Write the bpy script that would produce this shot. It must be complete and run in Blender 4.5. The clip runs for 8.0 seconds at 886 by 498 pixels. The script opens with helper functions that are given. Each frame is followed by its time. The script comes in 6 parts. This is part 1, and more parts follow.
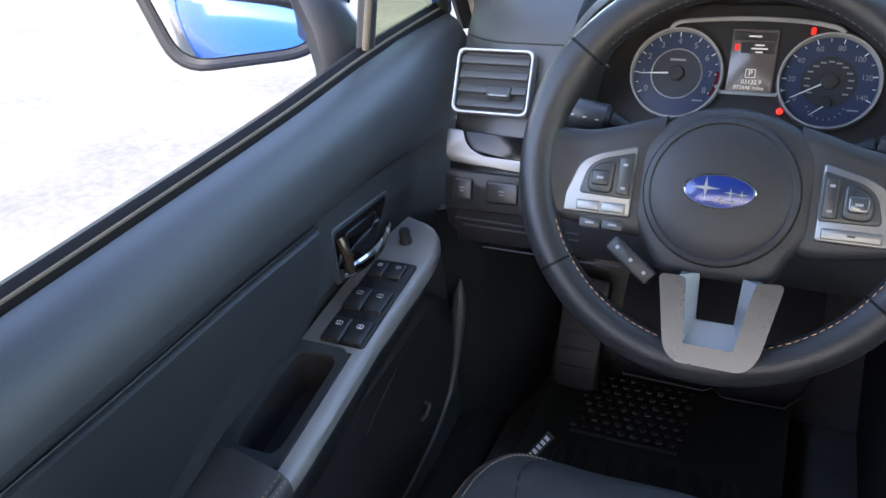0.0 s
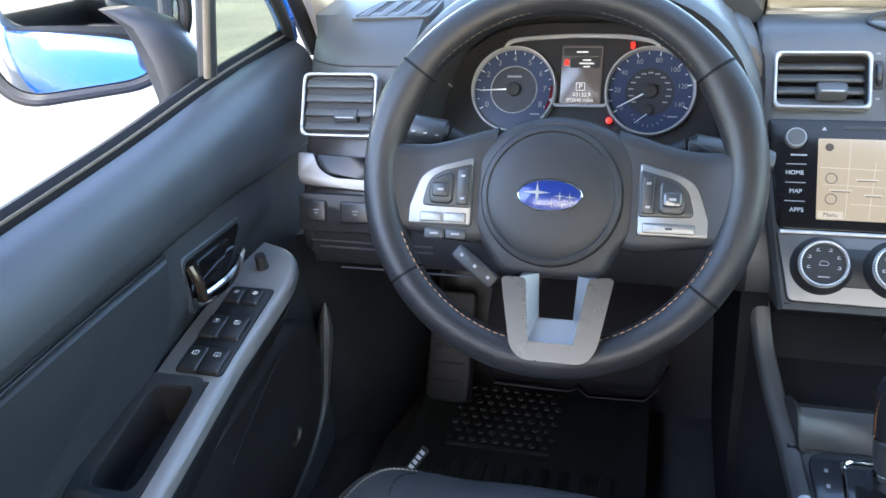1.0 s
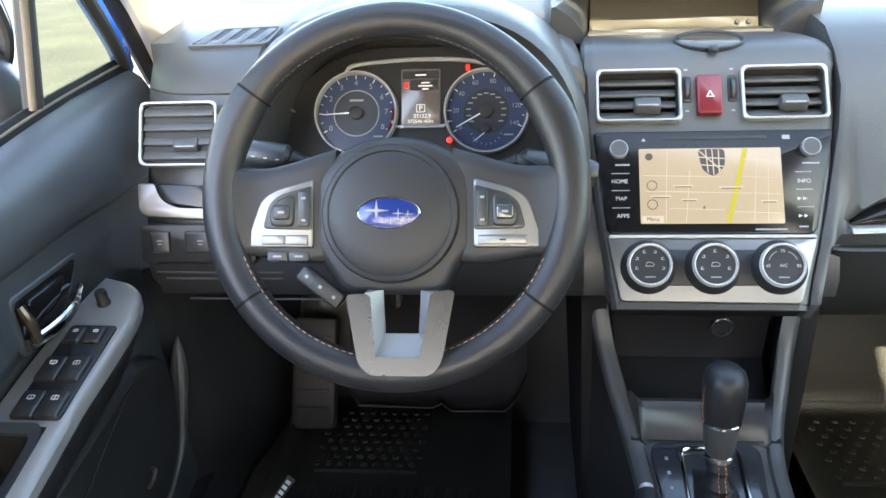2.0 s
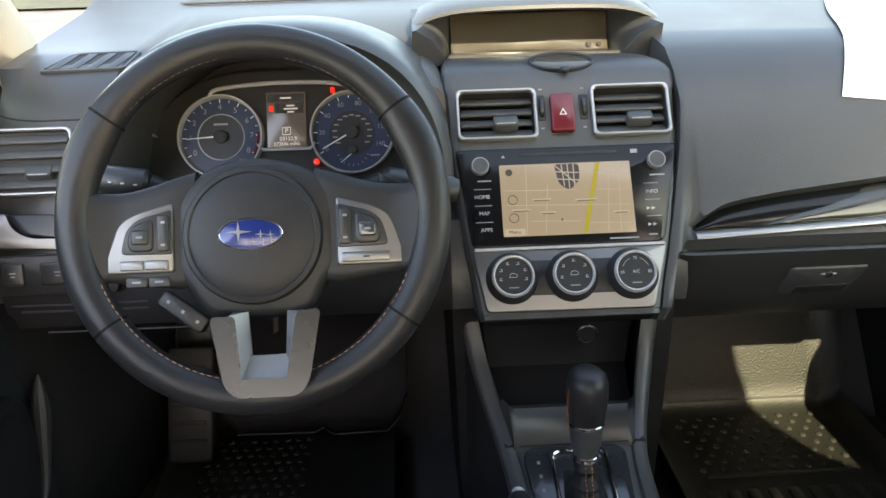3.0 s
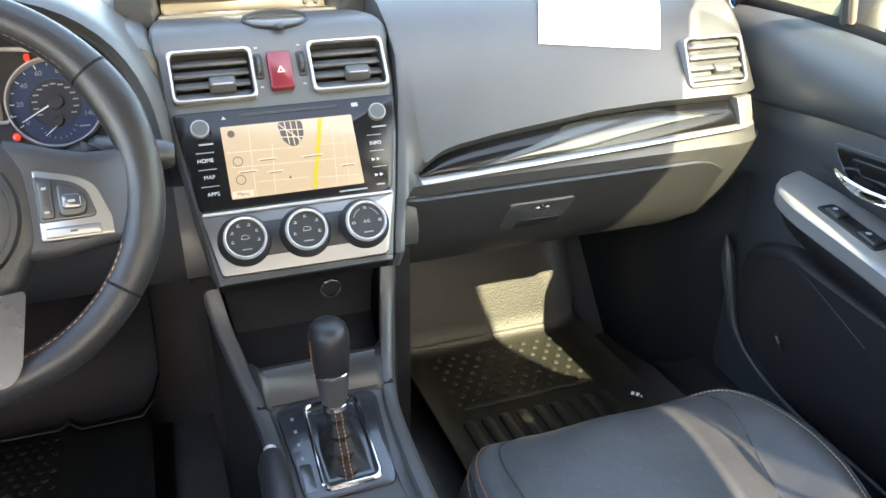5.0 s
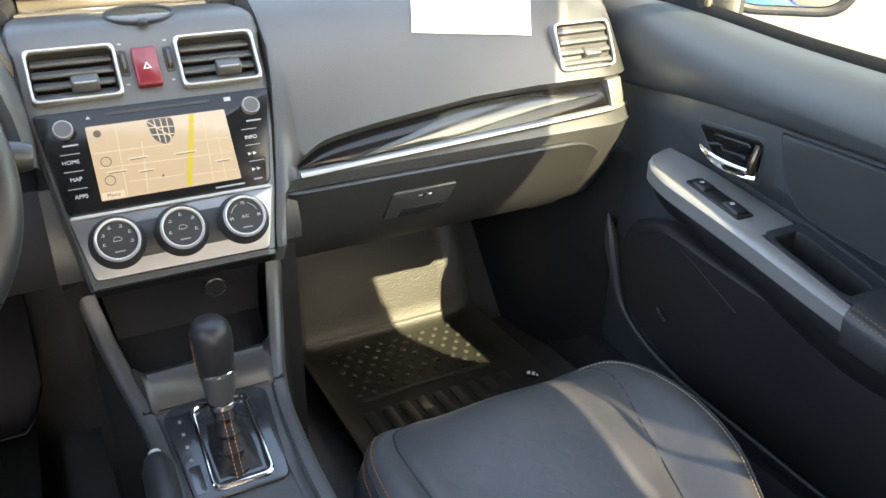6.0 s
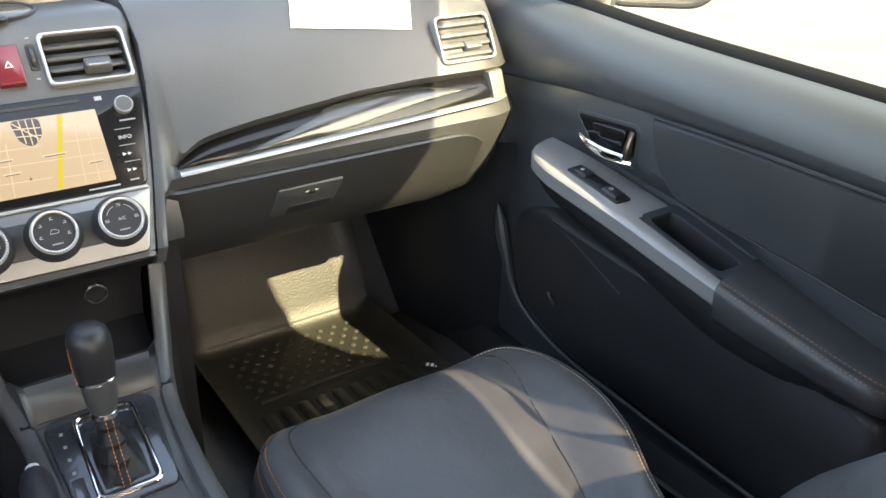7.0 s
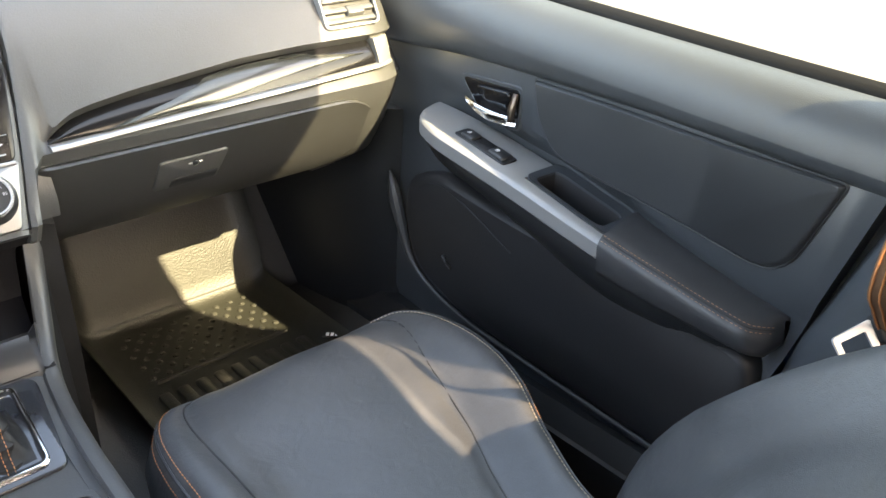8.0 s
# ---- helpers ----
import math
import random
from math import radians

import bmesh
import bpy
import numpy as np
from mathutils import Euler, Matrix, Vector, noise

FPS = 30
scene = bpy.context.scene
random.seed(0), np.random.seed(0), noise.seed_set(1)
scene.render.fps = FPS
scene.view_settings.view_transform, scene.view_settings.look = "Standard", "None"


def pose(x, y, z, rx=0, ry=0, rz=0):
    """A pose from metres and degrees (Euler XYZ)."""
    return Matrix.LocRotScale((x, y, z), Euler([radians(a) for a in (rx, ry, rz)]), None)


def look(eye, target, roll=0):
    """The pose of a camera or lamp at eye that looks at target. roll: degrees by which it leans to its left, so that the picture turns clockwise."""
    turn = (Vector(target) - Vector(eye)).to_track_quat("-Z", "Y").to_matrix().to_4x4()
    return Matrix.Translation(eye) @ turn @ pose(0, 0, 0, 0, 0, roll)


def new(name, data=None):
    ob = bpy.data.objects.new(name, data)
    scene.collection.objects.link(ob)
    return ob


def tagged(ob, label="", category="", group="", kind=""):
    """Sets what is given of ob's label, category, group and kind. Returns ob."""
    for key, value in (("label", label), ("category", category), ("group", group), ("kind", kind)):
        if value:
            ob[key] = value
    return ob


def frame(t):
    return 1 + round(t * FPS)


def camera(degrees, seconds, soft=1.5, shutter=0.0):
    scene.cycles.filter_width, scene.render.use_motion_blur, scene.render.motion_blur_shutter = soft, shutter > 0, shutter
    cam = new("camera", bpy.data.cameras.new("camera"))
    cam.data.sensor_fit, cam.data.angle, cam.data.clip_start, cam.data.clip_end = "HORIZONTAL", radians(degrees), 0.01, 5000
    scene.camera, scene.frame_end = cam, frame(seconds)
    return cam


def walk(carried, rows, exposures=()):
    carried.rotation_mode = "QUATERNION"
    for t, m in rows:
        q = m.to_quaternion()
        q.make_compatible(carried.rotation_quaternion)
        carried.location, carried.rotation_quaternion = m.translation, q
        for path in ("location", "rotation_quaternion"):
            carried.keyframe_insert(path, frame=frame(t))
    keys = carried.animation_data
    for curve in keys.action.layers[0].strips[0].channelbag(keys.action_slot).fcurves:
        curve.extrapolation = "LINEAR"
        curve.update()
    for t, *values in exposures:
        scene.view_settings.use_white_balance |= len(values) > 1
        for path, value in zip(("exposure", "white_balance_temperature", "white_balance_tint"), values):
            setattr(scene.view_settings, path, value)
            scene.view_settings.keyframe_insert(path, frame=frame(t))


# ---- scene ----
# ---------------- camera and walk ----------------
cam = camera(57.8, 8.0)
PATH = [
    (0, (-0.287, -0.428, 1.205), (-1.051, 1.193, 0.315), -3.1),
    (0.5, (-0.263, -0.437, 1.204), (-0.897, 1.253, 0.342), -3.1),
    (1, (-0.247, -0.437, 1.199), (-0.751, 1.307, 0.36), -3.2),
    (1.5, (-0.231, -0.441, 1.197), (-0.579, 1.351, 0.38), -2.9),
    (3, (-0.19, -0.462, 1.192), (-0.117, 1.394, 0.449), -1.6),
    (3.5, (-0.179, -0.471, 1.191), (0.032, 1.379, 0.459), -1.0),
    (4, (-0.166, -0.475, 1.19), (0.181, 1.346, 0.439), -0.8),
    (4.5, (-0.158, -0.479, 1.186), (0.333, 1.287, 0.388), -0.6),
    (6, (-0.121, -0.509, 1.176), (0.692, 1.114, 0.338), -1.0),
    (6.5, (-0.109, -0.522, 1.174), (0.806, 1.047, 0.335), -0.8),
    (7, (-0.104, -0.53, 1.17), (0.906, 0.978, 0.328), -0.5),
    (7.5, (-0.096, -0.543, 1.167), (1.009, 0.881, 0.301), -0.5),
    (8, (-0.094, -0.551, 1.165), (1.08, 0.791, 0.259), 0.1),
]
EXPOSURES = [(0, 3.58, 6700, 17), (0.5, 3.86, 6600, 14), (1, 4.12, 6600, 13), (1.5, 4.53, 7000, 12), (3, 3.36, 8500, 15), (3.5, 3.42, 8600, 15), (4, 3.70, 8300, 15), (4.5, 4.54, 8100, 14), (6, 4.24, 8600, 16), (6.5, 4.57, 8900, 17), (7, 4.28, 9100, 17), (7.5, 4.26, 9400, 18), (8, 4.73, 9600, 18)]
walk(cam, [(t, look(eye, target, roll)) for t, eye, target, roll in PATH], EXPOSURES)

# ---------------- world and sun ----------------
SUN = Vector((0.25, -1.0, 0.73)).normalized()
SUN_UP = math.asin(SUN.z)
world = bpy.data.worlds.new("sky")
scene.world = world
world.use_nodes = True
wn = world.node_tree
sky = wn.nodes.new("ShaderNodeTexSky")
sky.sky_type = "NISHITA"
sky.sun_disc = False
sky.sun_elevation = SUN_UP
sky.sun_rotation = math.atan2(SUN.x, SUN.y)
wn.links.new(sky.outputs["Color"], wn.nodes["Background"].inputs["Color"])
wn.nodes["Background"].inputs["Strength"].default_value = 0.17
sun_data = bpy.data.lights.new("sun", "SUN")
sun_data.energy = 1.85
sun_data.angle = radians(0.53)
sun_data.color = (1.0, 0.95, 0.83)
sun_ob = new("sun", sun_data)
sun_ob.matrix_world = look(SUN * 20, (0, 0, 0))
GROUND = -0.10


# ---------------- materials ----------------
def material(name, color, rough=0.5, metal=0.0, grain=0.0, scale=400.0, vary=0.12, coat=0.0, blotch=9.0, crease=0.0):
    """A surface with colour variation at two scales, uneven gloss and a fine relief."""
    m = bpy.data.materials.new(name)
    m.use_nodes = True
    nt = m.node_tree
    b = nt.nodes["Principled BSDF"]
    b.inputs["Metallic"].default_value = metal
    b.inputs["Coat Weight"].default_value = coat
    pos = nt.nodes.new("ShaderNodeNewGeometry")
    big = nt.nodes.new("ShaderNodeTexNoise")
    big.inputs["Scale"].default_value = blotch
    big.inputs["Detail"].default_value = 6
    fine = nt.nodes.new("ShaderNodeTexNoise")
    fine.inputs["Scale"].default_value = scale
    fine.inputs["Detail"].default_value = 3
    for n in (big, fine):
        nt.links.new(pos.outputs["Position"], n.inputs["Vector"])
    ramp = nt.nodes.new("ShaderNodeValToRGB")
    lo, hi = 1 - vary, 1 + vary
    ramp.color_ramp.elements[0].position, ramp.color_ramp.elements[1].position = 0.3, 0.72
    ramp.color_ramp.elements[0].color = (*[c * lo for c in color], 1)
    ramp.color_ramp.elements[1].color = (*[min(1, c * hi) for c in color], 1)
    both = nt.nodes.new("ShaderNodeMath")
    both.operation = "MULTIPLY_ADD"
    both.inputs[1].default_value = 0.35
    nt.links.new(fine.outputs["Fac"], both.inputs[0])
    part_big = nt.nodes.new("ShaderNodeMath")
    part_big.operation = "MULTIPLY"
    part_big.inputs[1].default_value = 0.65
    nt.links.new(big.outputs["Fac"], part_big.inputs[0])
    nt.links.new(part_big.outputs[0], both.inputs[2])
    nt.links.new(both.outputs[0], ramp.inputs["Fac"])
    nt.links.new(ramp.outputs["Color"], b.inputs["Base Color"])
    rr = nt.nodes.new("ShaderNodeMapRange")
    rr.inputs["To Min"].default_value = max(0.02, rough - 0.08)
    rr.inputs["To Max"].default_value = min(1.0, rough + 0.08)
    nt.links.new(big.outputs["Fac"], rr.inputs["Value"])
    nt.links.new(rr.outputs["Result"], b.inputs["Roughness"])
    if grain:
        bump = nt.nodes.new("ShaderNodeBump")
        bump.inputs["Strength"].default_value = grain
        bump.inputs["Distance"].default_value = 0.0006
        nt.links.new(fine.outputs["Fac"], bump.inputs["Height"])
        nt.links.new(bump.outputs["Normal"], b.inputs["Normal"])
        if crease:
            soft = nt.nodes.new("ShaderNodeTexNoise")
            soft.inputs["Scale"].default_value = 42.0
            soft.inputs["Detail"].default_value = 2
            soft.inputs["Distortion"].default_value = 0.6
            nt.links.new(pos.outputs["Position"], soft.inputs["Vector"])
            wide = nt.nodes.new("ShaderNodeBump")
            wide.inputs["Strength"].default_value = crease
            wide.inputs["Distance"].default_value = 0.004
            nt.links.new(soft.outputs["Fac"], wide.inputs["Height"])
            nt.links.new(wide.outputs["Normal"], bump.inputs["Normal"])
    return m


def glowing(name, color, strength, rough=0.2):
    m = material(name, [c * 0.12 for c in color], rough, vary=0.04)
    b = m.node_tree.nodes["Principled BSDF"]
    b.inputs["Emission Color"].default_value = (*color, 1)
    b.inputs["Emission Strength"].default_value = strength
    return m


def glass(name, tint, rough=0.0):
    m = bpy.data.materials.new(name)
    m.use_nodes = True
    nt = m.node_tree
    nt.nodes.remove(nt.nodes["Principled BSDF"])
    clear = nt.nodes.new("ShaderNodeBsdfTransparent")
    clear.inputs["Color"].default_value = (*tint, 1)
    shine = nt.nodes.new("ShaderNodeBsdfGlossy")
    shine.inputs["Roughness"].default_value = 0.02
    lean = nt.nodes.new("ShaderNodeLayerWeight")
    steep = nt.nodes.new("ShaderNodeMath")
    steep.operation = "POWER"
    steep.inputs[1].default_value = 5.0
    nt.links.new(lean.outputs["Facing"], steep.inputs[0])
    fres = nt.nodes.new("ShaderNodeMath")
    fres.operation = "MULTIPLY_ADD"
    fres.inputs[1].default_value = 0.7
    fres.inputs[2].default_value = 0.04
    nt.links.new(steep.outputs[0], fres.inputs[0])
    mix = nt.nodes.new("ShaderNodeMixShader")
    nt.links.new(fres.outputs[0], mix.inputs[0])
    nt.links.new(clear.outputs[0], mix.inputs[1])
    nt.links.new(shine.outputs[0], mix.inputs[2])
    nt.links.new(mix.outputs[0], nt.nodes["Material Output"].inputs["Surface"])
    return m


M_DASH = material("dash_soft_plastic", (0.050, 0.052, 0.054), 0.42, grain=0.35, scale=520, vary=0.12)
M_HARD = material("hard_black_plastic", (0.017, 0.018, 0.020), 0.40, grain=0.30, scale=1100, vary=0.12)
M_DOOR = material("door_vinyl", (0.041, 0.047, 0.054), 0.40, grain=0.35, scale=900, vary=0.10, crease=0.06)
M_DOOR.node_tree.nodes["Principled BSDF"].inputs["Specular IOR Level"].default_value = 0.46
M_INSERT = material("door_insert_leatherette", (0.023, 0.026, 0.030), 0.46, grain=0.5, scale=700, vary=0.12)
M_LEATHER = material("black_leather", (0.034, 0.035, 0.038), 0.42, grain=0.55, scale=750, vary=0.14, crease=0.22)
M_SEAT = material("seat_leather", (0.054, 0.056, 0.060), 0.44, grain=0.5, scale=700, vary=0.24, blotch=14.0, crease=0.24)
M_RIM = material("wheel_leather", (0.019, 0.019, 0.021), 0.36, grain=0.45, scale=800, vary=0.16, crease=0.10)
for m_ in (M_HARD, M_RIM):
    m_.node_tree.nodes["Principled BSDF"].inputs["Specular IOR Level"].default_value = 0.36
M_SILVER = material("brushed_silver_paint", (0.215, 0.213, 0.212), 0.42, metal=0.85, scale=1500, vary=0.05)
M_BRIGHT = material("bright_trim_ring", (0.36, 0.36, 0.37), 0.25, metal=0.05, vary=0.04)
# dash plastic of the display ledge, with warm sunlight put into its colour
M_SUNLEDGE = material("sunlit_tone_dash_plastic", (0.24, 0.205, 0.155), 0.42, grain=0.2, vary=0.08)
M_POCKET = material("pocket_plastic", (0.0125, 0.0130, 0.0145), 0.50, grain=0.3, scale=1000, vary=0.14)
M_POCKET.node_tree.nodes["Principled BSDF"].inputs["Specular IOR Level"].default_value = 0.3
M_FORK = material("satin_silver_fork", (0.072, 0.072, 0.073), 0.27, metal=0.95, vary=0.06)
M_CHROME = material("chrome", (0.80, 0.80, 0.80), 0.12, metal=1.0, vary=0.03)
M_SATIN = material("satin_chrome", (0.34, 0.34, 0.34), 0.34, metal=0.65, vary=0.03)
M_PIANO = material("piano_black", (0.007, 0.007, 0.008), 0.14, coat=0.0, vary=0.1)
M_PIANO.node_tree.nodes["Principled BSDF"].inputs["Specular IOR Level"].default_value = 0.28
# black plastic for recesses, with their shade put into the colour
M_VOID = material("shade_black_recess_plastic", (0.017, 0.017, 0.019), 0.5, grain=0.3, vary=0.15)
M_GLOSS = material("grey_gloss_trim", (0.060, 0.064, 0.072), 0.22, metal=0.25, coat=0.5, vary=0.1)
M_RUBBER = material("black_rubber", (0.020, 0.020, 0.021), 0.62, grain=0.4, scale=700, vary=0.15)
M_SEAL = material("matt_black_weatherstrip", (0.005, 0.005, 0.0055), 0.75, grain=0.3, scale=900, vary=0.2)
M_SEAL.node_tree.nodes["Principled BSDF"].inputs["Specular IOR Level"].default_value = 0.2
# console sides and knee panels: the footwell's deep shade is put into this black
M_FOOTSHADE = material("shade_black_footwell", (0.016, 0.016, 0.017), 0.95, grain=0.8, scale=600, vary=0.3)
M_FOOTSHADE.node_tree.nodes["Principled BSDF"].inputs["Specular IOR Level"].default_value = 0.15
M_KNEE = material("matt_black_knee_plastic", (0.012, 0.012, 0.014), 0.66, grain=0.4, scale=900, vary=0.15)
M_KNEE.node_tree.nodes["Principled BSDF"].inputs["Specular IOR Level"].default_value = 0.18
M_GAITER = material("matt_gaiter_leather", (0.014, 0.014, 0.015), 0.52, grain=0.5, scale=750, vary=0.2, crease=0.2)
M_GAITER.node_tree.nodes["Principled BSDF"].inputs["Specular IOR Level"].default_value = 0.28
M_MAT = material("rubber_floor_mat", (0.0205, 0.0210, 0.0186), 0.42, grain=1.0, scale=320, vary=0.30)
M_MAT.node_tree.nodes["Principled BSDF"].inputs["Specular IOR Level"].default_value = 0.42
M_STUD = material("polished_rubber_studs", (0.050, 0.050, 0.045), 0.26, vary=0.15)
M_DULLSTITCH = material("dull_brown_thread", (0.12, 0.092, 0.064), 0.8, vary=0.3)
M_CARPET = material("black_carpet", (0.058, 0.059, 0.062), 0.95, grain=1.0, scale=500, vary=0.3)
M_DARK = material("dark_void_plastic", (0.022, 0.022, 0.024), 0.7, vary=0.2)
M_BLUE = material("blue_car_paint", (0.010, 0.140, 0.520), 0.25, metal=0.15, coat=0.8, vary=0.05)
M_FELT = material("brown_felt_seal", (0.12, 0.095, 0.07), 0.8, vary=0.25)
M_BRONZE = material("dark_bronze_chrome", (0.070, 0.052, 0.042), 0.22, metal=0.6, vary=0.1)
M_WEB = material("brown_webbing", (0.15, 0.075, 0.040), 0.75, grain=0.6, scale=400, vary=0.25)
M_HEAD = material("beige_headliner", (0.45, 0.42, 0.37), 0.85, grain=0.4, scale=900, vary=0.06)
M_CEIL = material("pale_grey_roof_cloth", (0.46, 0.46, 0.47), 0.85, grain=0.4, scale=900, vary=0.06)
M_RED = material("red_button", (0.125, 0.010, 0.017), 0.24, vary=0.06)
M_WHITE = material("white_print", (0.75, 0.75, 0.75), 0.5, vary=0.03)
M_GREYPRINT = material("grey_print", (0.25, 0.25, 0.26), 0.5, vary=0.03)
M_STITCH = material("orange_thread", (0.46, 0.17, 0.06), 0.7, vary=0.2)
M_WSTITCH = material("tan_thread", (0.42, 0.33, 0.24), 0.7, vary=0.2)
M_KNOBRING = material("satin_silver_ring", (0.60, 0.60, 0.61), 0.30, metal=0.25, vary=0.05)
M_PRINT = material("dull_white_print", (0.42, 0.42, 0.43), 0.5, vary=0.05)
M_RSTITCH = material("faded_orange_thread", (0.40, 0.21, 0.11), 0.75, vary=0.25)
M_ASTITCH = material("brown_armrest_thread", (0.34, 0.17, 0.09), 0.75, vary=0.25)
M_GATE = material("gloss_gear_plate", (0.034, 0.037, 0.044), 0.22, metal=0.30, coat=0.5, vary=0.15)
M_PAD = material("wheel_centre_vinyl", (0.019, 0.019, 0.021), 0.46, grain=0.4, scale=900, vary=0.12)
M_PAD.node_tree.nodes["Principled BSDF"].inputs["Specular IOR Level"].default_value = 0.36
M_LID = material("glove_box_plastic", (0.032, 0.033, 0.034), 0.33, grain=0.25, scale=700, vary=0.12)
# lighter copy of the fork's silver; the recess's bright reflection is in its colour
M_RECESS = material("reflection_bright_spoke_silver", (0.30, 0.31, 0.32), 0.36, metal=0.6, vary=0.05)
M_TRIM = material("silver_armrest_paint", (0.212, 0.212, 0.215), 0.35, metal=0.25, scale=1500, vary=0.05)
M_TONGUE = material("bright_steel", (0.50, 0.50, 0.50), 0.35, metal=0.25, vary=0.06)
# streaked grey that paints the reflection on the gloss blade
M_BLADEGLINT = material("streaked_blade_reflection", (0.042, 0.044, 0.040), 0.20, metal=0.2, coat=0.3, vary=0.5)
stretch = M_BLADEGLINT.node_tree.nodes.new("ShaderNodeVectorMath")
stretch.operation = "MULTIPLY"
stretch.inputs[1].default_value = (0.012, 0.5, 1.0)
geo_ = next(n for n in M_BLADEGLINT.node_tree.nodes if n.type == "NEW_GEOMETRY")
M_BLADEGLINT.node_tree.links.new(geo_.outputs["Position"], stretch.inputs[0])
for n in M_BLADEGLINT.node_tree.nodes:
    if n.type == "TEX_NOISE":
        n.inputs["Scale"].default_value = 420.0 if n.inputs["Scale"].default_value > 100 else 160.0
        M_BLADEGLINT.node_tree.links.new(stretch.outputs[0], n.inputs["Vector"])
M_PAPER = material("white_paper", (0.86, 0.86, 0.86), 0.7, vary=0.02)
M_GROUND = material("pale_concrete", (0.092, 0.084, 0.071), 0.9, grain=0.4, scale=22, vary=0.45, blotch=1.1)
M_GRASS = material("dry_grass", (0.030, 0.034, 0.012), 0.9, grain=1.0, scale=6.0, vary=0.7, blotch=0.5)
M_DIAL = material("blue_dial", (0.022, 0.036, 0.082), 0.35, vary=0.1)
M_DIALDARK = material("dark_dial_centre", (0.020, 0.022, 0.030), 0.4, vary=0.1)
M_SWITCH = material("switch_black", (0.022, 0.023, 0.025), 0.40, grain=0.2, vary=0.1)
M_MIRROR = material("mirror_glass", (0.90, 0.92, 0.93), 0.01, metal=1.0, vary=0.01)
M_TINT = glass("tinted_glass", (0.44, 0.48, 0.35))
M_PRIVACY = glass("privacy_glass", (0.47, 0.45, 0.42))
M_SIDE = glass("green_side_glass", (0.74, 0.79, 0.66))
M_CLEAR = glass("windscreen_glass", (0.66, 0.71, 0.68))
M_SCREEN = glowing("map_background", (0.76, 0.65, 0.49), 0.036)
M_YELLOW = glowing("map_road_yellow", (0.66, 0.60, 0.09), 0.046)
M_MAPGREY = glowing("map_block_grey", (0.16, 0.16, 0.18), 0.03)
M_MAPLINE = glowing("map_line", (0.82, 0.75, 0.62), 0.044)
M_LCD = glowing("lcd_grey_brown", (0.145, 0.128, 0.122), 0.042)
M_LCDTEXT = glowing("lcd_text", (0.85, 0.85, 0.85), 0.06)
M_WARN = glowing("warning_red", (0.80, 0.03, 0.02), 0.16)
M_DISPLAY = material("display_glass", (0.070, 0.060, 0.046), 0.20, vary=0.1, coat=0.3)
M_BADGE = material("badge_blue", (0.010, 0.028, 0.17), 0.25, metal=0.1, coat=0.3, vary=0.06)


# ---------------- mesh tools ----------------
def thing(name, at, label, category, group="", kind=""):
    ob = new(name)
    ob.location = at
    ob.empty_display_size = 0.05
    return tagged(ob, label, category, group, kind)


def finish(bm, name, mat, sharp=35):
    bmesh.ops.recalc_face_normals(bm, faces=bm.faces)
    me = bpy.data.meshes.new(name)
    bm.to_mesh(me)
    bm.free()
    me.materials.append(mat)
    for p in me.polygons:
        p.use_smooth = True
    me.set_sharp_from_angle(angle=radians(sharp))
    return me


def part(name, bm, mat, parent, label="", sharp=35):
    me = bm if isinstance(bm, bpy.types.Mesh) else finish(bm, name, mat, sharp)
    ob = new(name, me)
    ob.parent = parent
    if parent.type == "EMPTY":
        ob.matrix_parent_inverse = Matrix.Translation(parent.location).inverted()
    return tagged(ob, label)


def single(name, bm, mat, label, category, kind="", group="", sharp=35):
    return tagged(new(name, finish(bm, name, mat, sharp)), label, category, group, kind)


def facing(origin, tilt=0.0, turn=0.0, roll=0.0):
    """A plane's own frame: x to the right, y up along it, z out of it towards the rear of the car; tilt leans it back."""
    return Matrix.Translation(origin) @ pose(0, 0, 0, 90 - tilt, 0, 0) @ pose(0, 0, 0, 0, 0, roll) if not turn else (
        Matrix.Translation(origin) @ pose(0, 0, 0, 0, 0, turn) @ pose(0, 0, 0, 90 - tilt, 0, 0) @ pose(0, 0, 0, 0, 0, roll))


def rounded(points, radius, steps=4):
    """A polygon with its corners rounded; radius: one number or one for each corner."""
    out, n = [], len(points)
    rs = radius if isinstance(radius, (list, tuple)) else [radius] * n
    for i in range(n):
        p, a, b = Vector(points[i]), Vector(points[i - 1]), Vector(points[(i + 1) % n])
        r = rs[i]
        if r <= 0:
            out.append(tuple(p))
            continue
        da, db = (a - p), (b - p)
        r = min(r, da.length * 0.49, db.length * 0.49)
        s, e = p + da.normalized() * r, p + db.normalized() * r
        for k in range(steps + 1):
            f = k / steps
            out.append(tuple((1 - f) ** 2 * s + 2 * f * (1 - f) * p + f * f * e))
    return out


def rect(w, h, cx=0.0, cy=0.0):
    return [(cx - w / 2, cy - h / 2), (cx + w / 2, cy - h / 2), (cx + w / 2, cy + h / 2), (cx - w / 2, cy + h / 2)]


def circle(r, n=48, cx=0.0, cy=0.0, ry=None):
    return [(cx + r * math.cos(2 * math.pi * i / n), cy + (ry or r) * math.sin(2 * math.pi * i / n)) for i in range(n)]


def shrink(points, d):
    c = sum((Vector(p) for p in points), Vector((0, 0))) / len(points)
    w = max(abs(p[0] - c.x) for p in points) or 1
    h = max(abs(p[1] - c.y) for p in points) or 1
    return [(c.x + (p[0] - c.x) * (1 - d / w), c.y + (p[1] - c.y) * (1 - d / h)) for p in points]


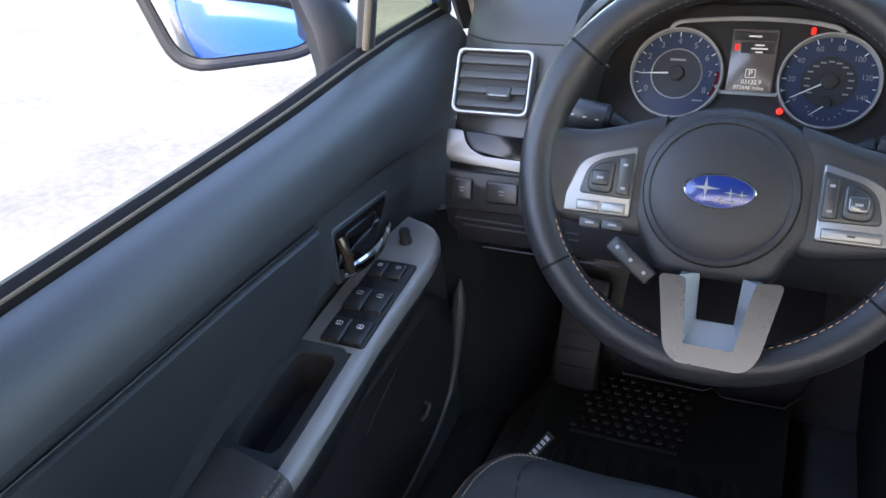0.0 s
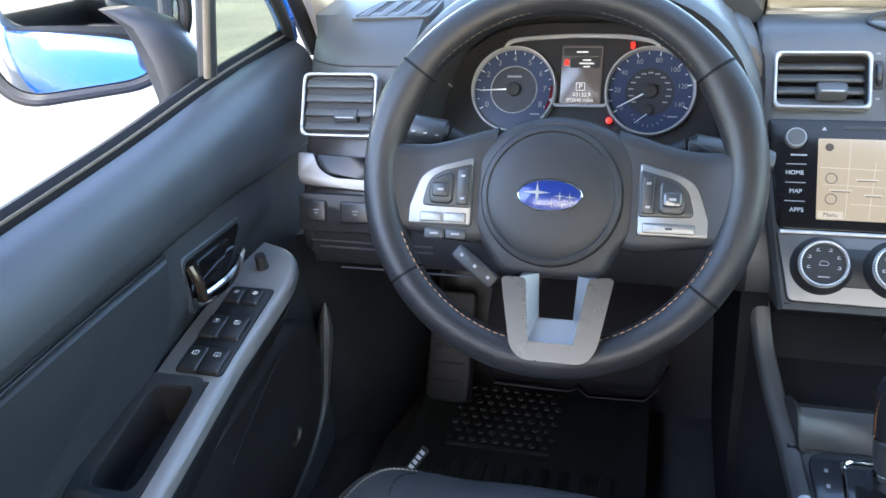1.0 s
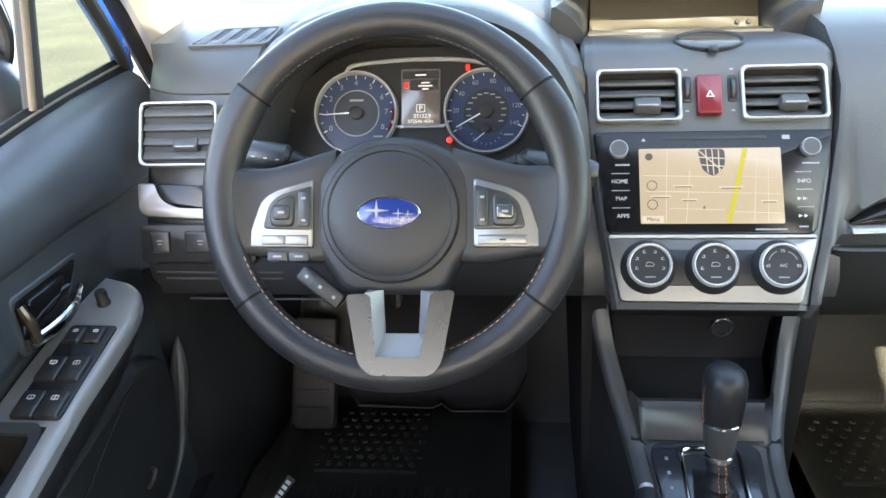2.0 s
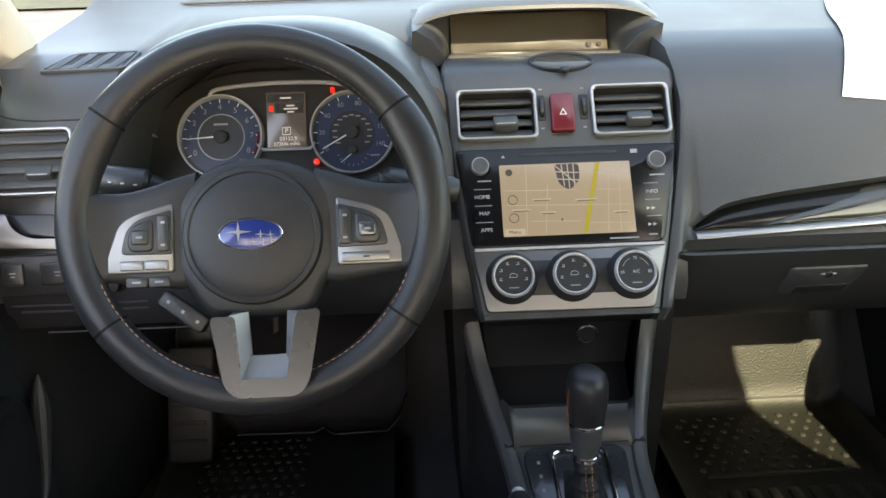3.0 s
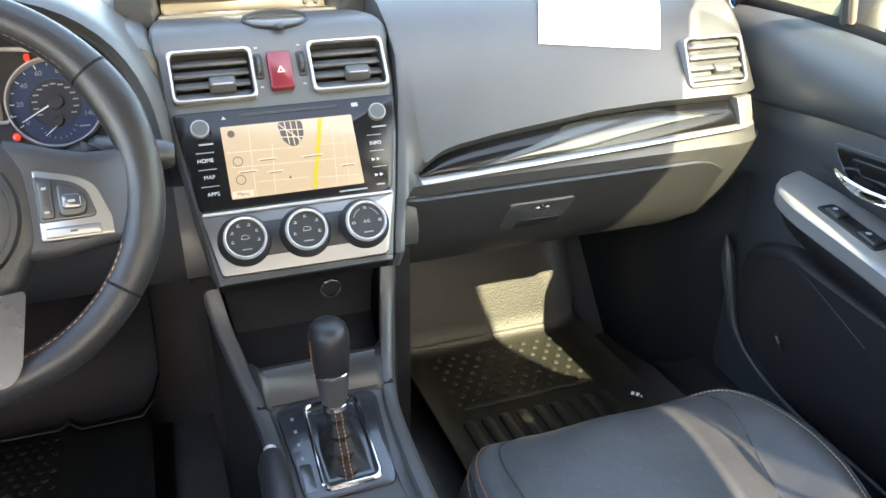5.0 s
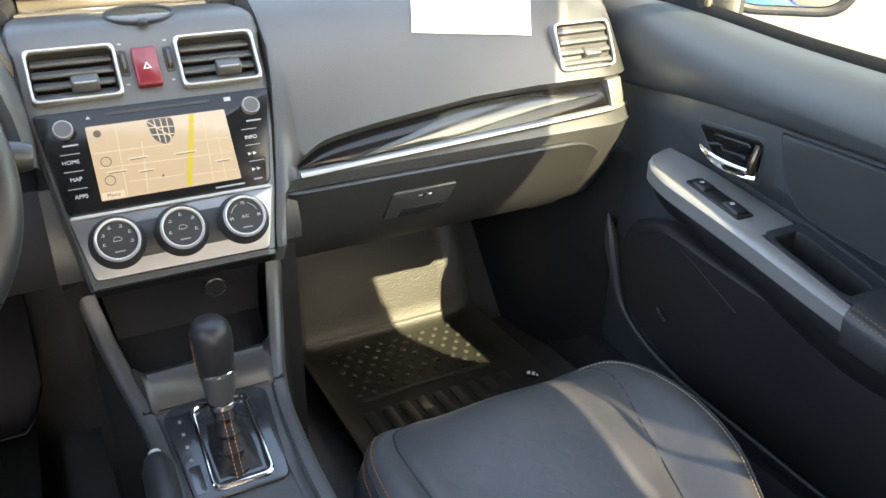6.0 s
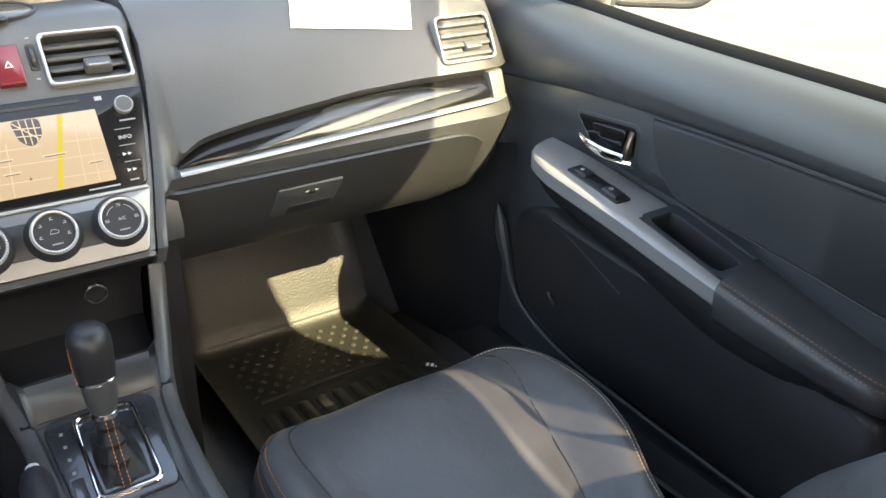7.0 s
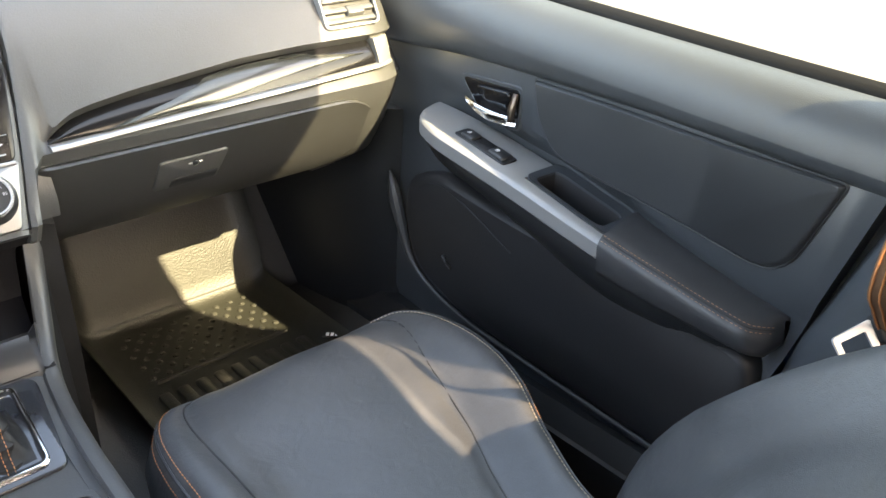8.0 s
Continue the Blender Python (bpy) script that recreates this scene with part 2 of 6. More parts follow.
def add_rings(bm, rings, closed=True, cap_first=False, cap_last=False):
    vs = [[bm.verts.new(p) for p in ring] for ring in rings]
    n = len(rings[0])
    for a, b in zip(vs, vs[1:]):
        for i in range(n if closed else n - 1):
            j = (i + 1) % n
            bm.faces.new((a[i], a[j], b[j], b[i]))
    if cap_first:
        bm.faces.new(vs[0])
    if cap_last:
        bm.faces.new(vs[-1])
    return bm


def loft(rings, closed=True, caps=True):
    return add_rings(bmesh.new(), rings, closed, caps, caps)


def slab(outline, m, low, high, edge=0.0, bm=None):
    """A plate with that outline in the plane m, from low to high along its normal, with a chamfered upper edge."""
    bm = bm or bmesh.new()
    rows = [(outline, low), (outline, high - edge)]
    if edge:
        rows.append((shrink(outline, edge * 0.4), high - edge * 0.35))
        rows.append((shrink(outline, edge), high))
    return add_rings(bm, [[m @ Vector((p[0], p[1], z)) for p in o] for o, z in rows], True, True, True)


def frame_ring(outer, inner, m, low, high, edge=0.001, bm=None):
    """A frame between two outlines with the same number of points."""
    bm = bm or bmesh.new()
    so, si = shrink(outer, edge), shrink(inner, -edge)
    rows = [(inner, low), (inner, high - edge), (si, high), (so, high), (outer, high - edge), (outer, low), (inner, low)]
    return add_rings(bm, [[m @ Vector((p[0], p[1], z)) for p in o] for o, z in rows])


def lathe(profile, m, n=48, bm=None, cap=True):
    """Turns (radius, height) pairs round the plane's normal."""
    bm = bm or bmesh.new()
    rings = [[m @ Vector((r * math.cos(2 * math.pi * i / n), r * math.sin(2 * math.pi * i / n), z)) for i in range(n)] for r, z in profile]
    return add_rings(bm, rings, True, cap, cap)


def tube(path, radius, n=10, bm=None, flat=1.0, closed=False):
    """A round bar along a path; radius: one number or one for each point."""
    bm = bm or bmesh.new()
    pts = [Vector(p) for p in path]
    rings, up = [], Vector((0, 0, 1))
    for i, p in enumerate(pts):
        if closed:
            d = (pts[(i + 1) % len(pts)] - pts[i - 1]).normalized()
        else:
            d = (pts[min(i + 1, len(pts) - 1)] - pts[max(i - 1, 0)]).normalized()
        side = d.cross(up)
        if side.length < 1e-3:
            side = d.cross(Vector((0, 1, 0)))
        side.normalize()
        top = side.cross(d)
        r = radius[i] if isinstance(radius, (list, tuple)) else radius
        rings.append([p + side * r * math.cos(2 * math.pi * k / n) + top * r * flat * math.sin(2 * math.pi * k / n) for k in range(n)])
    if closed:
        rings.append(rings[0])
        bm = add_rings(bm, rings)
        bmesh.ops.remove_doubles(bm, verts=bm.verts, dist=1e-6)
        return bm
    return add_rings(bm, rings, True, True, True)


def curve(points, n=24):
    """A smooth line through the points (Catmull-Rom)."""
    p = [Vector(q) for q in points]
    p = [2 * p[0] - p[1]] + p + [2 * p[-1] - p[-2]]
    out = []
    for i in range(n + 1):
        f = i / n * (len(p) - 3)
        k = min(int(f), len(p) - 4)
        t = f - k
        a, b, c, d = p[k:k + 4]
        out.append(0.5 * ((2 * b) + (c - a) * t + (2 * a - 5 * b + 4 * c - d) * t * t + (3 * b - a - 3 * c + d) * t ** 3))
    return out


def spline(x, table):
    """A value at x on a smooth line through (x, value...) rows."""
    xs = [r[0] for r in table]
    x = min(max(x, xs[0]), xs[-1])
    k = min(max(i for i in range(len(xs)) if xs[i] <= x), len(xs) - 2)
    h = xs[k + 1] - xs[k]
    f = (x - xs[k]) / h
    out = []
    for c in range(1, len(table[0])):
        slope = [(table[i + 1][c] - table[i][c]) / (xs[i + 1] - xs[i]) for i in range(len(xs) - 1)]
        def knot(i):
            if i == 0 or i == len(xs) - 1:
                return slope[min(i, len(slope) - 1)]
            return 0.0 if slope[i - 1] * slope[i] <= 0 else 2 * slope[i - 1] * slope[i] / (slope[i - 1] + slope[i])
        a, b = table[k][c], table[k + 1][c]
        ta, tb = knot(k) * h, knot(k + 1) * h
        out.append(a * (2 * f ** 3 - 3 * f * f + 1) + ta * (f ** 3 - 2 * f * f + f) + b * (3 * f * f - 2 * f ** 3) + tb * (f ** 3 - f * f))
    return out


def words(text, size, m, lift=0.0004):
    """Lettering of that height as a thin mesh on the plane m, centred."""
    cu = bpy.data.curves.new("lettering", "FONT")
    cu.body, cu.size, cu.align_x, cu.align_y, cu.extrude = text, size, "CENTER", "CENTER", 0.00015
    ob = bpy.data.objects.new("lettering", cu)
    scene.collection.objects.link(ob)
    me = bpy.data.meshes.new_from_object(ob.evaluated_get(bpy.context.evaluated_depsgraph_get()))
    bpy.data.objects.remove(ob)
    me.transform(m @ Matrix.Translation((0, 0, lift)))
    return me


def text_part(name, text, size, m, mat, parent):
    me = words(text, size, m)
    me.materials.append(mat)
    return part(name, me, mat, parent)


def stitches(path, length, gap, radius, bm=None):
    """Short threads laid end to end along a path."""
    bm = bm or bmesh.new()
    pts = [Vector(p) for p in path]
    run, nxt = 0.0, 0.0
    for a, b in zip(pts, pts[1:]):
        seg = (b - a).length
        while nxt < run + seg:
            f = (nxt - run) / seg
            p = a.lerp(b, f)
            d = (b - a).normalized()
            tube([p - d * length / 2, p, p + d * length / 2], [radius * 0.5, radius, radius * 0.5], 5, bm)
            nxt += length + gap
        run += seg
    return bm


# ---------------- setting: ground and car shell ----------------
bm = bmesh.new()
bmesh.ops.create_grid(bm, x_segments=40, y_segments=40, size=400)
for v in bm.verts:
    v.co.z = GROUND + 0.02 * noise.noise(v.co * 0.02) * min(1, v.co.length / 30)
single("ground", bm, M_GROUND, "pale worn concrete parking area in full sun", "ground", "structure")

bm = bmesh.new()
bmesh.ops.create_grid(bm, x_segments=150, y_segments=90, size=1)
for v in bm.verts:
    x, y = v.co.x * 40, 16 + (v.co.y + 1) * 16
    rise = min(1.0, (v.co.y + 1) * 3)
    v.co = Vector((x, y, GROUND + 0.05 + rise * (0.35 + 0.5 * abs(noise.noise(Vector((x * 0.6, y * 0.6, 3.0)))) + 0.3 * noise.noise(Vector((x * 2.3, y * 2.3, 1.0))))))
single("grass_bank", bm, M_GRASS, "dry green and straw-coloured grass bank beyond the parking area", "grass", "stuff")

# car floor with footwells and toe boards
FLOOR = 0.36
bm = bmesh.new()
rows = []
for y, z in [(-1.75, 0.30), (-0.6, 0.30), (0.0, FLOOR - 0.02), (0.45, FLOOR - 0.015), (0.74, FLOOR - 0.012), (0.905, 0.60), (1.0, 0.70), (1.02, 1.0)]:
    rows.append([(x, y, z - d) for d in (0.0,) for x in [-0.72 + 0.09 * i for i in range(17)]])
add_rings(bm, rows, closed=False)
add_rings(bm, [[(x, y, z - 0.03) for x, y, z in r] for r in rows], closed=False)
single("floor", bm, M_CARPET, "black carpeted car floor rising to the toe boards", "car floor", "structure")


def side_wall(s, name):
    """Sill, kick panel and rear quarter below the windows, s = 1 on the passenger's side."""
    bm = bmesh.new()
    add_rings(bm, [[(s * x, y, z) for x, z in ((0.66, 0.24), (0.66, 0.36), (0.69, 0.40), (0.80, 0.40), (0.80, 0.20))] for y in (0.98, 0.5, 0.0, -0.5)], True, True, True)
    single(name, bm, M_HARD, "black plastic sill trim below the door", "sill trim", "structure")


side_wall(1, "trim_sill_right")
side_wall(-1, "trim_sill_left")
for s, nm in ((1, "trim_kick_right"), (-1, "trim_kick_left")):
    line = curve([(0.712, 0.50, 0), (0.672, 0.56, 0), (0.640, 0.70, 0), (0.62, 0.98, 0)], 12)
    bm = loft([[(s * p.x, p.y, z) for p in line] + [(s * 0.75, 0.98, z), (s * 0.75, 0.47, z)] for z in (0.30, 0.5, 0.76)])
    single(nm, bm, M_HARD, "black plastic kick panel beside the footwell", "kick panel", "structure")

# roof, pillars and rear body
def roof_rail_z(y):
    """Lower edge of the roof rail above the side windows."""
    return spline(y, [(-1.75, 1.40), (-1.3, 1.455), (-1.13, 1.435), (-0.95, 1.40), (-0.80, 1.43), (-0.62, 1.50), (-0.43, 1.467), (-0.31, 1.446), (-0.18, 1.424), (0.02, 1.385), (0.12, 1.355)])[0]


bm = loft([[(x * w, y, z + 0.03 * (1 - x * x)) for x in [-1 + 0.2 * i for i in range(11)]] + [(x * w, y, z + th + 0.03 * (1 - x * x)) for x in [1 - 0.2 * i for i in range(11)]]
           for y, z, w, th in [(0.14, 1.378, 0.64, 0.018), (0.02, 1.408, 0.65, 0.030), (-0.1, 1.440, 0.66, 0.04), (-0.35, 1.49, 0.66, 0.05), (-0.6, 1.53, 0.66, 0.05), (-0.95, 1.53, 0.66, 0.05), (-1.3, 1.50, 0.65, 0.05), (-1.78, 1.42, 0.62, 0.05)]])
single("ceiling", bm, M_CEIL, "pale grey cloth headliner under the roof", "headliner", "structure")


def pillar(name, path, w0, w1, d0, mat, label, d1=None):
    """A pillar trim along a path, w0 to w1 half wide along the car and d0 to d1 deep across it."""
    rings = []
    for i, p in enumerate(path):
        p = Vector(p)
        w = w0 + (w1 - w0) * i / (len(path) - 1)
        d = d0 + ((d0 if d1 is None else d1) - d0) * max(0.0, 2 * i / (len(path) - 1) - 1)
        rings.append([p + Vector((d * math.cos(a), w * math.sin(a), 0)) for a in [2 * math.pi * k / 12 for k in range(12)]])
    single(name, loft(rings), mat, label, "pillar", "structure")


for s, side in ((1, "right"), (-1, "left")):
    pillar("trim_a_pillar_" + side, curve([(s * 0.722, 0.74, 0.95), (s * 0.712, 0.62, 1.10), (s * 0.692, 0.42, 1.24), (s * 0.665, 0.08, 1.37)], 14), 0.060, 0.045, 0.028, M_HEAD,
           "light beige windscreen pillar trim")
    pillar("trim_pillar_seal_" + side, curve([(s * 0.752, 0.70, 0.97), (s * 0.742, 0.585, 1.10), (s * 0.722, 0.40, 1.225), (s * 0.69, 0.08, 1.34)], 14), 0.030, 0.020, 0.014, M_RUBBER,
           "black rubber door seal along the pillar")
    rings = []
    for x, y, z, w, d in ((0.735, -0.36, 0.30, 0.20, 0.064), (0.731, -0.370, 0.50, 0.17, 0.064), (0.728, -0.378, 0.66, 0.14, 0.064), (0.726, -0.40, 0.80, 0.11, 0.062), (0.730, -0.42, 0.89, 0.09, 0.058),
                          (0.752, -0.475, 0.96, 0.070, 0.034), (0.768, -0.50, 1.03, 0.075, 0.022)):
        rings.append([Vector((s * x + d * math.cos(a), y + w * math.sin(a), z)) for a in [2 * math.pi * k / 16 for k in range(16)]])
    single("trim_b_pillar_" + side, loft(rings), M_DOOR, "dark plastic centre pillar trim behind the front door", "pillar", "structure")
    # unseen post, added this wide so its edges cut the sun patches
    post = []
    for z, x, y0, y1 in ((0.94, 0.775, -0.41, -1.06), (1.04, 0.762, -0.418, -1.02), (1.10, 0.754, -0.440, -1.00), (1.17, 0.746, -0.505, -0.985), (1.235, 0.740, -0.565, -0.918), (1.33, 0.732, -0.60, -0.914), (1.42, 0.726, -0.61, -0.948), (1.53, 0.72, -0.66, -1.03)):
        post.append([(s * (x + a), y, z) for a, y in ((0.0, y0), (-0.008, y0 - 0.02), (-0.008, y1 + 0.02), (0.0, y1), (0.02, y1), (0.02, y0))])
    single("trim_sun_block_" + side, loft(post), M_DOOR, "unseen dark post behind the front door, shaped to cut the sun patches", "pillar", "structure")
    bm = loft([[(s * x, y, z) for x, z in ((0.71, 0.25), (0.72, 0.90), (0.74, 0.98), (0.78, 0.98), (0.78, 0.25))] for y in (-0.45, -1.1, -1.78)])
    single("wall_rear_" + side, bm, M_HARD, "dark lower rear side panel", "side panel", "structure")
    bm = loft([[(s * x, y, roof_rail_z(y) + q) for x, q in ((0.690, -0.028), (0.64, -0.012), (0.625, 0.035), (0.73, 0.16), (0.745, 0.125))] for y in (0.12, 0.02, -0.18, -0.31, -0.43, -0.52, -0.62, -0.72, -0.80, -0.88, -0.95, -1.04, -1.13, -1.22, -1.3, -1.75)])
    single("trim_roof_rail_" + side, bm, M_HEAD, "beige roof rail trim above the doors", "roof rail", "structure")
for s, side in ((1, "right"), (-1, "left")):
    bm = loft([[(s * x, y, z) for x, z in ((0.785, 0.955), (0.81, 0.93), (0.852, 0.75), (0.862, 0.55), (0.83, 0.20), (0.79, 0.20))] for y in (-0.385, -1.0, -1.7, -2.3)])
    single("wall_body_" + side, bm, M_BLUE, "blue painted outer body side", "car body", "structure")
bm = loft([[(x, y, z) for y, z in ((-1.72, 0.25), (-1.75, 0.98), (-1.80, 0.98), (-1.80, 0.25))] for x in (-0.76, 0.76)])
single("wall_rear", bm, M_HARD, "dark rear panel closing the cabin", "rear panel", "structure")

# dark privacy glass behind the front seats
for s, side in ((1, "right"), (-1, "left")):
    bm = bmesh.new()
    add_rings(bm, [[(s * 0.765, y, 0.965), (s * 0.755, y, 1.12), (s * 0.742, y, 1.30), (s * 0.728, y, roof_rail_z(y) + 0.05)] for y in (-0.62, -0.9, -1.35, -1.76)], closed=False)
    single("window_rear_" + side, bm, M_PRIVACY, "dark privacy glass of the rear side window", "window", "structure")
bm = bmesh.new()
add_rings(bm, [[(x, -1.785 + 0.03 * k, 0.97 + 0.13 * k) for x in (-0.70, -0.35, 0.0, 0.35, 0.70)] for k in range(5)], closed=False)
single("window_rear", bm, M_PRIVACY, "dark privacy glass of the tailgate window", "window", "structure")

# windscreen
bm = bmesh.new()
rows = []
for f in [i / 8 for i in range(9)]:
    y, z, w = 1.24 - 1.10 * f, 1.095 + 0.295 * f, 0.72 - 0.09 * f
    rows.append([(w * u, y - 0.10 * u * u * (1 - f) - 0.04 * u * u * f, z) for u in [-1 + 0.2 * i for i in range(11)]])
add_rings(bm, rows, closed=False)
single("windscreen", bm, M_CLEAR, "clear raked windscreen glass", "windscreen", "structure")


bm = bmesh.new()
add_rings(bm, [[(0.72 * u, 1.235 - 1.14 * f - 0.10 * u * u * (1 - f), 1.0935 + 0.325 * f) for u in [-1 + 0.2 * i for i in range(11)]] for f in (0.0, 0.02, 0.045)], closed=False)
single("trim_windscreen_band", bm, M_DARK, "black printed band along the windscreen's foot", "windscreen band", "structure")


# ---------------- doors ----------------
def sill_z(y):
    return spline(y, [(-0.40, 0.928), (-0.2, 0.942), (0.0, 0.958), (0.2, 0.975), (0.4, 0.997), (0.60, 1.010)])[0]


def pad_z(y):
    """Lower edge of the door's upper pad."""
    return spline(y, [(-0.34, 0.850), (-0.25, 0.857), (-0.09, 0.868), (0.0, 0.874), (0.17, 0.881), (0.30, 0.884), (0.50, 0.875), (0.60, 0.868)])[0]


def arm_line(y):
    """Inboard edge x, top z at the door and depth of the armrest at y."""
    return spline(y, [(-0.224, 0.706, 0.664, 0.020), (-0.214, 0.686, 0.667, 0.040), (-0.195, 0.668, 0.671, 0.040), (-0.08, 0.658, 0.696, 0.052), (0.02, 0.650, 0.720, 0.060),
                      (0.18, 0.641, 0.760, 0.052), (0.30, 0.637, 0.785, 0.046), (0.345, 0.645, 0.794, 0.040), (0.368, 0.662, 0.798, 0.032), (0.380, 0.694, 0.800, 0.022)])


def build_door(s, driver):
    side = "driver" if driver else "passenger"
    P = lambda x, y, z: Vector((s * x, y, z))
    def arm(y):
        xi, z, d = arm_line(y)
        return xi + (0.009 * min(1.0, max(0.0, (y - 0.02) / 0.16)) if driver else 0.0), z, d
    door = thing("door_1" if driver else "door_2", (s * 0.72, 0.05, 0.30),
                 "closed black car door with silver armrest trim and window switches" if driver else
                 "closed black car door with silver trim and stitched armrest pad", "car door", "front doors", "structure")
    # the rear edge slants forward towards the sill
    def T(x, y, z):
        return P(x, y + 0.33 * (0.87 - z) * max(0.0, (0.05 - y) / 0.385), z)
    # soft upper pad
    rings = []
    for i in range(25):
        y = 0.60 - i * (0.60 + 0.300) / 24
        z = sill_z(y)
        zp = pad_z(y)
        o = 0.0 if y < 0.42 else (y - 0.42) * 0.10
        rings.append([P(x + o, y, q) for x, q in ((0.774, z - 0.016), (0.752, z - 0.014), (0.742, z + 0.001), (0.728, z - 0.003), (0.712, z - 0.014), (0.700, z - 0.034), (0.694, z - 0.060),
                                                  (0.694, (z + zp) / 2 - 0.02), (0.700, zp + 0.010), (0.709, zp), (0.730, zp - 0.006), (0.774, zp))])
    part("upper_pad", loft(rings), M_DOOR, door)
    # main trim panel
    rings = []
    for y in sorted([0.575 - i * (0.575 + 0.300) / 60 for i in range(61)] + [0.135, 0.150], reverse=True):
        o = 0.0 if y < 0.40 else (y - 0.40) * 0.10
        zp = pad_z(y) + 0.008
        g = spline(y, [(-0.30, 0.2), (-0.20, 0.3), (-0.02, 0.7), (0.01, 1), (0.135, 1), (0.20, 0.75), (0.33, 0.6), (0.385, 0.1), (0.60, 0)])[0]
        g = min(1.0, max(0.0, g))
        za = arm(min(max(y, -0.2), 0.379))[1]
        rings.append([T(x + o, y, q) for x, q in ((0.765, zp), (0.714, zp), (0.708, 0.855), (0.709, min(0.845, za + 0.045)), (0.714 + 0.012 * g, za + 0.024), (0.716 + 0.028 * g, za + 0.006), (0.716 + 0.028 * g, za - 0.05), (0.712, min(0.66, za - 0.08)), (0.704, 0.55), (0.700, 0.42), (0.712, 0.36), (0.765, 0.35))])
    part("door_panel", loft(rings), M_DOOR, door)
    m = Matrix(((0, 0, -s, s * 0.708), (-s * 0 - 1, 0, 0, 0), (0, 1, 0, 0), (0, 0, 0, 1)))  # x: rearwards, y: up, z: into the cabin
    # leatherette insert
    ins = rounded([(-0.174, 0.877), (-0.166, 0.828), (-0.132, 0.781), (0.054, 0.755), (0.206, 0.729), (0.256, 0.856), (0.09, 0.864), (-0.05, 0.873)], [0.004, 0.03, 0.045, 0.05, 0.045, 0.008, 0.05, 0.05], 6)
    part("insert_panel", slab(ins, m, -0.012, 0.0068, 0.0062), M_INSERT, door, "dark stitched leatherette insert")
    part("door_edge_seal", loft([[P(x, y, z) for x, y in ((0.742, -0.24), (0.766, -0.24), (0.775, -0.47), (0.768, -0.47))] for z in (0.34, 0.60, 0.93)]), M_RUBBER, door)
    part("insert_piping", tube([m @ Vector((p[0], p[1], 0.0004)) for p in shrink(ins, -0.002)], 0.0013, 6, closed=True), M_HARD, door)
    # lower map pocket: black plastic with the lower door's shade in its colour
    poc = rounded([(-0.36, 0.690), (-0.435, 0.665), (-0.450, 0.585), (-0.415, 0.500), (-0.31, 0.455), (-0.05, 0.430), (0.185, 0.418), (0.215, 0.55), (0.205, 0.622), (0.04, 0.648), (-0.18, 0.665)], [0.03, 0.03, 0.08, 0.1, 0.1, 0.1, 0.02, 0.05, 0.03, 0.05, 0.1], 6)
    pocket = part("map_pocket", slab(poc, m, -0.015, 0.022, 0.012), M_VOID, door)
    line = curve([(-0.492, 0.655, 0), (-0.468, 0.575, 0), (-0.428, 0.493, 0), (-0.315, 0.446, 0), (-0.15, 0.430, 0), (0.10, 0.415, 0)], 26)
    edge = [m @ Vector((p.x, p.y, 0.012)) for p in line]
    part("pocket_rim", tube(edge, [0.002, 0.007, 0.0105, 0.012] + [max(0.0045, 0.0118 - 0.001 * k) for k in range(23)], 10), M_DASH, door)
    line = curve([(-0.402, 0.655, 0), (-0.375, 0.668, 0), (-0.342, 0.674, 0), (-0.28, 0.655, 0), (-0.187, 0.615, 0)], 16)
    part("panel_edge", tube([m @ Vector((p.x, p.y, 0.0222)) for p in line], 0.0013, 6), M_HARD, door)
    part("pocket_clip", tube(curve([m @ Vector((-0.337, 0.552, 0.022)), m @ Vector((-0.330, 0.556, 0.032)), m @ Vector((-0.322, 0.548, 0.032)), m @ Vector((-0.322, 0.535, 0.023))], 8), 0.0028, 8), M_DASH, pocket)
    # armrest body, silver trim and pad
    ys = [0.379 - i * (0.379 + 0.190) / 40 for i in range(41)]
    body = []
    for y in ys:
        xi, z, d = arm(y)
        top = 0.062 if 0.008 < y < 0.158 else 0.010
        body.append([P(0.716, y, z - top), P(xi + 0.020, y, z - top), P(xi + 0.005, y, z - 0.024), P(xi + 0.004, y, z - 0.6 * d), P(xi + 0.016, y, z - 1.2 * d), P(0.700, y, z - 2.0 * d), P(0.716, y, z - 2.2 * d)])
        cut = min(1.0, max(0.0, (y + 0.222) / 0.16))
        body[-1] = [Vector((q.x, q.y, max(q.z, z - d * (0.55 + 1.7 * cut)))) for q in body[-1]]
    part("armrest_body", loft(body), M_HARD, door)
    # silver trim with an opening for the pull cup
    cup = (0.025, 0.150)
    lip = 0.018 if driver else 0.026
    trim = bmesh.new()
    def trim_piece(y0, y1, x_out, n):
        rows = []
        for i in range(n + 1):
            y = y0 + (y1 - y0) * i / n
            xi, z, d = arm(y)
            xo = x_out if x_out < 0.7 else spline(y, [(0.14, 0.731), (0.22, 0.729), (0.30, 0.724), (0.36, 0.716), (0.38, 0.712)])[0]
            xo = max(xo, xi + 0.012)
            rows.append([P(xo, y, z - 0.020), P(xo, y, z), P(xi + 0.009, y, z - 0.001), P(xi + 0.004, y, z - 0.003), P(xi + 0.001, y, z - 0.007), P(xi + 0.0005, y, z - lip), P(xi + 0.004, y, z - lip - 0.004)])
        add_rings(trim, rows, True, True, True)
    trim_piece(0.379, cup[1], 0.72, 30)
    trim_piece(cup[1], 0.005, 0.667, 10)
    silver = part("armrest_trim", trim, M_TRIM, door, "brushed silver armrest trim")
    # pull cup: dark surround; shade is put into the black of walls and floor
    rim, inner, low = [], [], []
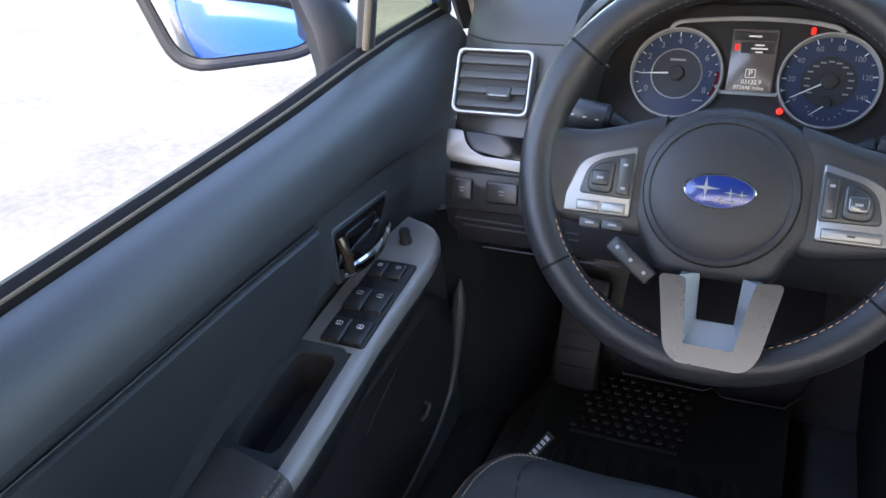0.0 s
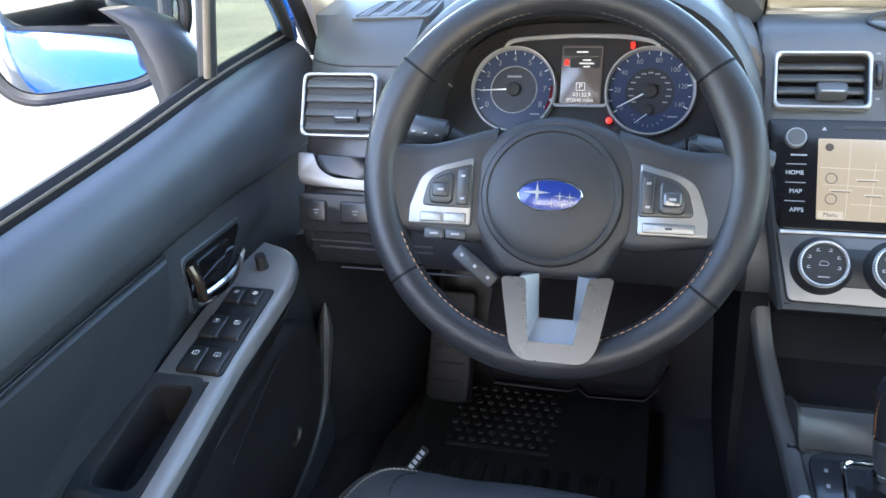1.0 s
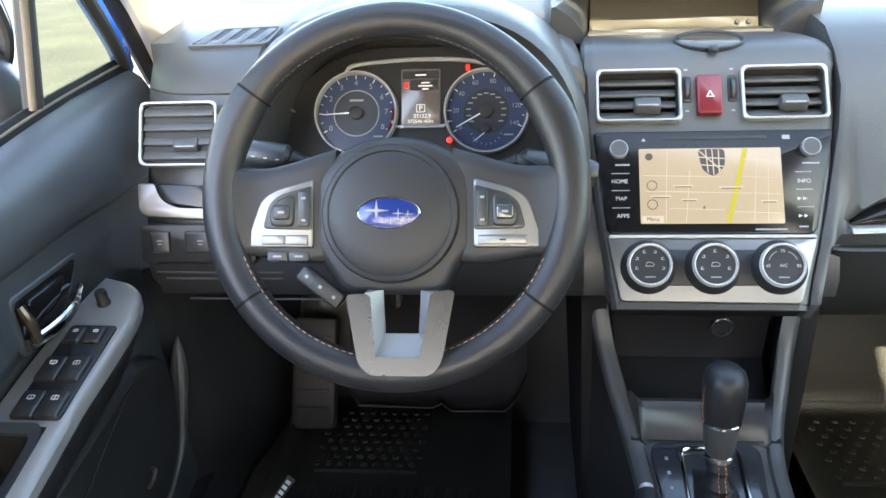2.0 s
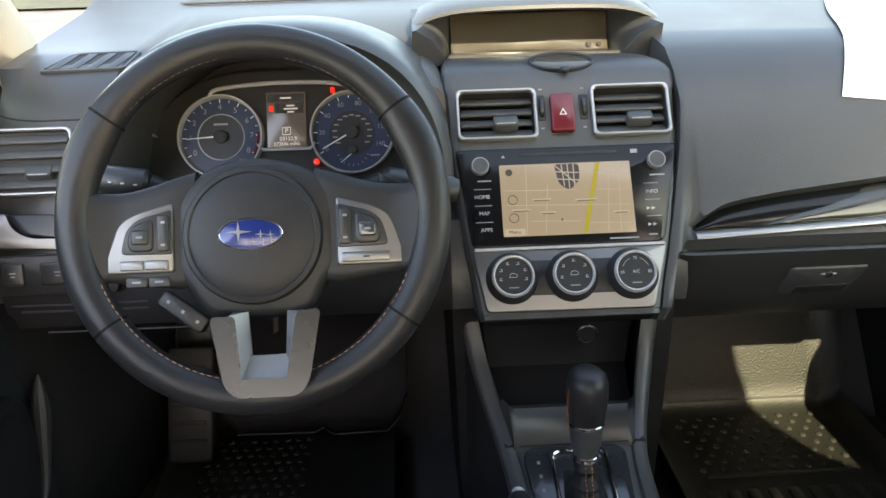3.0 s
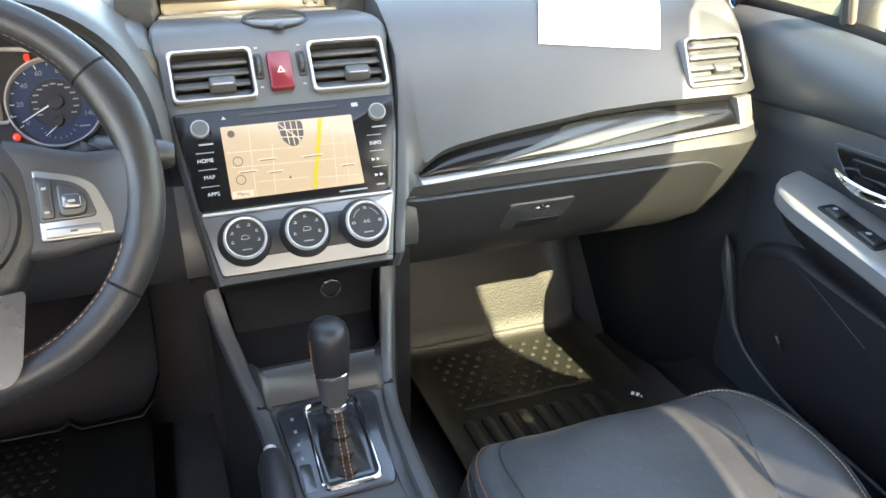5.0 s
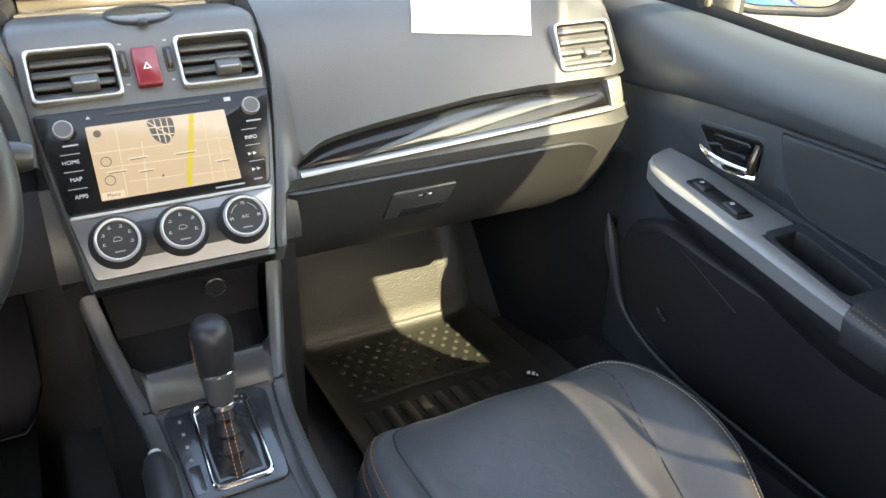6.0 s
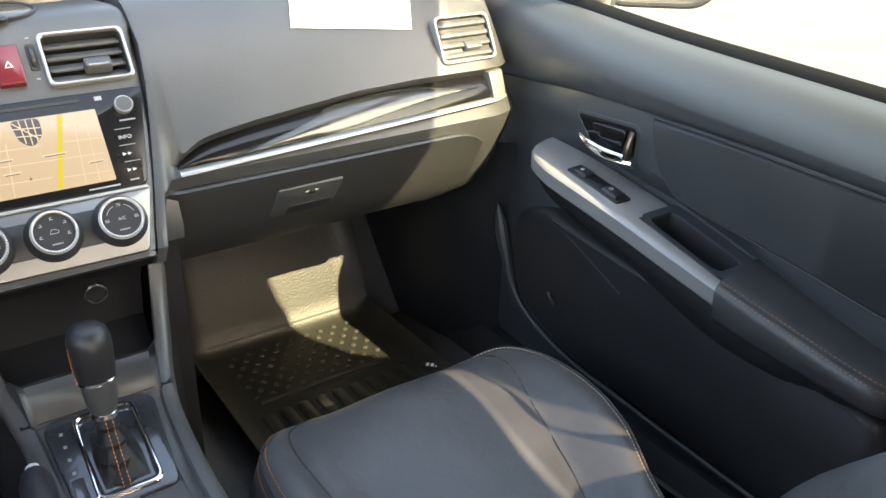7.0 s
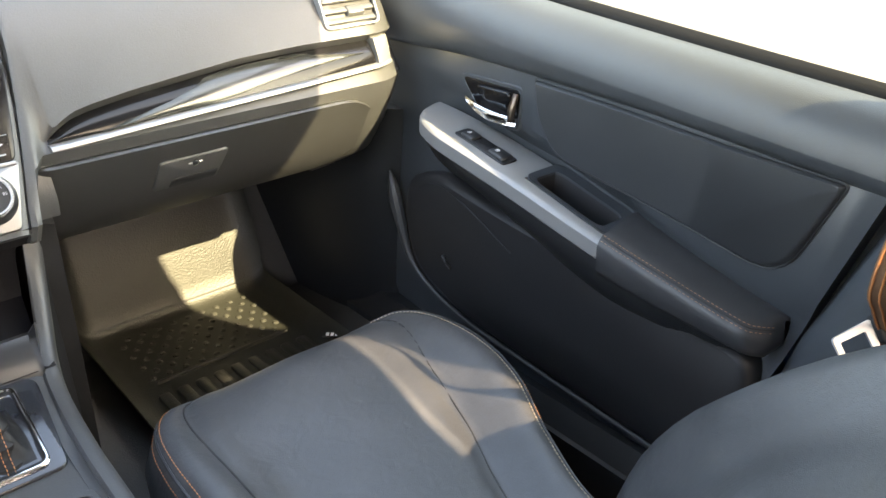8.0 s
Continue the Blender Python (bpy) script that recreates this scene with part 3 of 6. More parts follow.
    for (u, w) in rounded([(0, 0), (1, 0), (1, 1), (0, 1)], [0.18] * 4, 5):
        y = 0.0045 + u * (cup[1] + 0.002 - 0.0045)
        xi, z, d = arm(y)
        rim.append(P(0.668 + w * 0.076, y, z + 0.0015))
        y2 = 0.022 + u * (cup[1] - 0.030)
        inner.append(P(0.678 + w * 0.050, y2, arm(y2)[1] - 0.001))
        low.append(P(0.680 + w * 0.046, y2, arm(y2)[1] - 0.050))
    out = [p - Vector((0, 0, 0.03)) for p in rim]
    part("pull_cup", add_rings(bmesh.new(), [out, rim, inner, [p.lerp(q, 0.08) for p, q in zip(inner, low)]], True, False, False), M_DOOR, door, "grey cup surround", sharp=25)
    part("cup_wall", add_rings(bmesh.new(), [[p.lerp(q, 0.08) for p, q in zip(inner, low)], low], True, False, False), M_VOID, door, "cup wall blackened for the shade inside", sharp=25)
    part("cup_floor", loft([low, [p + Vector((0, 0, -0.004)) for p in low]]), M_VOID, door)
    # leather armrest pad
    pad = []
    for i in range(25):
        y = 0.004 - i * 0.228 / 24
        xi, z, d = arm(y)
        pad.append([P(0.720 + 0.026 * max(0.0, 1 + y * 6), y, z + 0.016), P(0.708, y, z + 0.017), P(xi + 0.022, y, z + 0.0075), P(xi + 0.009, y, z + 0.0045), P(xi + 0.002, y, z - 0.002), P(xi - 0.001, y, z - 0.010), P(xi + 0.001, y, z - 0.7 * d), P(xi + 0.007, y, z - 0.86 * d), P(0.716, y, z - 0.88 * d)])
    pad_ob = part("armrest_pad", loft(pad), M_LEATHER, door, "black leather pad with orange stitching", sharp=75)
    line = [P(arm(-i * 0.0091)[0] + 0.009, -i * 0.0091, arm(-i * 0.0091)[1] + 0.0045) for i in range(25)]
    part("pad_seam", tube([p + P(-0.0028, 0, -0.0018) for p in line], 0.0009, 6), M_DARK, pad_ob)
    for dx, dz in ((0.0, 0.0006), (-0.0056, -0.0052)):
        part("stitching", stitches([p + P(dx, 0, dz) for p in line], 0.0040, 0.0018, 0.0005), M_ASTITCH, pad_ob)
    # inner handle in its recess
    hz = rounded([(-0.324, 0.857), (-0.292, 0.818), (-0.262, 0.801), (-0.203, 0.797), (-0.199, 0.859)], [0.012, 0.03, 0.02, 0.012, 0.010], 6)
    bowl = part("handle_recess", add_rings(bmesh.new(), [[m @ Vector((p[0], p[1], z)) for p in shrink(hz, d)] for d, z in ((-0.004, -0.003), (-0.001, 0.0010), (0.001, 0.0014), (0.004, 0.0006), (0.006, 0.0003))], True, False, True), M_DOOR, door, "smooth handle recess")
    part("recess_floor", slab(shrink(hz, 0.003), m, -0.002, 0.0011, 0.0004), M_PIANO, bowl)
    part("handle_cheek", slab(rounded([(-0.290, 0.848), (-0.268, 0.826), (-0.222, 0.822), (-0.218, 0.850)], 0.008, 4), m, 0.0, 0.0052, 0.003), M_PIANO, bowl)
    # lever: a curved blade with a bright upper and lower edge
    blade = []
    for i in range(13):
        f = i / 12
        u = -0.306 + 0.103 * f
        rise = 0.019 * math.sin(math.pi * min(1.0, 0.12 + 0.80 * f)) ** 0.8
        zt, zb = 0.8285 - 0.012 * f, 0.8235 - 0.020 * f - 0.006 * math.sin(math.pi * f)
        blade.append([m @ Vector((u, q, w)) for q, w in ((zt, rise), (zt - 0.0022, rise + 0.0022), ((zt + zb) / 2, rise + 0.0005), (zb + 0.0022, rise + 0.0022), (zb, rise), (zb + 0.001, rise - 0.003), (zt - 0.001, rise - 0.004))])
    lever = part("door_handle", loft(blade), M_CHROME, door, "chrome inner door handle")
    part("handle_root", tube([m @ Vector((-0.207, 0.812, 0.013)), m @ Vector((-0.2065, 0.830, 0.012)), m @ Vector((-0.2065, 0.851, 0.004))], [0.0055, 0.0060, 0.005], 10), M_BRONZE, lever)
    # switches on the trim
    def plate_frame(y, w):
        xi, z, d = arm(y)
        z2 = arm(y - 0.01)[1]
        ahead = (P(0, 0.01, 0) + Vector((0, 0, z - z2))).normalized()
        across = Vector((1, 0, 0))
        up = across.cross(ahead).normalized()
        return Matrix.Translation(P(w, y, z - 0.0005)) @ Matrix((across, ahead, up)).transposed().to_4x4()
    def switch(y, x, w, h, parent_ob, mark=True):
        f = plate_frame(y, x)
        key = part("window_switch", slab(rounded(rect(w, h), 0.003, 3), f, -0.004, 0.006, 0.002), M_SWITCH, parent_ob)
        if mark:
            o = rounded(rect(w * 0.30, h * 0.16, 0, h * 0.20), 0.0008, 2)
            part("icon", frame_ring(o, shrink(o, 0.0006), f, 0.0058, 0.0063, 0.0001), M_WHITE, key)
            part("icon_line", slab(rect(0.0006, h * 0.20, 0, h * 0.20), f, 0.0059, 0.0063), M_WHITE, key)
    if driver:
        f = plate_frame(0.224, 0.685)
        bank = part("switch_housing", slab(rounded(rect(0.053, 0.137), 0.005, 4), f, -0.006, 0.0016, 0.0008), M_HARD, door)
        for y, x, w, h in ((0.273, 0.676, 0.019, 0.024), (0.273, 0.699, 0.019, 0.024), (0.222, 0.674, 0.0235, 0.034), (0.222, 0.699, 0.0235, 0.034), (0.174, 0.673, 0.0235, 0.034), (0.174, 0.698, 0.0235, 0.034)):
            switch(y, x, w, h, bank)
        f = plate_frame(0.330, 0.692)
        knob = part("mirror_knob", lathe([(0.0075, -0.002), (0.0075, 0.004), (0.0065, 0.006), (0.0068, 0.016), (0.006, 0.018)], f, 20), M_SWITCH, door)
    else:
        f = plate_frame(0.238, 0.677)
        bank = part("switch_housing", slab(rounded(rect(0.030, 0.105), 0.005, 4), f, -0.006, 0.0016, 0.0008), M_HARD, door)
        switch(0.268, 0.677, 0.022, 0.024, bank)
        switch(0.208, 0.677, 0.022, 0.030, bank)
    # weatherstrip, outer skin and window frame
    line = [P(0.759, 0.60 - i * 0.90 / 20, sill_z(0.60 - i * 0.90 / 20) + 0.006) for i in range(21)]
    part("window_seal", loft([[p + P(x, 0, z) for x, z in ((-0.015, -0.012), (-0.0145, -0.004), (-0.011, 0.003), (-0.004, 0.007), (0.006, 0.004), (0.018, -0.006), (0.018, -0.020), (-0.010, -0.020))] for p in line]), M_SEAL, door)
    if driver:
        part("felt_strip", tube([p + P(-0.012, 0, 0.001) for p in line], 0.0016, 6), M_FELT, door)
    skin = loft([[P(x, y, z) for x, z in ((0.775, sill_z(y) - 0.016), (0.80, 0.92), (0.845, 0.75), (0.855, 0.55), (0.82, 0.25), (0.79, 0.25), (0.775, 0.6))] for y in [0.60 - i * 0.98 / 12 for i in range(13)]])
    part("outer_skin", skin, M_BLUE, door, "blue painted outer skin")
    # quarter window divider and painted frame
    def rail(name, path, r, mat, label="", flat=1.0):
        return part(name, tube(path, r, 10, flat=flat), mat, door, label)
    top_a, top_b = P(0.722, 0.06, 1.425), P(0.738, -0.68, 1.55)
    rail("window_divider", [P(0.757, 0.388, 1.004), P(0.740, 0.382, 1.09), P(0.715, 0.370, 1.20), P(0.70, 0.355, 1.255)], 0.011, M_RUBBER)
    rail("divider_trim", [P(0.748, 0.372, 1.006), P(0.730, 0.366, 1.09), P(0.706, 0.355, 1.20), P(0.692, 0.342, 1.25)], 0.004, M_FELT)
    front = curve([P(0.765, 0.625, 1.005), P(0.742, 0.56, 1.06), P(0.722, 0.42, 1.19), P(0.716, 0.24, 1.315), top_a], 16)
    rail("window_frame", front + [P(0.735, -0.18, 1.50), P(0.735, -0.36, 1.53), top_b, P(0.758, -0.60, 1.25), P(0.776, -0.48, 1.07), P(0.790, -0.43, 0.95)], 0.014, M_BLUE, "blue painted window frame")
    rail("frame_seal", [p + P(-0.010, -0.016, -0.004) for p in front], 0.008, M_RUBBER)
    pane = bmesh.new()
    add_rings(pane, [[P(0.757, 0.600, 1.008), P(0.757, 0.392, 1.006)], [P(0.742, 0.545, 1.065), P(0.741, 0.388, 1.08)], [P(0.725, 0.46, 1.15), P(0.724, 0.375, 1.16)], [P(0.712, 0.40, 1.21), P(0.710, 0.36, 1.215)]], closed=False)
    q = part("quarter_pane", pane, M_TINT, door, "green tinted quarter window")
    q.visible_shadow = False
    if not driver:
        pane = bmesh.new()
        add_rings(pane, [[P(0.760 - 0.060 * (f / 8) ** 1.2, 0.372 - 0.26 * (f / 8) ** 1.3, sill_z(0.37) + 0.31 * f / 8), P(0.775 - 0.040 * (f / 8) ** 1.2, -0.42 - 0.25 * f / 8, sill_z(-0.40) + 0.60 * f / 8)] for f in range(9)], closed=False)
        part("window_pane", pane, M_SIDE, door, "closed green-tinted window pane")
    return door


build_door(-1, True)
build_door(1, False)


# ---------------- outside mirrors ----------------
def build_mirror(s):
    P = lambda x, y, z: Vector((s * x, y, z))
    ob = thing("door_mirror", (s * 0.80, 0.42, 1.0), "blue and black exterior door mirror on its dark foot", "door mirror", "door mirrors")
    aim = Matrix.Translation(P(0.915, 0.40, 1.060)) @ pose(0, 0, 0, 0, 0, -s * 33) @ pose(0, 0, 0, 90 + 4, 0, 0) @ Matrix.Diagonal((1.22, 1.15, 1.1, 1))
    flip = lambda pts: [(s * x, y) for x, y in pts]
    out = rounded(flip([(-0.095, 0.062), (-0.105, 0.0), (-0.060, -0.068), (0.085, -0.075), (0.115, 0.03), (0.095, 0.075)]), [0.02, 0.03, 0.035, 0.035, 0.03, 0.03], 6)
    shell = [[aim @ Vector((x * f, y * f, z)) for x, y in out] for f, z in ((0.985, 0.012), (1.0, 0.004), (1.0, -0.03), (0.9, -0.075), (0.6, -0.10))]
    part("mirror_shell", loft(shell), M_HARD, ob)
    cap = [[aim @ Vector((x * f, y * f, z)) for x, y in out] for f, z in ((1.012, -0.022), (1.012, -0.03), (0.915, -0.078), (0.6, -0.105))]
    part("mirror_cap", loft(cap), M_BLUE, ob, "blue painted cap")
    part("mirror_bezel", frame_ring(out, shrink(out, 0.012), aim, 0.004, 0.023, 0.004), M_HARD, ob)
    part("mirror_pane", slab(shrink(out, 0.013), aim, 0.0155, 0.0185, 0.0008), M_MIRROR, ob, "silvered mirror glass")
    foot = loft([[P(a + w * math.cos(k * math.pi / 6), b + d * math.sin(k * math.pi / 6), z) for k in range(12)] for a, b, z, w, d in
                 ((0.800, 0.42, 0.940, 0.028, 0.060), (0.803, 0.42, 0.98, 0.034, 0.052), (0.818, 0.42, 1.02, 0.034, 0.042), (0.840, 0.42, 1.06, 0.030, 0.036), (0.875, 0.42, 1.08, 0.024, 0.034))])
    part("mirror_foot", foot, M_HARD, ob)
    return ob


build_mirror(-1)
build_mirror(1)


# ---------------- dashboard ----------------
dash = thing("dashboard", (0.0, 0.60, 0.62), "black soft-touch dashboard spanning the car's width", "dashboard")
STACK = facing((0, 0.449, 0.93), 34.6)
GAUGE = facing((-0.345, 0.547, 0.954), 25)
LEFT = facing((-0.63, 0.465, 0.95), 25)


def blade_top(x):
    """Upper edge of the gloss blade on the passenger's side."""
    return spline(x, [(0.14, 0.852), (0.149, 0.858), (0.185, 0.873), (0.295, 0.886), (0.47, 0.898), (0.62, 0.897), (0.70, 0.892)])[0]


def stack_edge(z):
    """The centre stack's outer edge on the passenger's side at height z."""
    return spline(z, [(0.74, 0.084), (0.785, 0.090), (0.848, 0.108), (0.905, 0.123), (0.955, 0.132), (1.0, 0.137), (1.1, 0.138)])[0]


WING_Z = (0.905, 0.868, 0.835, 0.803, 0.783)


def wing_profile(x, right):
    """The pad's inner end, which turns down beside the stack into a smooth wing."""
    down = [(0.449 + (z - 0.93) * 0.69 + 0.003, z) for z in WING_Z] + [(0.36, 0.762), (0.46, 0.72), (0.85, 0.70)]
    out = []
    for k, (y, z) in enumerate(right):
        if k >= 7:
            w = down[k - 7]
            f = max(0.0, min(1.0, (stack_edge(w[1]) + 0.029 - x) / 0.017))
            f = f * f * (3 - 2 * f)
            y, z = y + (w[0] - y) * f, z + (w[1] - z) * f
        out.append((y, z))
    return out


def dash_profile(x, low=False):
    """The dashboard's outline from the windscreen down to its underside at x."""
    side = max(0.0, (abs(x) - 0.56) / 0.14)
    end = 0.045 * max(0.0, (abs(x) - 0.615) / 0.075) ** 2
    bt = blade_top(max(x, 0.14))
    face = lambda z: 0.405 + 0.62 * (z - 0.845)
    right = [(1.22 - 0.22 * side, 1.098 + 0.03 * side), (0.92 - 0.06 * side, 1.072 + 0.012 * side), (0.64, 1.055), (0.56, 1.045), (0.515, 1.022), (0.484, 0.990), (0.458, 0.950), (face(bt + 0.012) - 0.014, bt + 0.012),
             (face(bt) + 0.008, bt), (0.405, 0.843), (0.420, 0.810), (0.450, 0.757), (0.488, 0.706), (0.535, 0.680), (0.85, 0.675)]
    left = [(1.22 - 0.22 * side, 1.098 + 0.03 * side), (0.92 - 0.06 * side, 1.072 + 0.012 * side), (0.66, 1.055), (0.64, 1.04), (0.62, 1.02), (0.605, 0.990), (0.60, 0.950), (0.595, 0.915),
            (0.56, 0.890), (0.44, 0.868), (0.412, 0.830), (0.398, 0.790), (0.402, 0.768), (0.47, 0.755), (0.85, 0.74)]
    outer = [(1.22 - 0.22 * side, 1.098 + 0.03 * side), (0.92 - 0.06 * side, 1.072 + 0.012 * side), (0.64, 1.055), (0.56, 1.045), (0.515, 1.022), (0.492, 0.995), (0.473, 0.955), (0.452, 0.910),
             (0.432, 0.872), (0.420, 0.845), (0.412, 0.820), (0.398, 0.790), (0.402, 0.768), (0.47, 0.755), (0.85, 0.74)]
    right, outer = ([(y + (end if i > 3 else 0), z) for i, (y, z) in enumerate(row)] for row in (right, outer))
    if x < -0.5405:
        return outer
    if 0.137 < x < 0.168 or (low and x > 0.08):
        return wing_profile(x, right)
    if -0.15 < x < 0.1375:
        left = [(y + (0.095 if 1 < i < 8 else 0), z) for i, (y, z) in enumerate(left)]
    if x > -0.14:
        f = max(0.0, min(1.0, (0.1375 - x) / 0.001))
        return [(a[0] * (1 - f) + b[0] * f, a[1] * (1 - f) + b[1] * f) for a, b in zip(right, left)]
    f = max(0.0, min(1.0, (x + 0.54) / 0.02))
    return [(a[0] * (1 - f) + b[0] * f, a[1] * (1 - f) + b[1] * f) for a, b in zip(outer, left)]


ring_at = lambda x: [(x, y, z) for y, z in dash_profile(x)] + [(x, 1.0, 0.72)]
xs = [-0.69, -0.68, -0.67, -0.655, -0.64, -0.62, -0.60, -0.565, -0.55, -0.541, -0.53, -0.52, -0.50, -0.4, -0.3, -0.2, -0.152, -0.148, -0.10, -0.05, 0.0, 0.05, 0.10, 0.136]
body = loft([ring_at(x) for x in xs])
# pad and wing, whose inner edge runs along the stack
rings = []
for i in range(-1, 13):
    u = max(0, i) / 12
    ring = []
    for k in range(15):
        zk = WING_Z[k - 7] if 7 <= k < 12 else (0.76 if k > 11 else dash_profile(0.17)[k][1])
        e = 0.1375 if k < 5 else stack_edge(zk) + 0.002
        x = e + (0.168 - e) * u
        y, z = dash_profile(x, True)[k]
        soft = 0.002 * max(0.0, 1 - u * 6) ** 2 if k > 3 else 0.0
        ring.append((x, y + soft + (0.025 if i < 0 and k > 3 else 0.0), z))
    rings.append(ring + [(0.12 + 0.048 * u, 1.0, 0.72)])
add_rings(body, rings + [ring_at(x) for x in (0.172, 0.18, 0.2, 0.25, 0.3, 0.4, 0.5, 0.56, 0.60, 0.62, 0.64, 0.655, 0.67, 0.68, 0.69)], True, True, True)
part("dash_body", body, M_DASH, dash)
part("top_seam", tube([(x, 1.02 - 0.03 * abs(x), 1.0835 - 0.003 * abs(x)) for x in [-0.62 + 0.062 * i for i in range(21)]], 0.0022, 6), M_DARK, dash)

# instrument hood: an arch over the gauges
def arch(cx, base, w, h, y, lean, p=2.6, n=28):
    pts = []
    for i in range(n + 1):
        a = math.pi * (1 - i / n)
        c, sn = math.cos(a), math.sin(a)
        u = math.copysign(abs(c) ** (2 / p), c)
        v = abs(sn) ** (2 / p)
        pts.append((cx + w * u, y + lean * v, base + h * v))
    return pts


hood = [arch(-0.345, 0.90, 0.165, 0.140, 0.600, 0.02), arch(-0.345, 0.90, 0.180, 0.165, 0.50, 0.0), arch(-0.345, 0.90, 0.190, 0.183, 0.425, -0.005), arch(-0.345, 0.90, 0.196, 0.192, 0.418, -0.005),
        arch(-0.345, 0.90, 0.203, 0.199, 0.424, 0.0), arch(-0.345, 0.88, 0.210, 0.222, 0.47, 0.01), arch(-0.345, 0.88, 0.218, 0.215, 0.56, 0.03), arch(-0.345, 0.86, 0.24, 0.195, 0.80, 0.05)]
part("instrument_hood", loft(hood, closed=False, caps=False), M_DASH, dash, sharp=60)

part("hood_shoulder", loft([[(x, y, z + d) for x, z in ((-0.186, 1.030), (-0.168, 1.034), (-0.152, 1.026), (-0.1435, 1.010), (-0.1425, 0.94), (-0.160, 0.94))] for y, d in ((0.500, -0.012), (0.520, 0.0), (0.56, 0.004), (0.64, 0.0))]), M_DASH, dash, sharp=60)

# passenger trim strip: gloss black blade over a satin strip
def dash_face(x, z):
    prof = dash_profile(x)
    for (y0, z0), (y1, z1) in zip(prof[3:], prof[4:]):
        if z1 <= z <= z0:
            f = (z0 - z) / (z0 - z1)
            return y0 + (y1 - y0) * f
    return 0.42


def strip(x0, x1, low, high, proud, n=30, bulge=0.001):
    rows = []
    for i in range(n + 1):
        x = x0 + (x1 - x0) * i / n
        a, b = low(x), max(high(x), low(x) + 0.0012)
        ya, yb = dash_face(x, a) - proud, dash_face(x, b) - proud
        rows.append([(x, ya + proud + 0.01, a), (x, ya, a)] + [(x, ya + (yb - ya) * f - bulge * 4 * f * (1 - f), a + (b - a) * f) for f in (0.15, 0.3, 0.5, 0.7, 0.85)] + [(x, yb, b), (x, yb + proud + 0.01, b)])
    return loft(rows)


low_line = lambda x: 0.844 + 0.017 * (x - 0.138) / 0.49
part("silver_strip", strip(0.1425, 0.655, lambda x: low_line(x) + 0.0020, lambda x: low_line(x) + 0.0065, 0.010), M_SATIN, dash, "satin silver trim strip")
part("gloss_blade", strip(0.1435, 0.622, lambda x: low_line(x) + 0.0075, blade_top, 0.003, bulge=0.0045), M_PIANO, dash, "glossy black trim blade")
# wedge laid on the blade as its painted reflection
reflection_top = lambda x: low_line(x) + 0.0085 + (blade_top(x) - low_line(x) - 0.0085) * min(1.0, max(0.0, (x - 0.205) / 0.155)) ** 0.85 - 0.0015
reflection_low = lambda x: low_line(x) + 0.0085 + 0.016 * max(0.0, (x - 0.34) / 0.265) ** 1.2
part("blade_reflection", strip(0.205, 0.605, reflection_low, lambda x: max(reflection_top(x) - 0.012 * max(0.0, (x - 0.50) / 0.105), reflection_low(x) + 0.001), 0.0046, 40, 0.0050), M_BLADEGLINT, dash, "grey streaked wedge painted as the gloss blade's reflection")
part("silver_end", strip(0.624, 0.655, lambda x: low_line(x) + 0.0066, lambda x: 0.903, 0.009, 6), M_SATIN, dash)

# glove box lid
lid_y = lambda x, z: dash_face(max(x, 0.172), z)
rows = []
for i in range(45):
    x = 0.114 + i * (0.600 - 0.114) / 44
    e = max(0.0, (x - 0.53) / 0.07)
    top, low = 0.8270 - 0.020 * e ** 3, 0.676 + 0.055 * e ** 2.2
    zs_ = [top - (top - low) * k / 7 for k in range(8)]
    g = min(1.0, (x - 0.114) / 0.03)
    ys_ = [lid_y(x, z) - 0.012 * g * (2 - g) for z in zs_]
    rows.append([(x, ys_[0] + 0.02, top - 0.001), (x, ys_[0] + 0.003, top)] + [(x, y, z) for y, z in zip(ys_[0:], [top - 0.0025] + zs_[1:])] + [(x, ys_[-1] + 0.006, low - 0.003), (x, ys_[-1] + 0.06, low - 0.004)])
lid = part("glove_box_lid", loft(rows), M_LID, dash, "smooth dark glove box lid")
GH = Matrix.Translation((0.314, 0.4270, 0.776)) @ pose(0, 0, 0, 90 + 31, 0, 0)
hs = rounded([(-0.052, -0.030), (0.040, -0.030), (0.052, 0.024), (-0.046, 0.024)], 0.006, 4)
handle = part("glove_box_handle", slab(hs, GH, -0.006, 0.0024, 0.0018), M_DASH, lid, "flush glove box handle")
part("handle_grip", slab(rounded([(-0.030, -0.0285), (0.036, -0.0285), (0.040, -0.012), (-0.026, -0.012)], 0.003, 3), GH, 0.0, 0.0030, 0.0006), M_HARD, handle)
part("lock", lathe([(0.0048, 0.0), (0.0048, 0.0042), (0.0035, 0.0050)], GH @ Matrix.Translation((0.004, 0.012, 0)), 16), M_GLOSS, handle)
part("lock_wing", slab(rounded(rect(0.020, 0.0030, 0.004, 0.012), 0.001, 2), GH, 0.0, 0.0040, 0.0008), M_SATIN, handle)


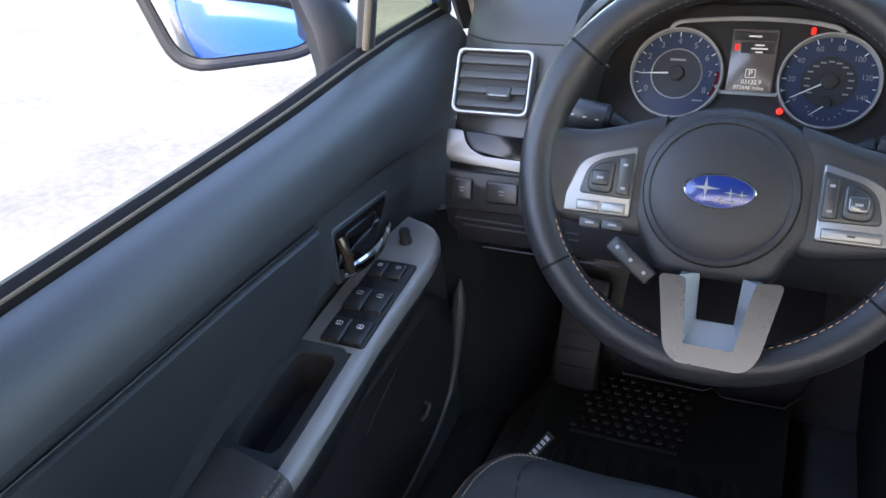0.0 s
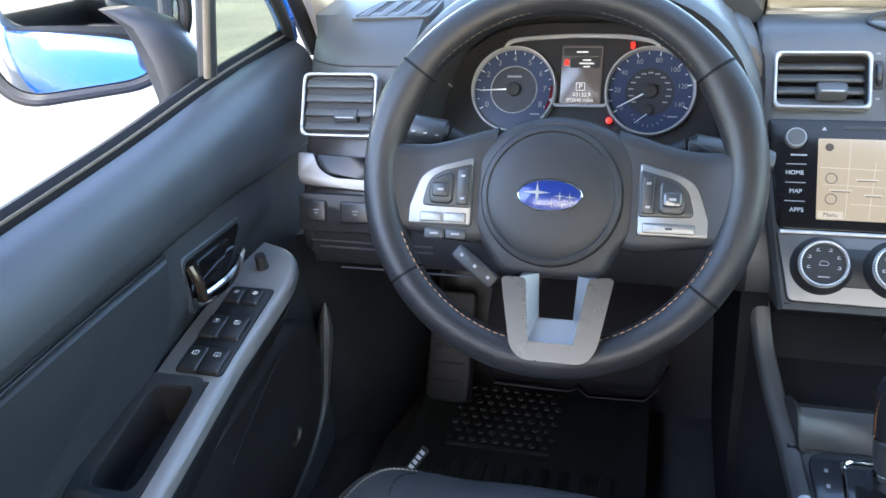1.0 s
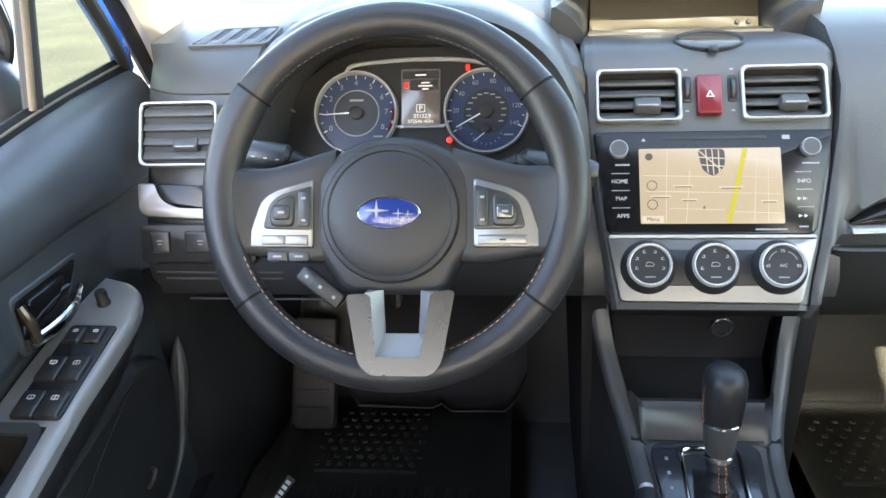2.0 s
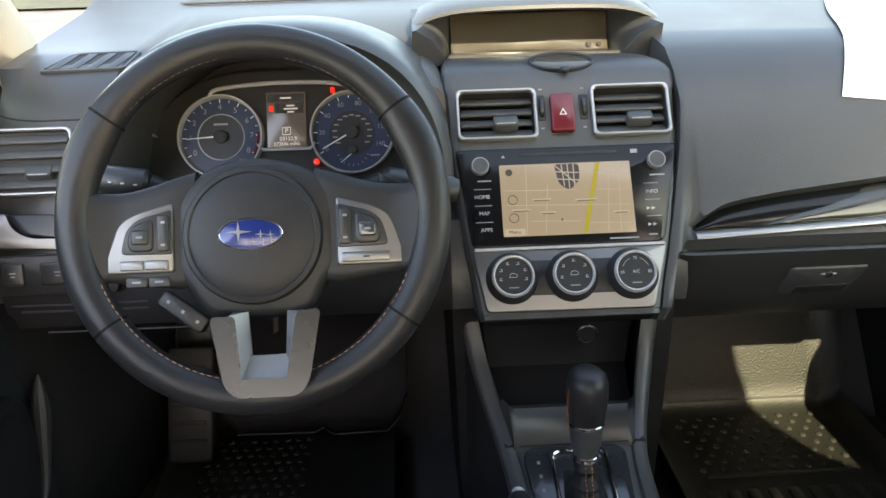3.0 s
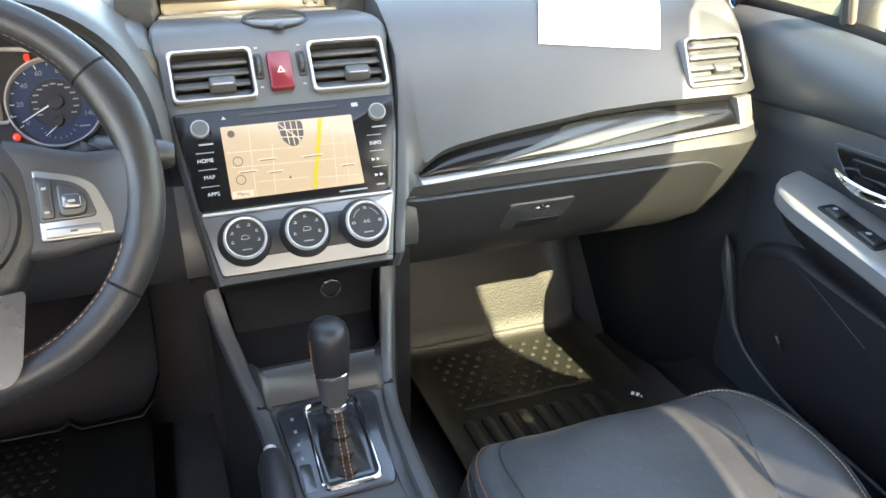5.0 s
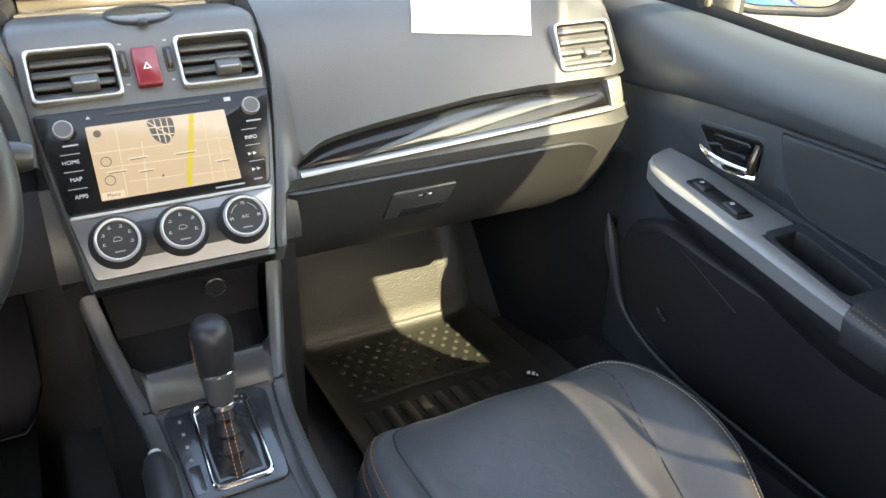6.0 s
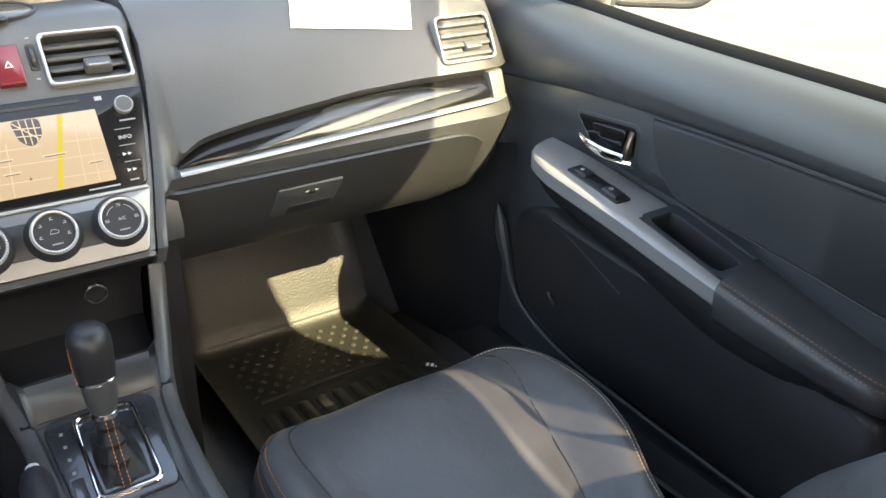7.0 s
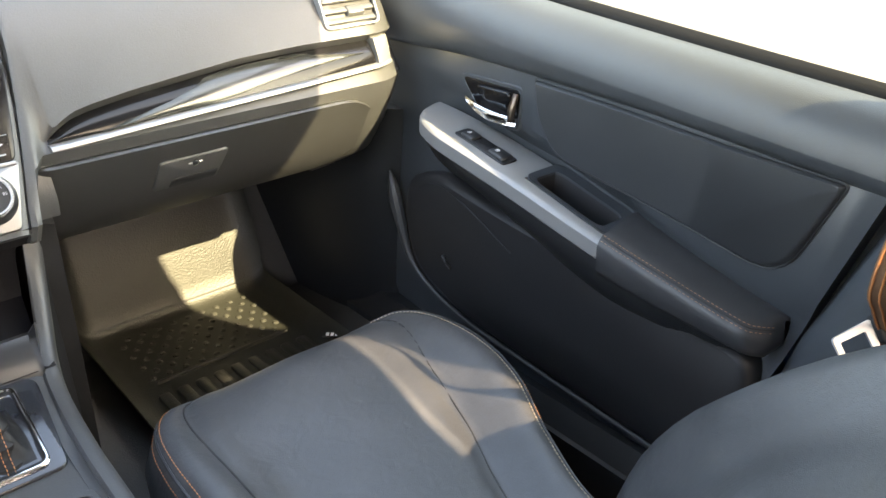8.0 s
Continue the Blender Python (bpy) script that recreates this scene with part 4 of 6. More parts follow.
def build_vent(name, m, w, h, corner, slats, group_parent, deep=True):
    """An air vent: satin frame, dark box, slats and a tab."""
    outline = rounded(rect(w, h), corner, 5)
    v = part(name, frame_ring(outline, shrink(outline, 0.0036), m, -0.012, 0.0045, 0.0012), M_SATIN, group_parent, "satin silver framed air vent")
    box = ((0.004, -0.001), (0.007, -0.045)) if deep else ((0.0038, 0.0), (0.0042, -0.0042))
    part("vent_box", add_rings(bmesh.new(), [[m @ Vector((p[0], p[1], z)) for p in shrink(outline, d)] for d, z in box], True, False, True), M_DARK, v)
    pitch = (h - 0.009) / slats
    for k in range(slats):
        cy = -h / 2 + 0.0045 + pitch * (k + 0.5)
        ww = w - 0.010
        sm = m @ Matrix.Translation((0, cy, -0.010 if deep else -0.0005)) @ pose(0, 0, 0, -40 if deep else -24, 0, 0)
        part("vent_slat", slab(rounded(rect(ww, pitch * (0.95 if deep else 0.62)), 0.002, 2), sm, -0.0016, 0.0016, 0.0012), M_DASH, v)
    tm = m @ Matrix.Translation((0.010, -h * 0.16, 0.000))
    part("vent_tab", slab(rounded(rect(0.030, 0.015), 0.003, 3), tm @ pose(0, 0, 0, -24, 0, 0), -0.008, 0.005, 0.002), M_DASH, v)
    part("tab_strip", slab(rounded(rect(0.023, 0.0016, 0, -0.0060), 0.0006, 2), tm @ pose(0, 0, 0, -24, 0, 0), 0.0030, 0.0056, 0.0003), M_SATIN, v)
    return v


build_vent("air_vent", LEFT @ Matrix.Translation((0.004, 0.0, 0.010)), 0.097, 0.078, 0.010, 4, dash, False)
RIGHT = facing((0.596, 0.460, 0.950), 25, 1)
build_vent("air_vent", RIGHT @ Matrix.Translation((0, 0, 0.0075)), 0.098, 0.070, 0.010, 4, dash, False)

# driver's outer silver trim, switch panel and lower seams
o = rounded([(-0.050, -0.058), (-0.047, -0.098), (0.060, -0.105), (0.060, -0.091), (-0.002, -0.089), (-0.022, -0.077), (-0.029, -0.058)], [0.004, 0.012, 0.003, 0.002, 0.012, 0.012, 0.003], 4)
part("silver_corner", slab(o, LEFT, -0.012, 0.005, 0.002), M_SILVER, dash, "silver corner trim below the vent")
o = rounded([(-0.028, -0.059), (-0.021, -0.0765), (-0.001, -0.0885), (0.060, -0.0905), (0.060, -0.062)], [0.002, 0.012, 0.012, 0.002, 0.002], 4)
part("gloss_corner", slab(o, LEFT, -0.012, 0.001, 0.001), M_PIANO, dash, "gloss black inlay")
SWP = facing((-0.60, 0.402, 0.835), 14)
panel = part("switch_panel", slab(rounded(rect(0.14, 0.045), 0.006, 4), SWP, -0.01, 0.004, 0.001), M_HARD, dash)
for cx, w in ((-0.045, 0.024), (0.005, 0.040), (0.048, 0.024)):
    key = part("dash_switch", slab(rounded(rect(w, 0.026, cx, 0.002), 0.003, 3), SWP, 0.002, 0.008, 0.002), M_SWITCH, panel)
    part("icon", slab(rect(0.007, 0.0014, cx, 0.004), SWP, 0.0078, 0.0083), M_GREYPRINT, key)
    part("icon", slab(rect(0.005, 0.0012, cx, 0.000), SWP, 0.0078, 0.0083), M_GREYPRINT, key)
for z, x0, x1 in ((0.800, -0.655, -0.50), (0.792, -0.645, -0.50), (0.765, -0.62, -0.45)):
    part("panel_seam", tube([(x0, 0.395, z), ((x0 + x1) / 2, 0.394, z), (x1, 0.394, z)], 0.0014, 6), M_DARK, dash)

# knee panel below the wheel
rows = [[(x, y - 0.005, z) for y, z in ((0.57, 0.894), (0.50, 0.882), (0.44, 0.871), (0.424, 0.852), (0.412, 0.830), (0.404, 0.805), (0.398, 0.790), (0.402, 0.770), (0.47, 0.750))] + [(x, 0.58, 0.84)] for x in (-0.556, -0.5, -0.4, -0.3, -0.2, -0.1465)]
part("knee_cover", loft(rows), M_KNEE, dash, "black lower knee cover")
rows = [[(x, y - 0.004, z) for y, z in ((0.418, 0.846), (0.412, 0.830), (0.404, 0.805), (0.398, 0.790), (0.402, 0.770), (0.47, 0.752))] + [(x, 0.47, 0.84)] for x in (-0.655, -0.6, -0.557)]
part("side_cover", loft(rows), M_KNEE, dash)

# defroster grilles on the top
for s in (-1, 1):
    gm = Matrix.Translation((s * 0.582, 0.578, 1.0472)) @ pose(0, 0, 0, 12, 0, 0) @ Matrix.Diagonal((-s, 1, 1, 1))
    o = rounded([(-0.056, -0.032), (0.048, -0.028), (0.054, 0.033), (-0.030, 0.030)], [0.008, 0.008, 0.006, 0.014], 4)
    g = part("defroster_grille", frame_ring(o, shrink(o, 0.004), gm, -0.008, 0.0026, 0.001), M_DASH, dash)
    part("grille_floor", slab(shrink(o, 0.004), gm, -0.006, 0.0008), M_DARK, g)
    for k in range(4):
        x = -0.036 + 0.0235 * k
        part("grille_fin", slab(rounded([(x - 0.010, -0.024), (x + 0.002, -0.024), (x + 0.014, 0.026), (x + 0.002, 0.026)], 0.002, 2), gm, 0.0, 0.0022, 0.0006), M_DASH, g)
part("pad_seam", tube([(x, dash_face(x, 0.994) - 0.0002, 0.994) for x in [-0.684 + 0.0115 * i for i in range(15)]], 0.0013, 6), M_DARK, dash)


# ---------------- instrument cluster ----------------
cluster = thing("instrument_cluster", (-0.345, 0.56, 0.90), "lit instrument cluster with two blue dials and a small screen", "instrument cluster")
o = rounded([(-0.185, -0.075), (0.185, -0.075), (0.180, 0.02), (0.10, 0.085), (-0.10, 0.085), (-0.180, 0.02)], [0.02, 0.02, 0.05, 0.05, 0.05, 0.05], 6)
part("cluster_face", slab(o, GAUGE, -0.02, -0.006, 0.002), M_DARK, cluster)
arc = curve([(-0.095, 0.051, 0.004), (-0.090, 0.0575, 0.004), (-0.075, 0.0615, 0.003), (-0.035, 0.065, 0.002), (0.0, 0.066, 0.002), (0.05, 0.0645, 0.002), (0.082, 0.059, 0.003), (0.092, 0.053, 0.004)], 28)
part("chrome_brow", tube([GAUGE @ p for p in arc], 0.0028, 8), M_BRIGHT, cluster)
for k, (a, b) in enumerate((((-0.030, -0.021), (0.030, -0.021)),)):
    part("chrome_chin", tube([GAUGE @ Vector(p) for p in ((-0.036, -0.012, 0.001), (-0.030, -0.019, 0.001), (0.030, -0.019, 0.001), (0.036, -0.012, 0.001))], 0.0022, 8), M_BRIGHT, cluster)


def build_dial(cx, labels, start, sweep, needle, small):
    m = GAUGE @ Matrix.Translation((cx, 0, 0))
    dial = part("dial", lathe([(0.0005, -0.004), (0.0495, -0.004), (0.0500, -0.008)], m, 64), M_DIAL, cluster, "blue backlit dial")
    part("dial_ring", lathe([(0.0500, -0.008), (0.0500, 0.001), (0.0514, 0.005), (0.0532, 0.005), (0.0545, -0.008)], m, 64, cap=False), M_BRIGHT, dial)
    part("dial_centre", lathe([(0.0005, -0.0034), (0.0285, -0.0034), (0.029, -0.004)], m, 48), M_DIALDARK, dial)
    if not small:
        part("inner_ring", lathe([(0.0283, -0.0034), (0.0288, -0.0022), (0.0296, -0.0022), (0.0300, -0.0036)], m, 48, cap=False), M_SATIN, dial)
    ticks = bmesh.new()
    n = (len(labels) - 1) * 2
    for i in range(n + 1):
        a = radians(start - sweep * i / n)
        big = i % 2 == 0
        tm = m @ pose(0, 0, 0, 0, 0, math.degrees(a)) @ Matrix.Translation((0.0465, 0, 0))
        slab(rect(0.005 if big else 0.003, 0.0010 if big else 0.0006), tm, -0.004, -0.0034, bm=ticks)
    part("ticks", ticks, M_WHITE, dial)
    for i, tx in enumerate(labels):
        a = radians(start - sweep * i / (len(labels) - 1))
        text_part("numeral", tx, 0.0100 if not small else 0.0082, m @ Matrix.Translation((0.0385 * math.cos(a), 0.0385 * math.sin(a), -0.0040)), M_GREYPRINT, dial)
    part("unit_word", slab(rect(0.012, 0.0018, 0.028, -0.030), m, -0.004, -0.0034), M_GREYPRINT, dial)
    if small:
        ticks = bmesh.new()
        for i in range(13):
            a = radians(215 - 250 * i / 12)
            slab(rect(0.006, 0.0016), m @ Matrix.Translation((0.0225 * math.cos(a), 0.0225 * math.sin(a), 0)), -0.0034, -0.0028, bm=ticks)
        part("inner_marks", ticks, M_GREYPRINT, dial)
        ticks = bmesh.new()
        for i in range(9):
            a = radians(200 + 140 * i / 8)
            slab(rect(0.003, 0.0008), m @ Matrix.Translation((0, -0.022, 0)) @ pose(0, 0, 0, 0, 0, math.degrees(a)) @ Matrix.Translation((0.020, 0, 0)), -0.0034, -0.0028, bm=ticks)
        part("fuel_marks", ticks, M_GREYPRINT, dial)
        part("fuel_needle", slab([(0, -0.0006), (0.020, -0.0003), (0.020, 0.0003), (0, 0.0006)], m @ Matrix.Translation((0, -0.026, 0)) @ pose(0, 0, 0, 0, 0, 218), -0.003, -0.002), M_WHITE, dial)
        part("fuel_hub", lathe([(0.006, -0.004), (0.006, 0.0), (0.004, 0.001)], m @ Matrix.Translation((0, -0.022, 0)), 20), M_DARK, dial)
    part("needle", slab([(-0.004, -0.0011), (0.043, -0.0004), (0.043, 0.0004), (-0.004, 0.0011)], m @ pose(0, 0, 0, 0, 0, needle), 0.0015, 0.0025), M_WHITE, dial)
    part("needle_hub", lathe([(0.0085, -0.004), (0.0085, 0.003), (0.006, 0.0045)], m, 28), M_DARK, dial)
    return dial


tach = build_dial(-0.083, "0 1 2 3 4 5 6 7 8".split(), 210, 238, 183, False)
red = bmesh.new()
for i in range(10):
    a = radians(4 - 32 * i / 9)
    slab(rect(0.004, 0.0032), GAUGE @ Matrix.Translation((-0.083, 0, 0)) @ pose(0, 0, 0, 0, 0, math.degrees(a)) @ Matrix.Translation((0.0475, 0, 0)), -0.004, -0.0030, bm=red)
part("red_zone", red, M_RED, tach)
part("unit_mark", slab(rect(0.018, 0.0025, 0, 0.0165), GAUGE @ Matrix.Translation((-0.083, 0, 0)), -0.0034, -0.003), M_GREYPRINT, tach)
build_dial(0.083, "0 20 40 60 80 100 120 140".split(), 212, 236, 209, True)
lcd = part("cluster_screen", slab(rounded(rect(0.050, 0.072, 0, 0.019), 0.002, 2), GAUGE, -0.006, -0.002, 0.0006), M_LCD, cluster, "small lit information screen")
part("screen_bar", slab(rect(0.046, 0.010, 0, 0.047), GAUGE, -0.002, -0.0017), M_DARK, lcd)
part("screen_bar", slab(rect(0.036, 0.013, 0.004, 0.034), GAUGE, -0.002, -0.0017), M_DARK, lcd)
part("warning_mark", slab(rect(0.005, 0.007, -0.0185, 0.034), GAUGE, -0.002, -0.0014), M_WARN, lcd)
for dx, y, w in ((0.006, 0.037, 0.010), (0.006, 0.033, 0.018), (0.006, 0.029, 0.008), (0, 0.047, 0.014)):
    part("text_bar", slab(rect(w, 0.0018, dx, y), GAUGE, -0.0017, -0.0014), M_LCDTEXT, lcd)
box_o = rounded(rect(0.011, 0.010, 0, 0.0045), 0.001, 2)
part("gear_box", frame_ring(box_o, shrink(box_o, 0.0007), GAUGE, -0.002, -0.0014, 0.0001), M_LCDTEXT, lcd)
text_part("gear_letter", "P", 0.009, GAUGE @ Matrix.Translation((0, 0.0045, -0.002)), M_LCDTEXT, lcd)
text_part("trip_digits", "03132.9", 0.0068, GAUGE @ Matrix.Translation((0.002, -0.0055, -0.002)), M_LCDTEXT, lcd)
text_part("odometer_digits", "072646 miles", 0.0062, GAUGE @ Matrix.Translation((0, -0.0122, -0.002)), M_LCDTEXT, lcd)
part("brake_lamp", lathe([(0.0036, -0.006), (0.0036, -0.002), (0.0025, -0.0015)], GAUGE @ Matrix.Translation((0.037, -0.037, 0.006)), 16), M_WARN, cluster, "red warning lamp")
part("belt_lamp", slab(rounded(rect(0.005, 0.007, 0.060, 0.055), 0.001, 2), GAUGE, -0.004, 0.001), M_WARN, cluster, "red belt warning lamp")
part("stem_button", lathe([(0.0016, -0.006), (0.0016, 0.006), (0.001, 0.007)], GAUGE @ Matrix.Translation((-0.165, 0.004, 0)), 12), M_GREYPRINT, cluster)


# ---------------- centre stack ----------------
stack = thing("centre_stack", (0.0, 0.45, 0.76), "black centre stack with two vents and a red hazard button", "centre stack")
def stack_rows():
    """The stack's skin from its foot up the face and over to the shelf: y, z, left, right, lean of the normal."""
    rows = [(0.449 + 0.568 * v, 0.93 + 0.823 * v, l, r, 34.6) for v, l, r in ((-0.182, -0.114, 0.088), (-0.14, -0.120, 0.098), (-0.10, -0.126, 0.108), (-0.03, -0.134, 0.122), (0.0345, -0.1405, 0.131), (0.065, -0.1405, 0.131), (0.0935, -0.142, 0.134), (0.101, -0.145, 0.137))]
    return rows + [(0.5125, 1.0195, -0.145, 0.137, 42), (0.520, 1.0275, -0.1445, 0.136, 52), (0.532, 1.0335, -0.144, 0.134, 66), (0.550, 1.0370, -0.143, 0.130, 80), (0.578, 1.0375, -0.142, 0.124, 92), (0.612, 1.0350, -0.140, 0.116, 95), (0.66, 1.0300, -0.138, 0.110, 96), (0.70, 1.026, -0.138, 0.110, 96)]


rings = []
for y, z, l, r, lean in stack_rows():
    n_ = Vector((0, -math.cos(radians(lean)), math.sin(radians(lean))))
    at = lambda x, d: Vector((x, y, z)) + n_ * d
    mid = [at(x_, -0.004) for x_ in (-0.129 + (l + 0.1405), -0.084, -0.039, -0.0155, 0.010, 0.034, 0.078, 0.122 + (r - 0.131))]
    deep = -0.10 if z > 0.80 else -0.016
    rings.append([at(l - 0.003, deep), at(l - 0.003, -0.012), at(l + 0.001, -0.0065), at(l + 0.008, -0.0042)] + mid + [at(r - 0.008, -0.0042), at(r - 0.001, -0.0065), at(r + 0.003, -0.012), at(r + 0.003, deep)])
bm = loft(rings)
inv = STACK.inverted()
holes = []
for f in bm.faces:
    c = inv @ f.calc_center_median()
    if 0.035 < c.y < 0.093 and abs(c.z) < 0.008 and (-0.131 < c.x < -0.037 or 0.032 < c.x < 0.124):
        holes.append(f)
bmesh.ops.delete(bm, geom=holes, context="FACES")
part("stack_body", bm, M_DASH, stack)
LIDM = Matrix.Translation((0.003, 0.546, 1.0325)) @ pose(0, 0, 0, 15, 0, 0)
lid_o = circle(0.041, 40, 0, 0, 0.026)
sens = part("sensor_lid", frame_ring(lid_o, shrink(lid_o, 0.004), LIDM, -0.006, 0.0035, 0.001), M_HARD, stack)
part("sensor_glass", slab(shrink(lid_o, 0.004), LIDM, -0.006, 0.0015, 0.0004), M_DISPLAY, sens)
part("sensor_eye", lathe([(0.006, 0), (0.006, 0.004), (0.004, 0.006)], LIDM @ Matrix.Translation((0, -0.0265, 0)), 16), M_HARD, sens)
build_vent("air_vent", STACK @ Matrix.Translation((-0.084, 0.064, 0.0)), 0.097, 0.064, 0.008, 4, stack)
build_vent("air_vent", STACK @ Matrix.Translation((0.078, 0.065, 0.0)), 0.095, 0.065, 0.008, 4, stack)
HZ = STACK @ Matrix.Translation((-0.005, 0.063, 0))
hazard = part("hazard_button", slab(rounded(rect(0.028, 0.047), 0.003, 4), HZ, -0.006, 0.006, 0.0018), M_RED, stack, "red hazard warning button")
tri_o = [(-0.0045, -0.004), (0.0045, -0.004), (0, 0.004)]
part("hazard_triangle", frame_ring(tri_o, shrink(tri_o, 0.0016), HZ @ Matrix.Translation((0, 0, 0.006)), -0.0004, 0.0003, 0.0001), M_WHITE, hazard)
for dx in (-0.029, 0.022):
    well = part("vent_wheel_slot", slab(rounded(rect(0.010, 0.032), 0.003, 3), STACK @ Matrix.Translation((dx, 0.072, 0)), -0.006, -0.0025, 0.0005), M_DARK, stack)
    part("vent_wheel", lathe([(0.013, -0.0025), (0.014, -0.0015), (0.014, 0.0015), (0.013, 0.0025)], STACK @ Matrix.Translation((dx, 0.072, -0.009)) @ pose(0, 0, 0, 0, 90, 0), 28), M_SWITCH, well)
    for dy in (0.024, -0.026):
        part("icon", slab(rect(0.004, 0.002, dx, 0.072 + dy), STACK, -0.004, -0.0034), M_GREYPRINT, stack)

# ---------------- head unit ----------------
unit = thing("head_unit", (0.0, 0.44, 0.85), "gloss black touchscreen head unit showing a map", "head unit")
o = rounded([(-0.136, 0.021), (-0.122, -0.099), (0.102, -0.099), (0.128, 0.021)], [0.006, 0.01, 0.01, 0.006], 4)
part("unit_bezel", slab(o, STACK, -0.015, 0.0, 0.0015), M_PIANO, unit)
SC = STACK @ Matrix.Translation((-0.008, -0.0435, 0))
screen = part("touch_screen", slab(rounded(rect(0.155, 0.087), 0.0015, 2), SC, -0.004, 0.0006, 0.0002), M_SCREEN, unit, "lit screen with a beige road map")


def on_screen(name, pts, mat, lift=0.0001, parent_ob=None):
    return part(name, slab(pts, SC, 0.0003, 0.0007 + lift), mat, parent_ob or screen)


on_screen("map_block", rounded([(-0.013, 0.0425), (0.017, 0.0425), (0.0165, 0.022), (0.004, 0.0095), (-0.0085, 0.018)], 0.006, 4), M_MAPGREY)


def map_line(name, a, b, w, mat, lift):
    d = (Vector(b) - Vector(a)).normalized()
    n = Vector((-d.y, d.x)) * w
    on_screen(name, [tuple(Vector(a) - n), tuple(Vector(b) - n), tuple(Vector(b) + n), tuple(Vector(a) + n)], mat, lift)


for a, b in (((-0.012, 0.033), (0.016, 0.031)), ((-0.010, 0.024), (0.015, 0.022)), ((-0.004, 0.042), (-0.002, 0.015)), ((0.003, 0.042), (0.004, 0.012)), ((0.010, 0.042), (0.010, 0.015)), ((-0.011, 0.040), (0.012, 0.018))):
    map_line("map_street", a, b, 0.0006, M_MAPLINE, 0.0003)
for a, b in (((-0.075, 0.012), (0.012, 0.010)), ((-0.072, -0.006), (0.074, -0.010)), ((-0.050, -0.042), (-0.046, 0.042)), ((-0.028, -0.042), (-0.022, 0.018)), ((0.036, 0.030), (0.074, 0.028)), ((0.034, 0.010), (0.075, 0.008)), ((0.045, -0.042), (0.052, 0.042)), ((0.060, -0.042), (0.064, 0.042)), ((-0.045, -0.026), (0.014, -0.028)), ((0.024, -0.030), (0.074, -0.032))):
    map_line("map_lane", a, b, 0.0004, M_MAPLINE, 0.0002)
on_screen("map_road", [(0.0150, -0.0425), (0.0205, -0.0425), (0.0420, 0.0425), (0.0365, 0.0425)], M_YELLOW, 0.0002)
for x, y, w in ((-0.030, 0.000, 0.022), (0.022, -0.002, 0.026), (-0.024, -0.016, 0.018), (0.062, -0.018, 0.018), (-0.055, -0.012, 0.022)):
    on_screen("street_name_bar", rect(w, 0.0016, x, y), M_MAPLINE, 0.0004)
    on_screen("street_name_bar", rect(w * 0.8, 0.0008, x, y - 0.0014), M_MAPGREY, 0.0004)
on_screen("corner_icon", circle(0.0042, 20, -0.0665, 0.034), M_LCD, 0.0004)
for y in (0.0005, -0.0215):
    o = circle(0.0058, 24, -0.064, y)
    part("zoom_ring", frame_ring(o, shrink(o, 0.0008), SC, 0.0006, 0.0012, 0.0001), M_MAPGREY, screen)
on_screen("menu_tab", rect(0.024, 0.008, -0.064, -0.0385), M_MAPLINE, 0.0004)
text_part("menu_word", "Menu", 0.0062, SC @ Matrix.Translation((-0.064, -0.0385, 0.0008)), M_LCD, screen)
on_screen("position_mark", [(-0.0095, -0.0265), (-0.0065, -0.0265), (-0.008, -0.023)], M_LCD, 0.0004)
for x in (-0.108, 0.101):
    km = STACK @ Matrix.Translation((x, -0.001, 0))
    knob = part("unit_knob", lathe([(0.0105, 0), (0.0105, 0.006), (0.0100, 0.0072), (0.0092, 0.0072)], km, 32), M_SATIN, unit, "satin ringed knob")
    part("knob_face", lathe([(0.0001, 0.0074), (0.0088, 0.0076), (0.0092, 0.0068)], km, 32), M_DASH, knob)
for tx, x, y in (("HOME", -0.1075, -0.038), ("MAP", -0.106, -0.058), ("APPS", -0.1045, -0.078), ("INFO", 0.0925, -0.039)):
    text_part("key_word", tx, 0.0064, STACK @ Matrix.Translation((x, y, 0.0)), M_PRINT, unit)
for y in (-0.059, -0.0785):
    for k in (-1, 1):
        part("track_arrow", slab([(0.0895 + 0.003 * k - 0.0022, y - 0.002), (0.0895 + 0.003 * k + 0.0022, y), (0.0895 + 0.003 * k - 0.0022, y + 0.002)], STACK, 0.0, 0.0004), M_PRINT, unit)
for x0, w in ((-0.1065, 0.020), (0.0925, 0.018)):
    for y in (-0.0285, -0.0485, -0.0685):
        part("key_line", slab(rect(w, 0.0008, x0 - y * 0.0, y), STACK, 0.0, 0.0004), M_GREYPRINT, unit)
for x, y, w in ((-0.104, -0.0185, 0.016), (0.101, -0.0185, 0.018), (0.055, -0.0935, 0.034), (0.089, -0.0905, 0.010)):
    part("print_bar", slab(rect(w, 0.0018, x, y), STACK, 0.0, 0.0004), M_GREYPRINT, unit)
part("disc_slot", slab(rounded(rect(0.118, 0.0035, -0.003, 0.0125), 0.0012, 2), STACK, -0.001, 0.0006), M_DARK, unit)
part("eject_mark", slab([(-0.0825, 0.009), (-0.0775, 0.009), (-0.080, 0.013)], STACK, 0, 0.0004), M_GREYPRINT, unit)
part("card_mark", slab(rect(0.008, 0.005, 0.076, 0.012), STACK, 0, 0.0004), M_GREYPRINT, unit)

# ---------------- climate panel ----------------
climate = thing("climate_panel", (0.0, 0.37, 0.78), "silver climate control panel with three round knobs", "climate panel")
o = rounded([(-0.123, -0.1005), (-0.110, -0.174), (0.082, -0.176), (0.1035, -0.1005)], [0.004, 0.006, 0.006, 0.004], 4)
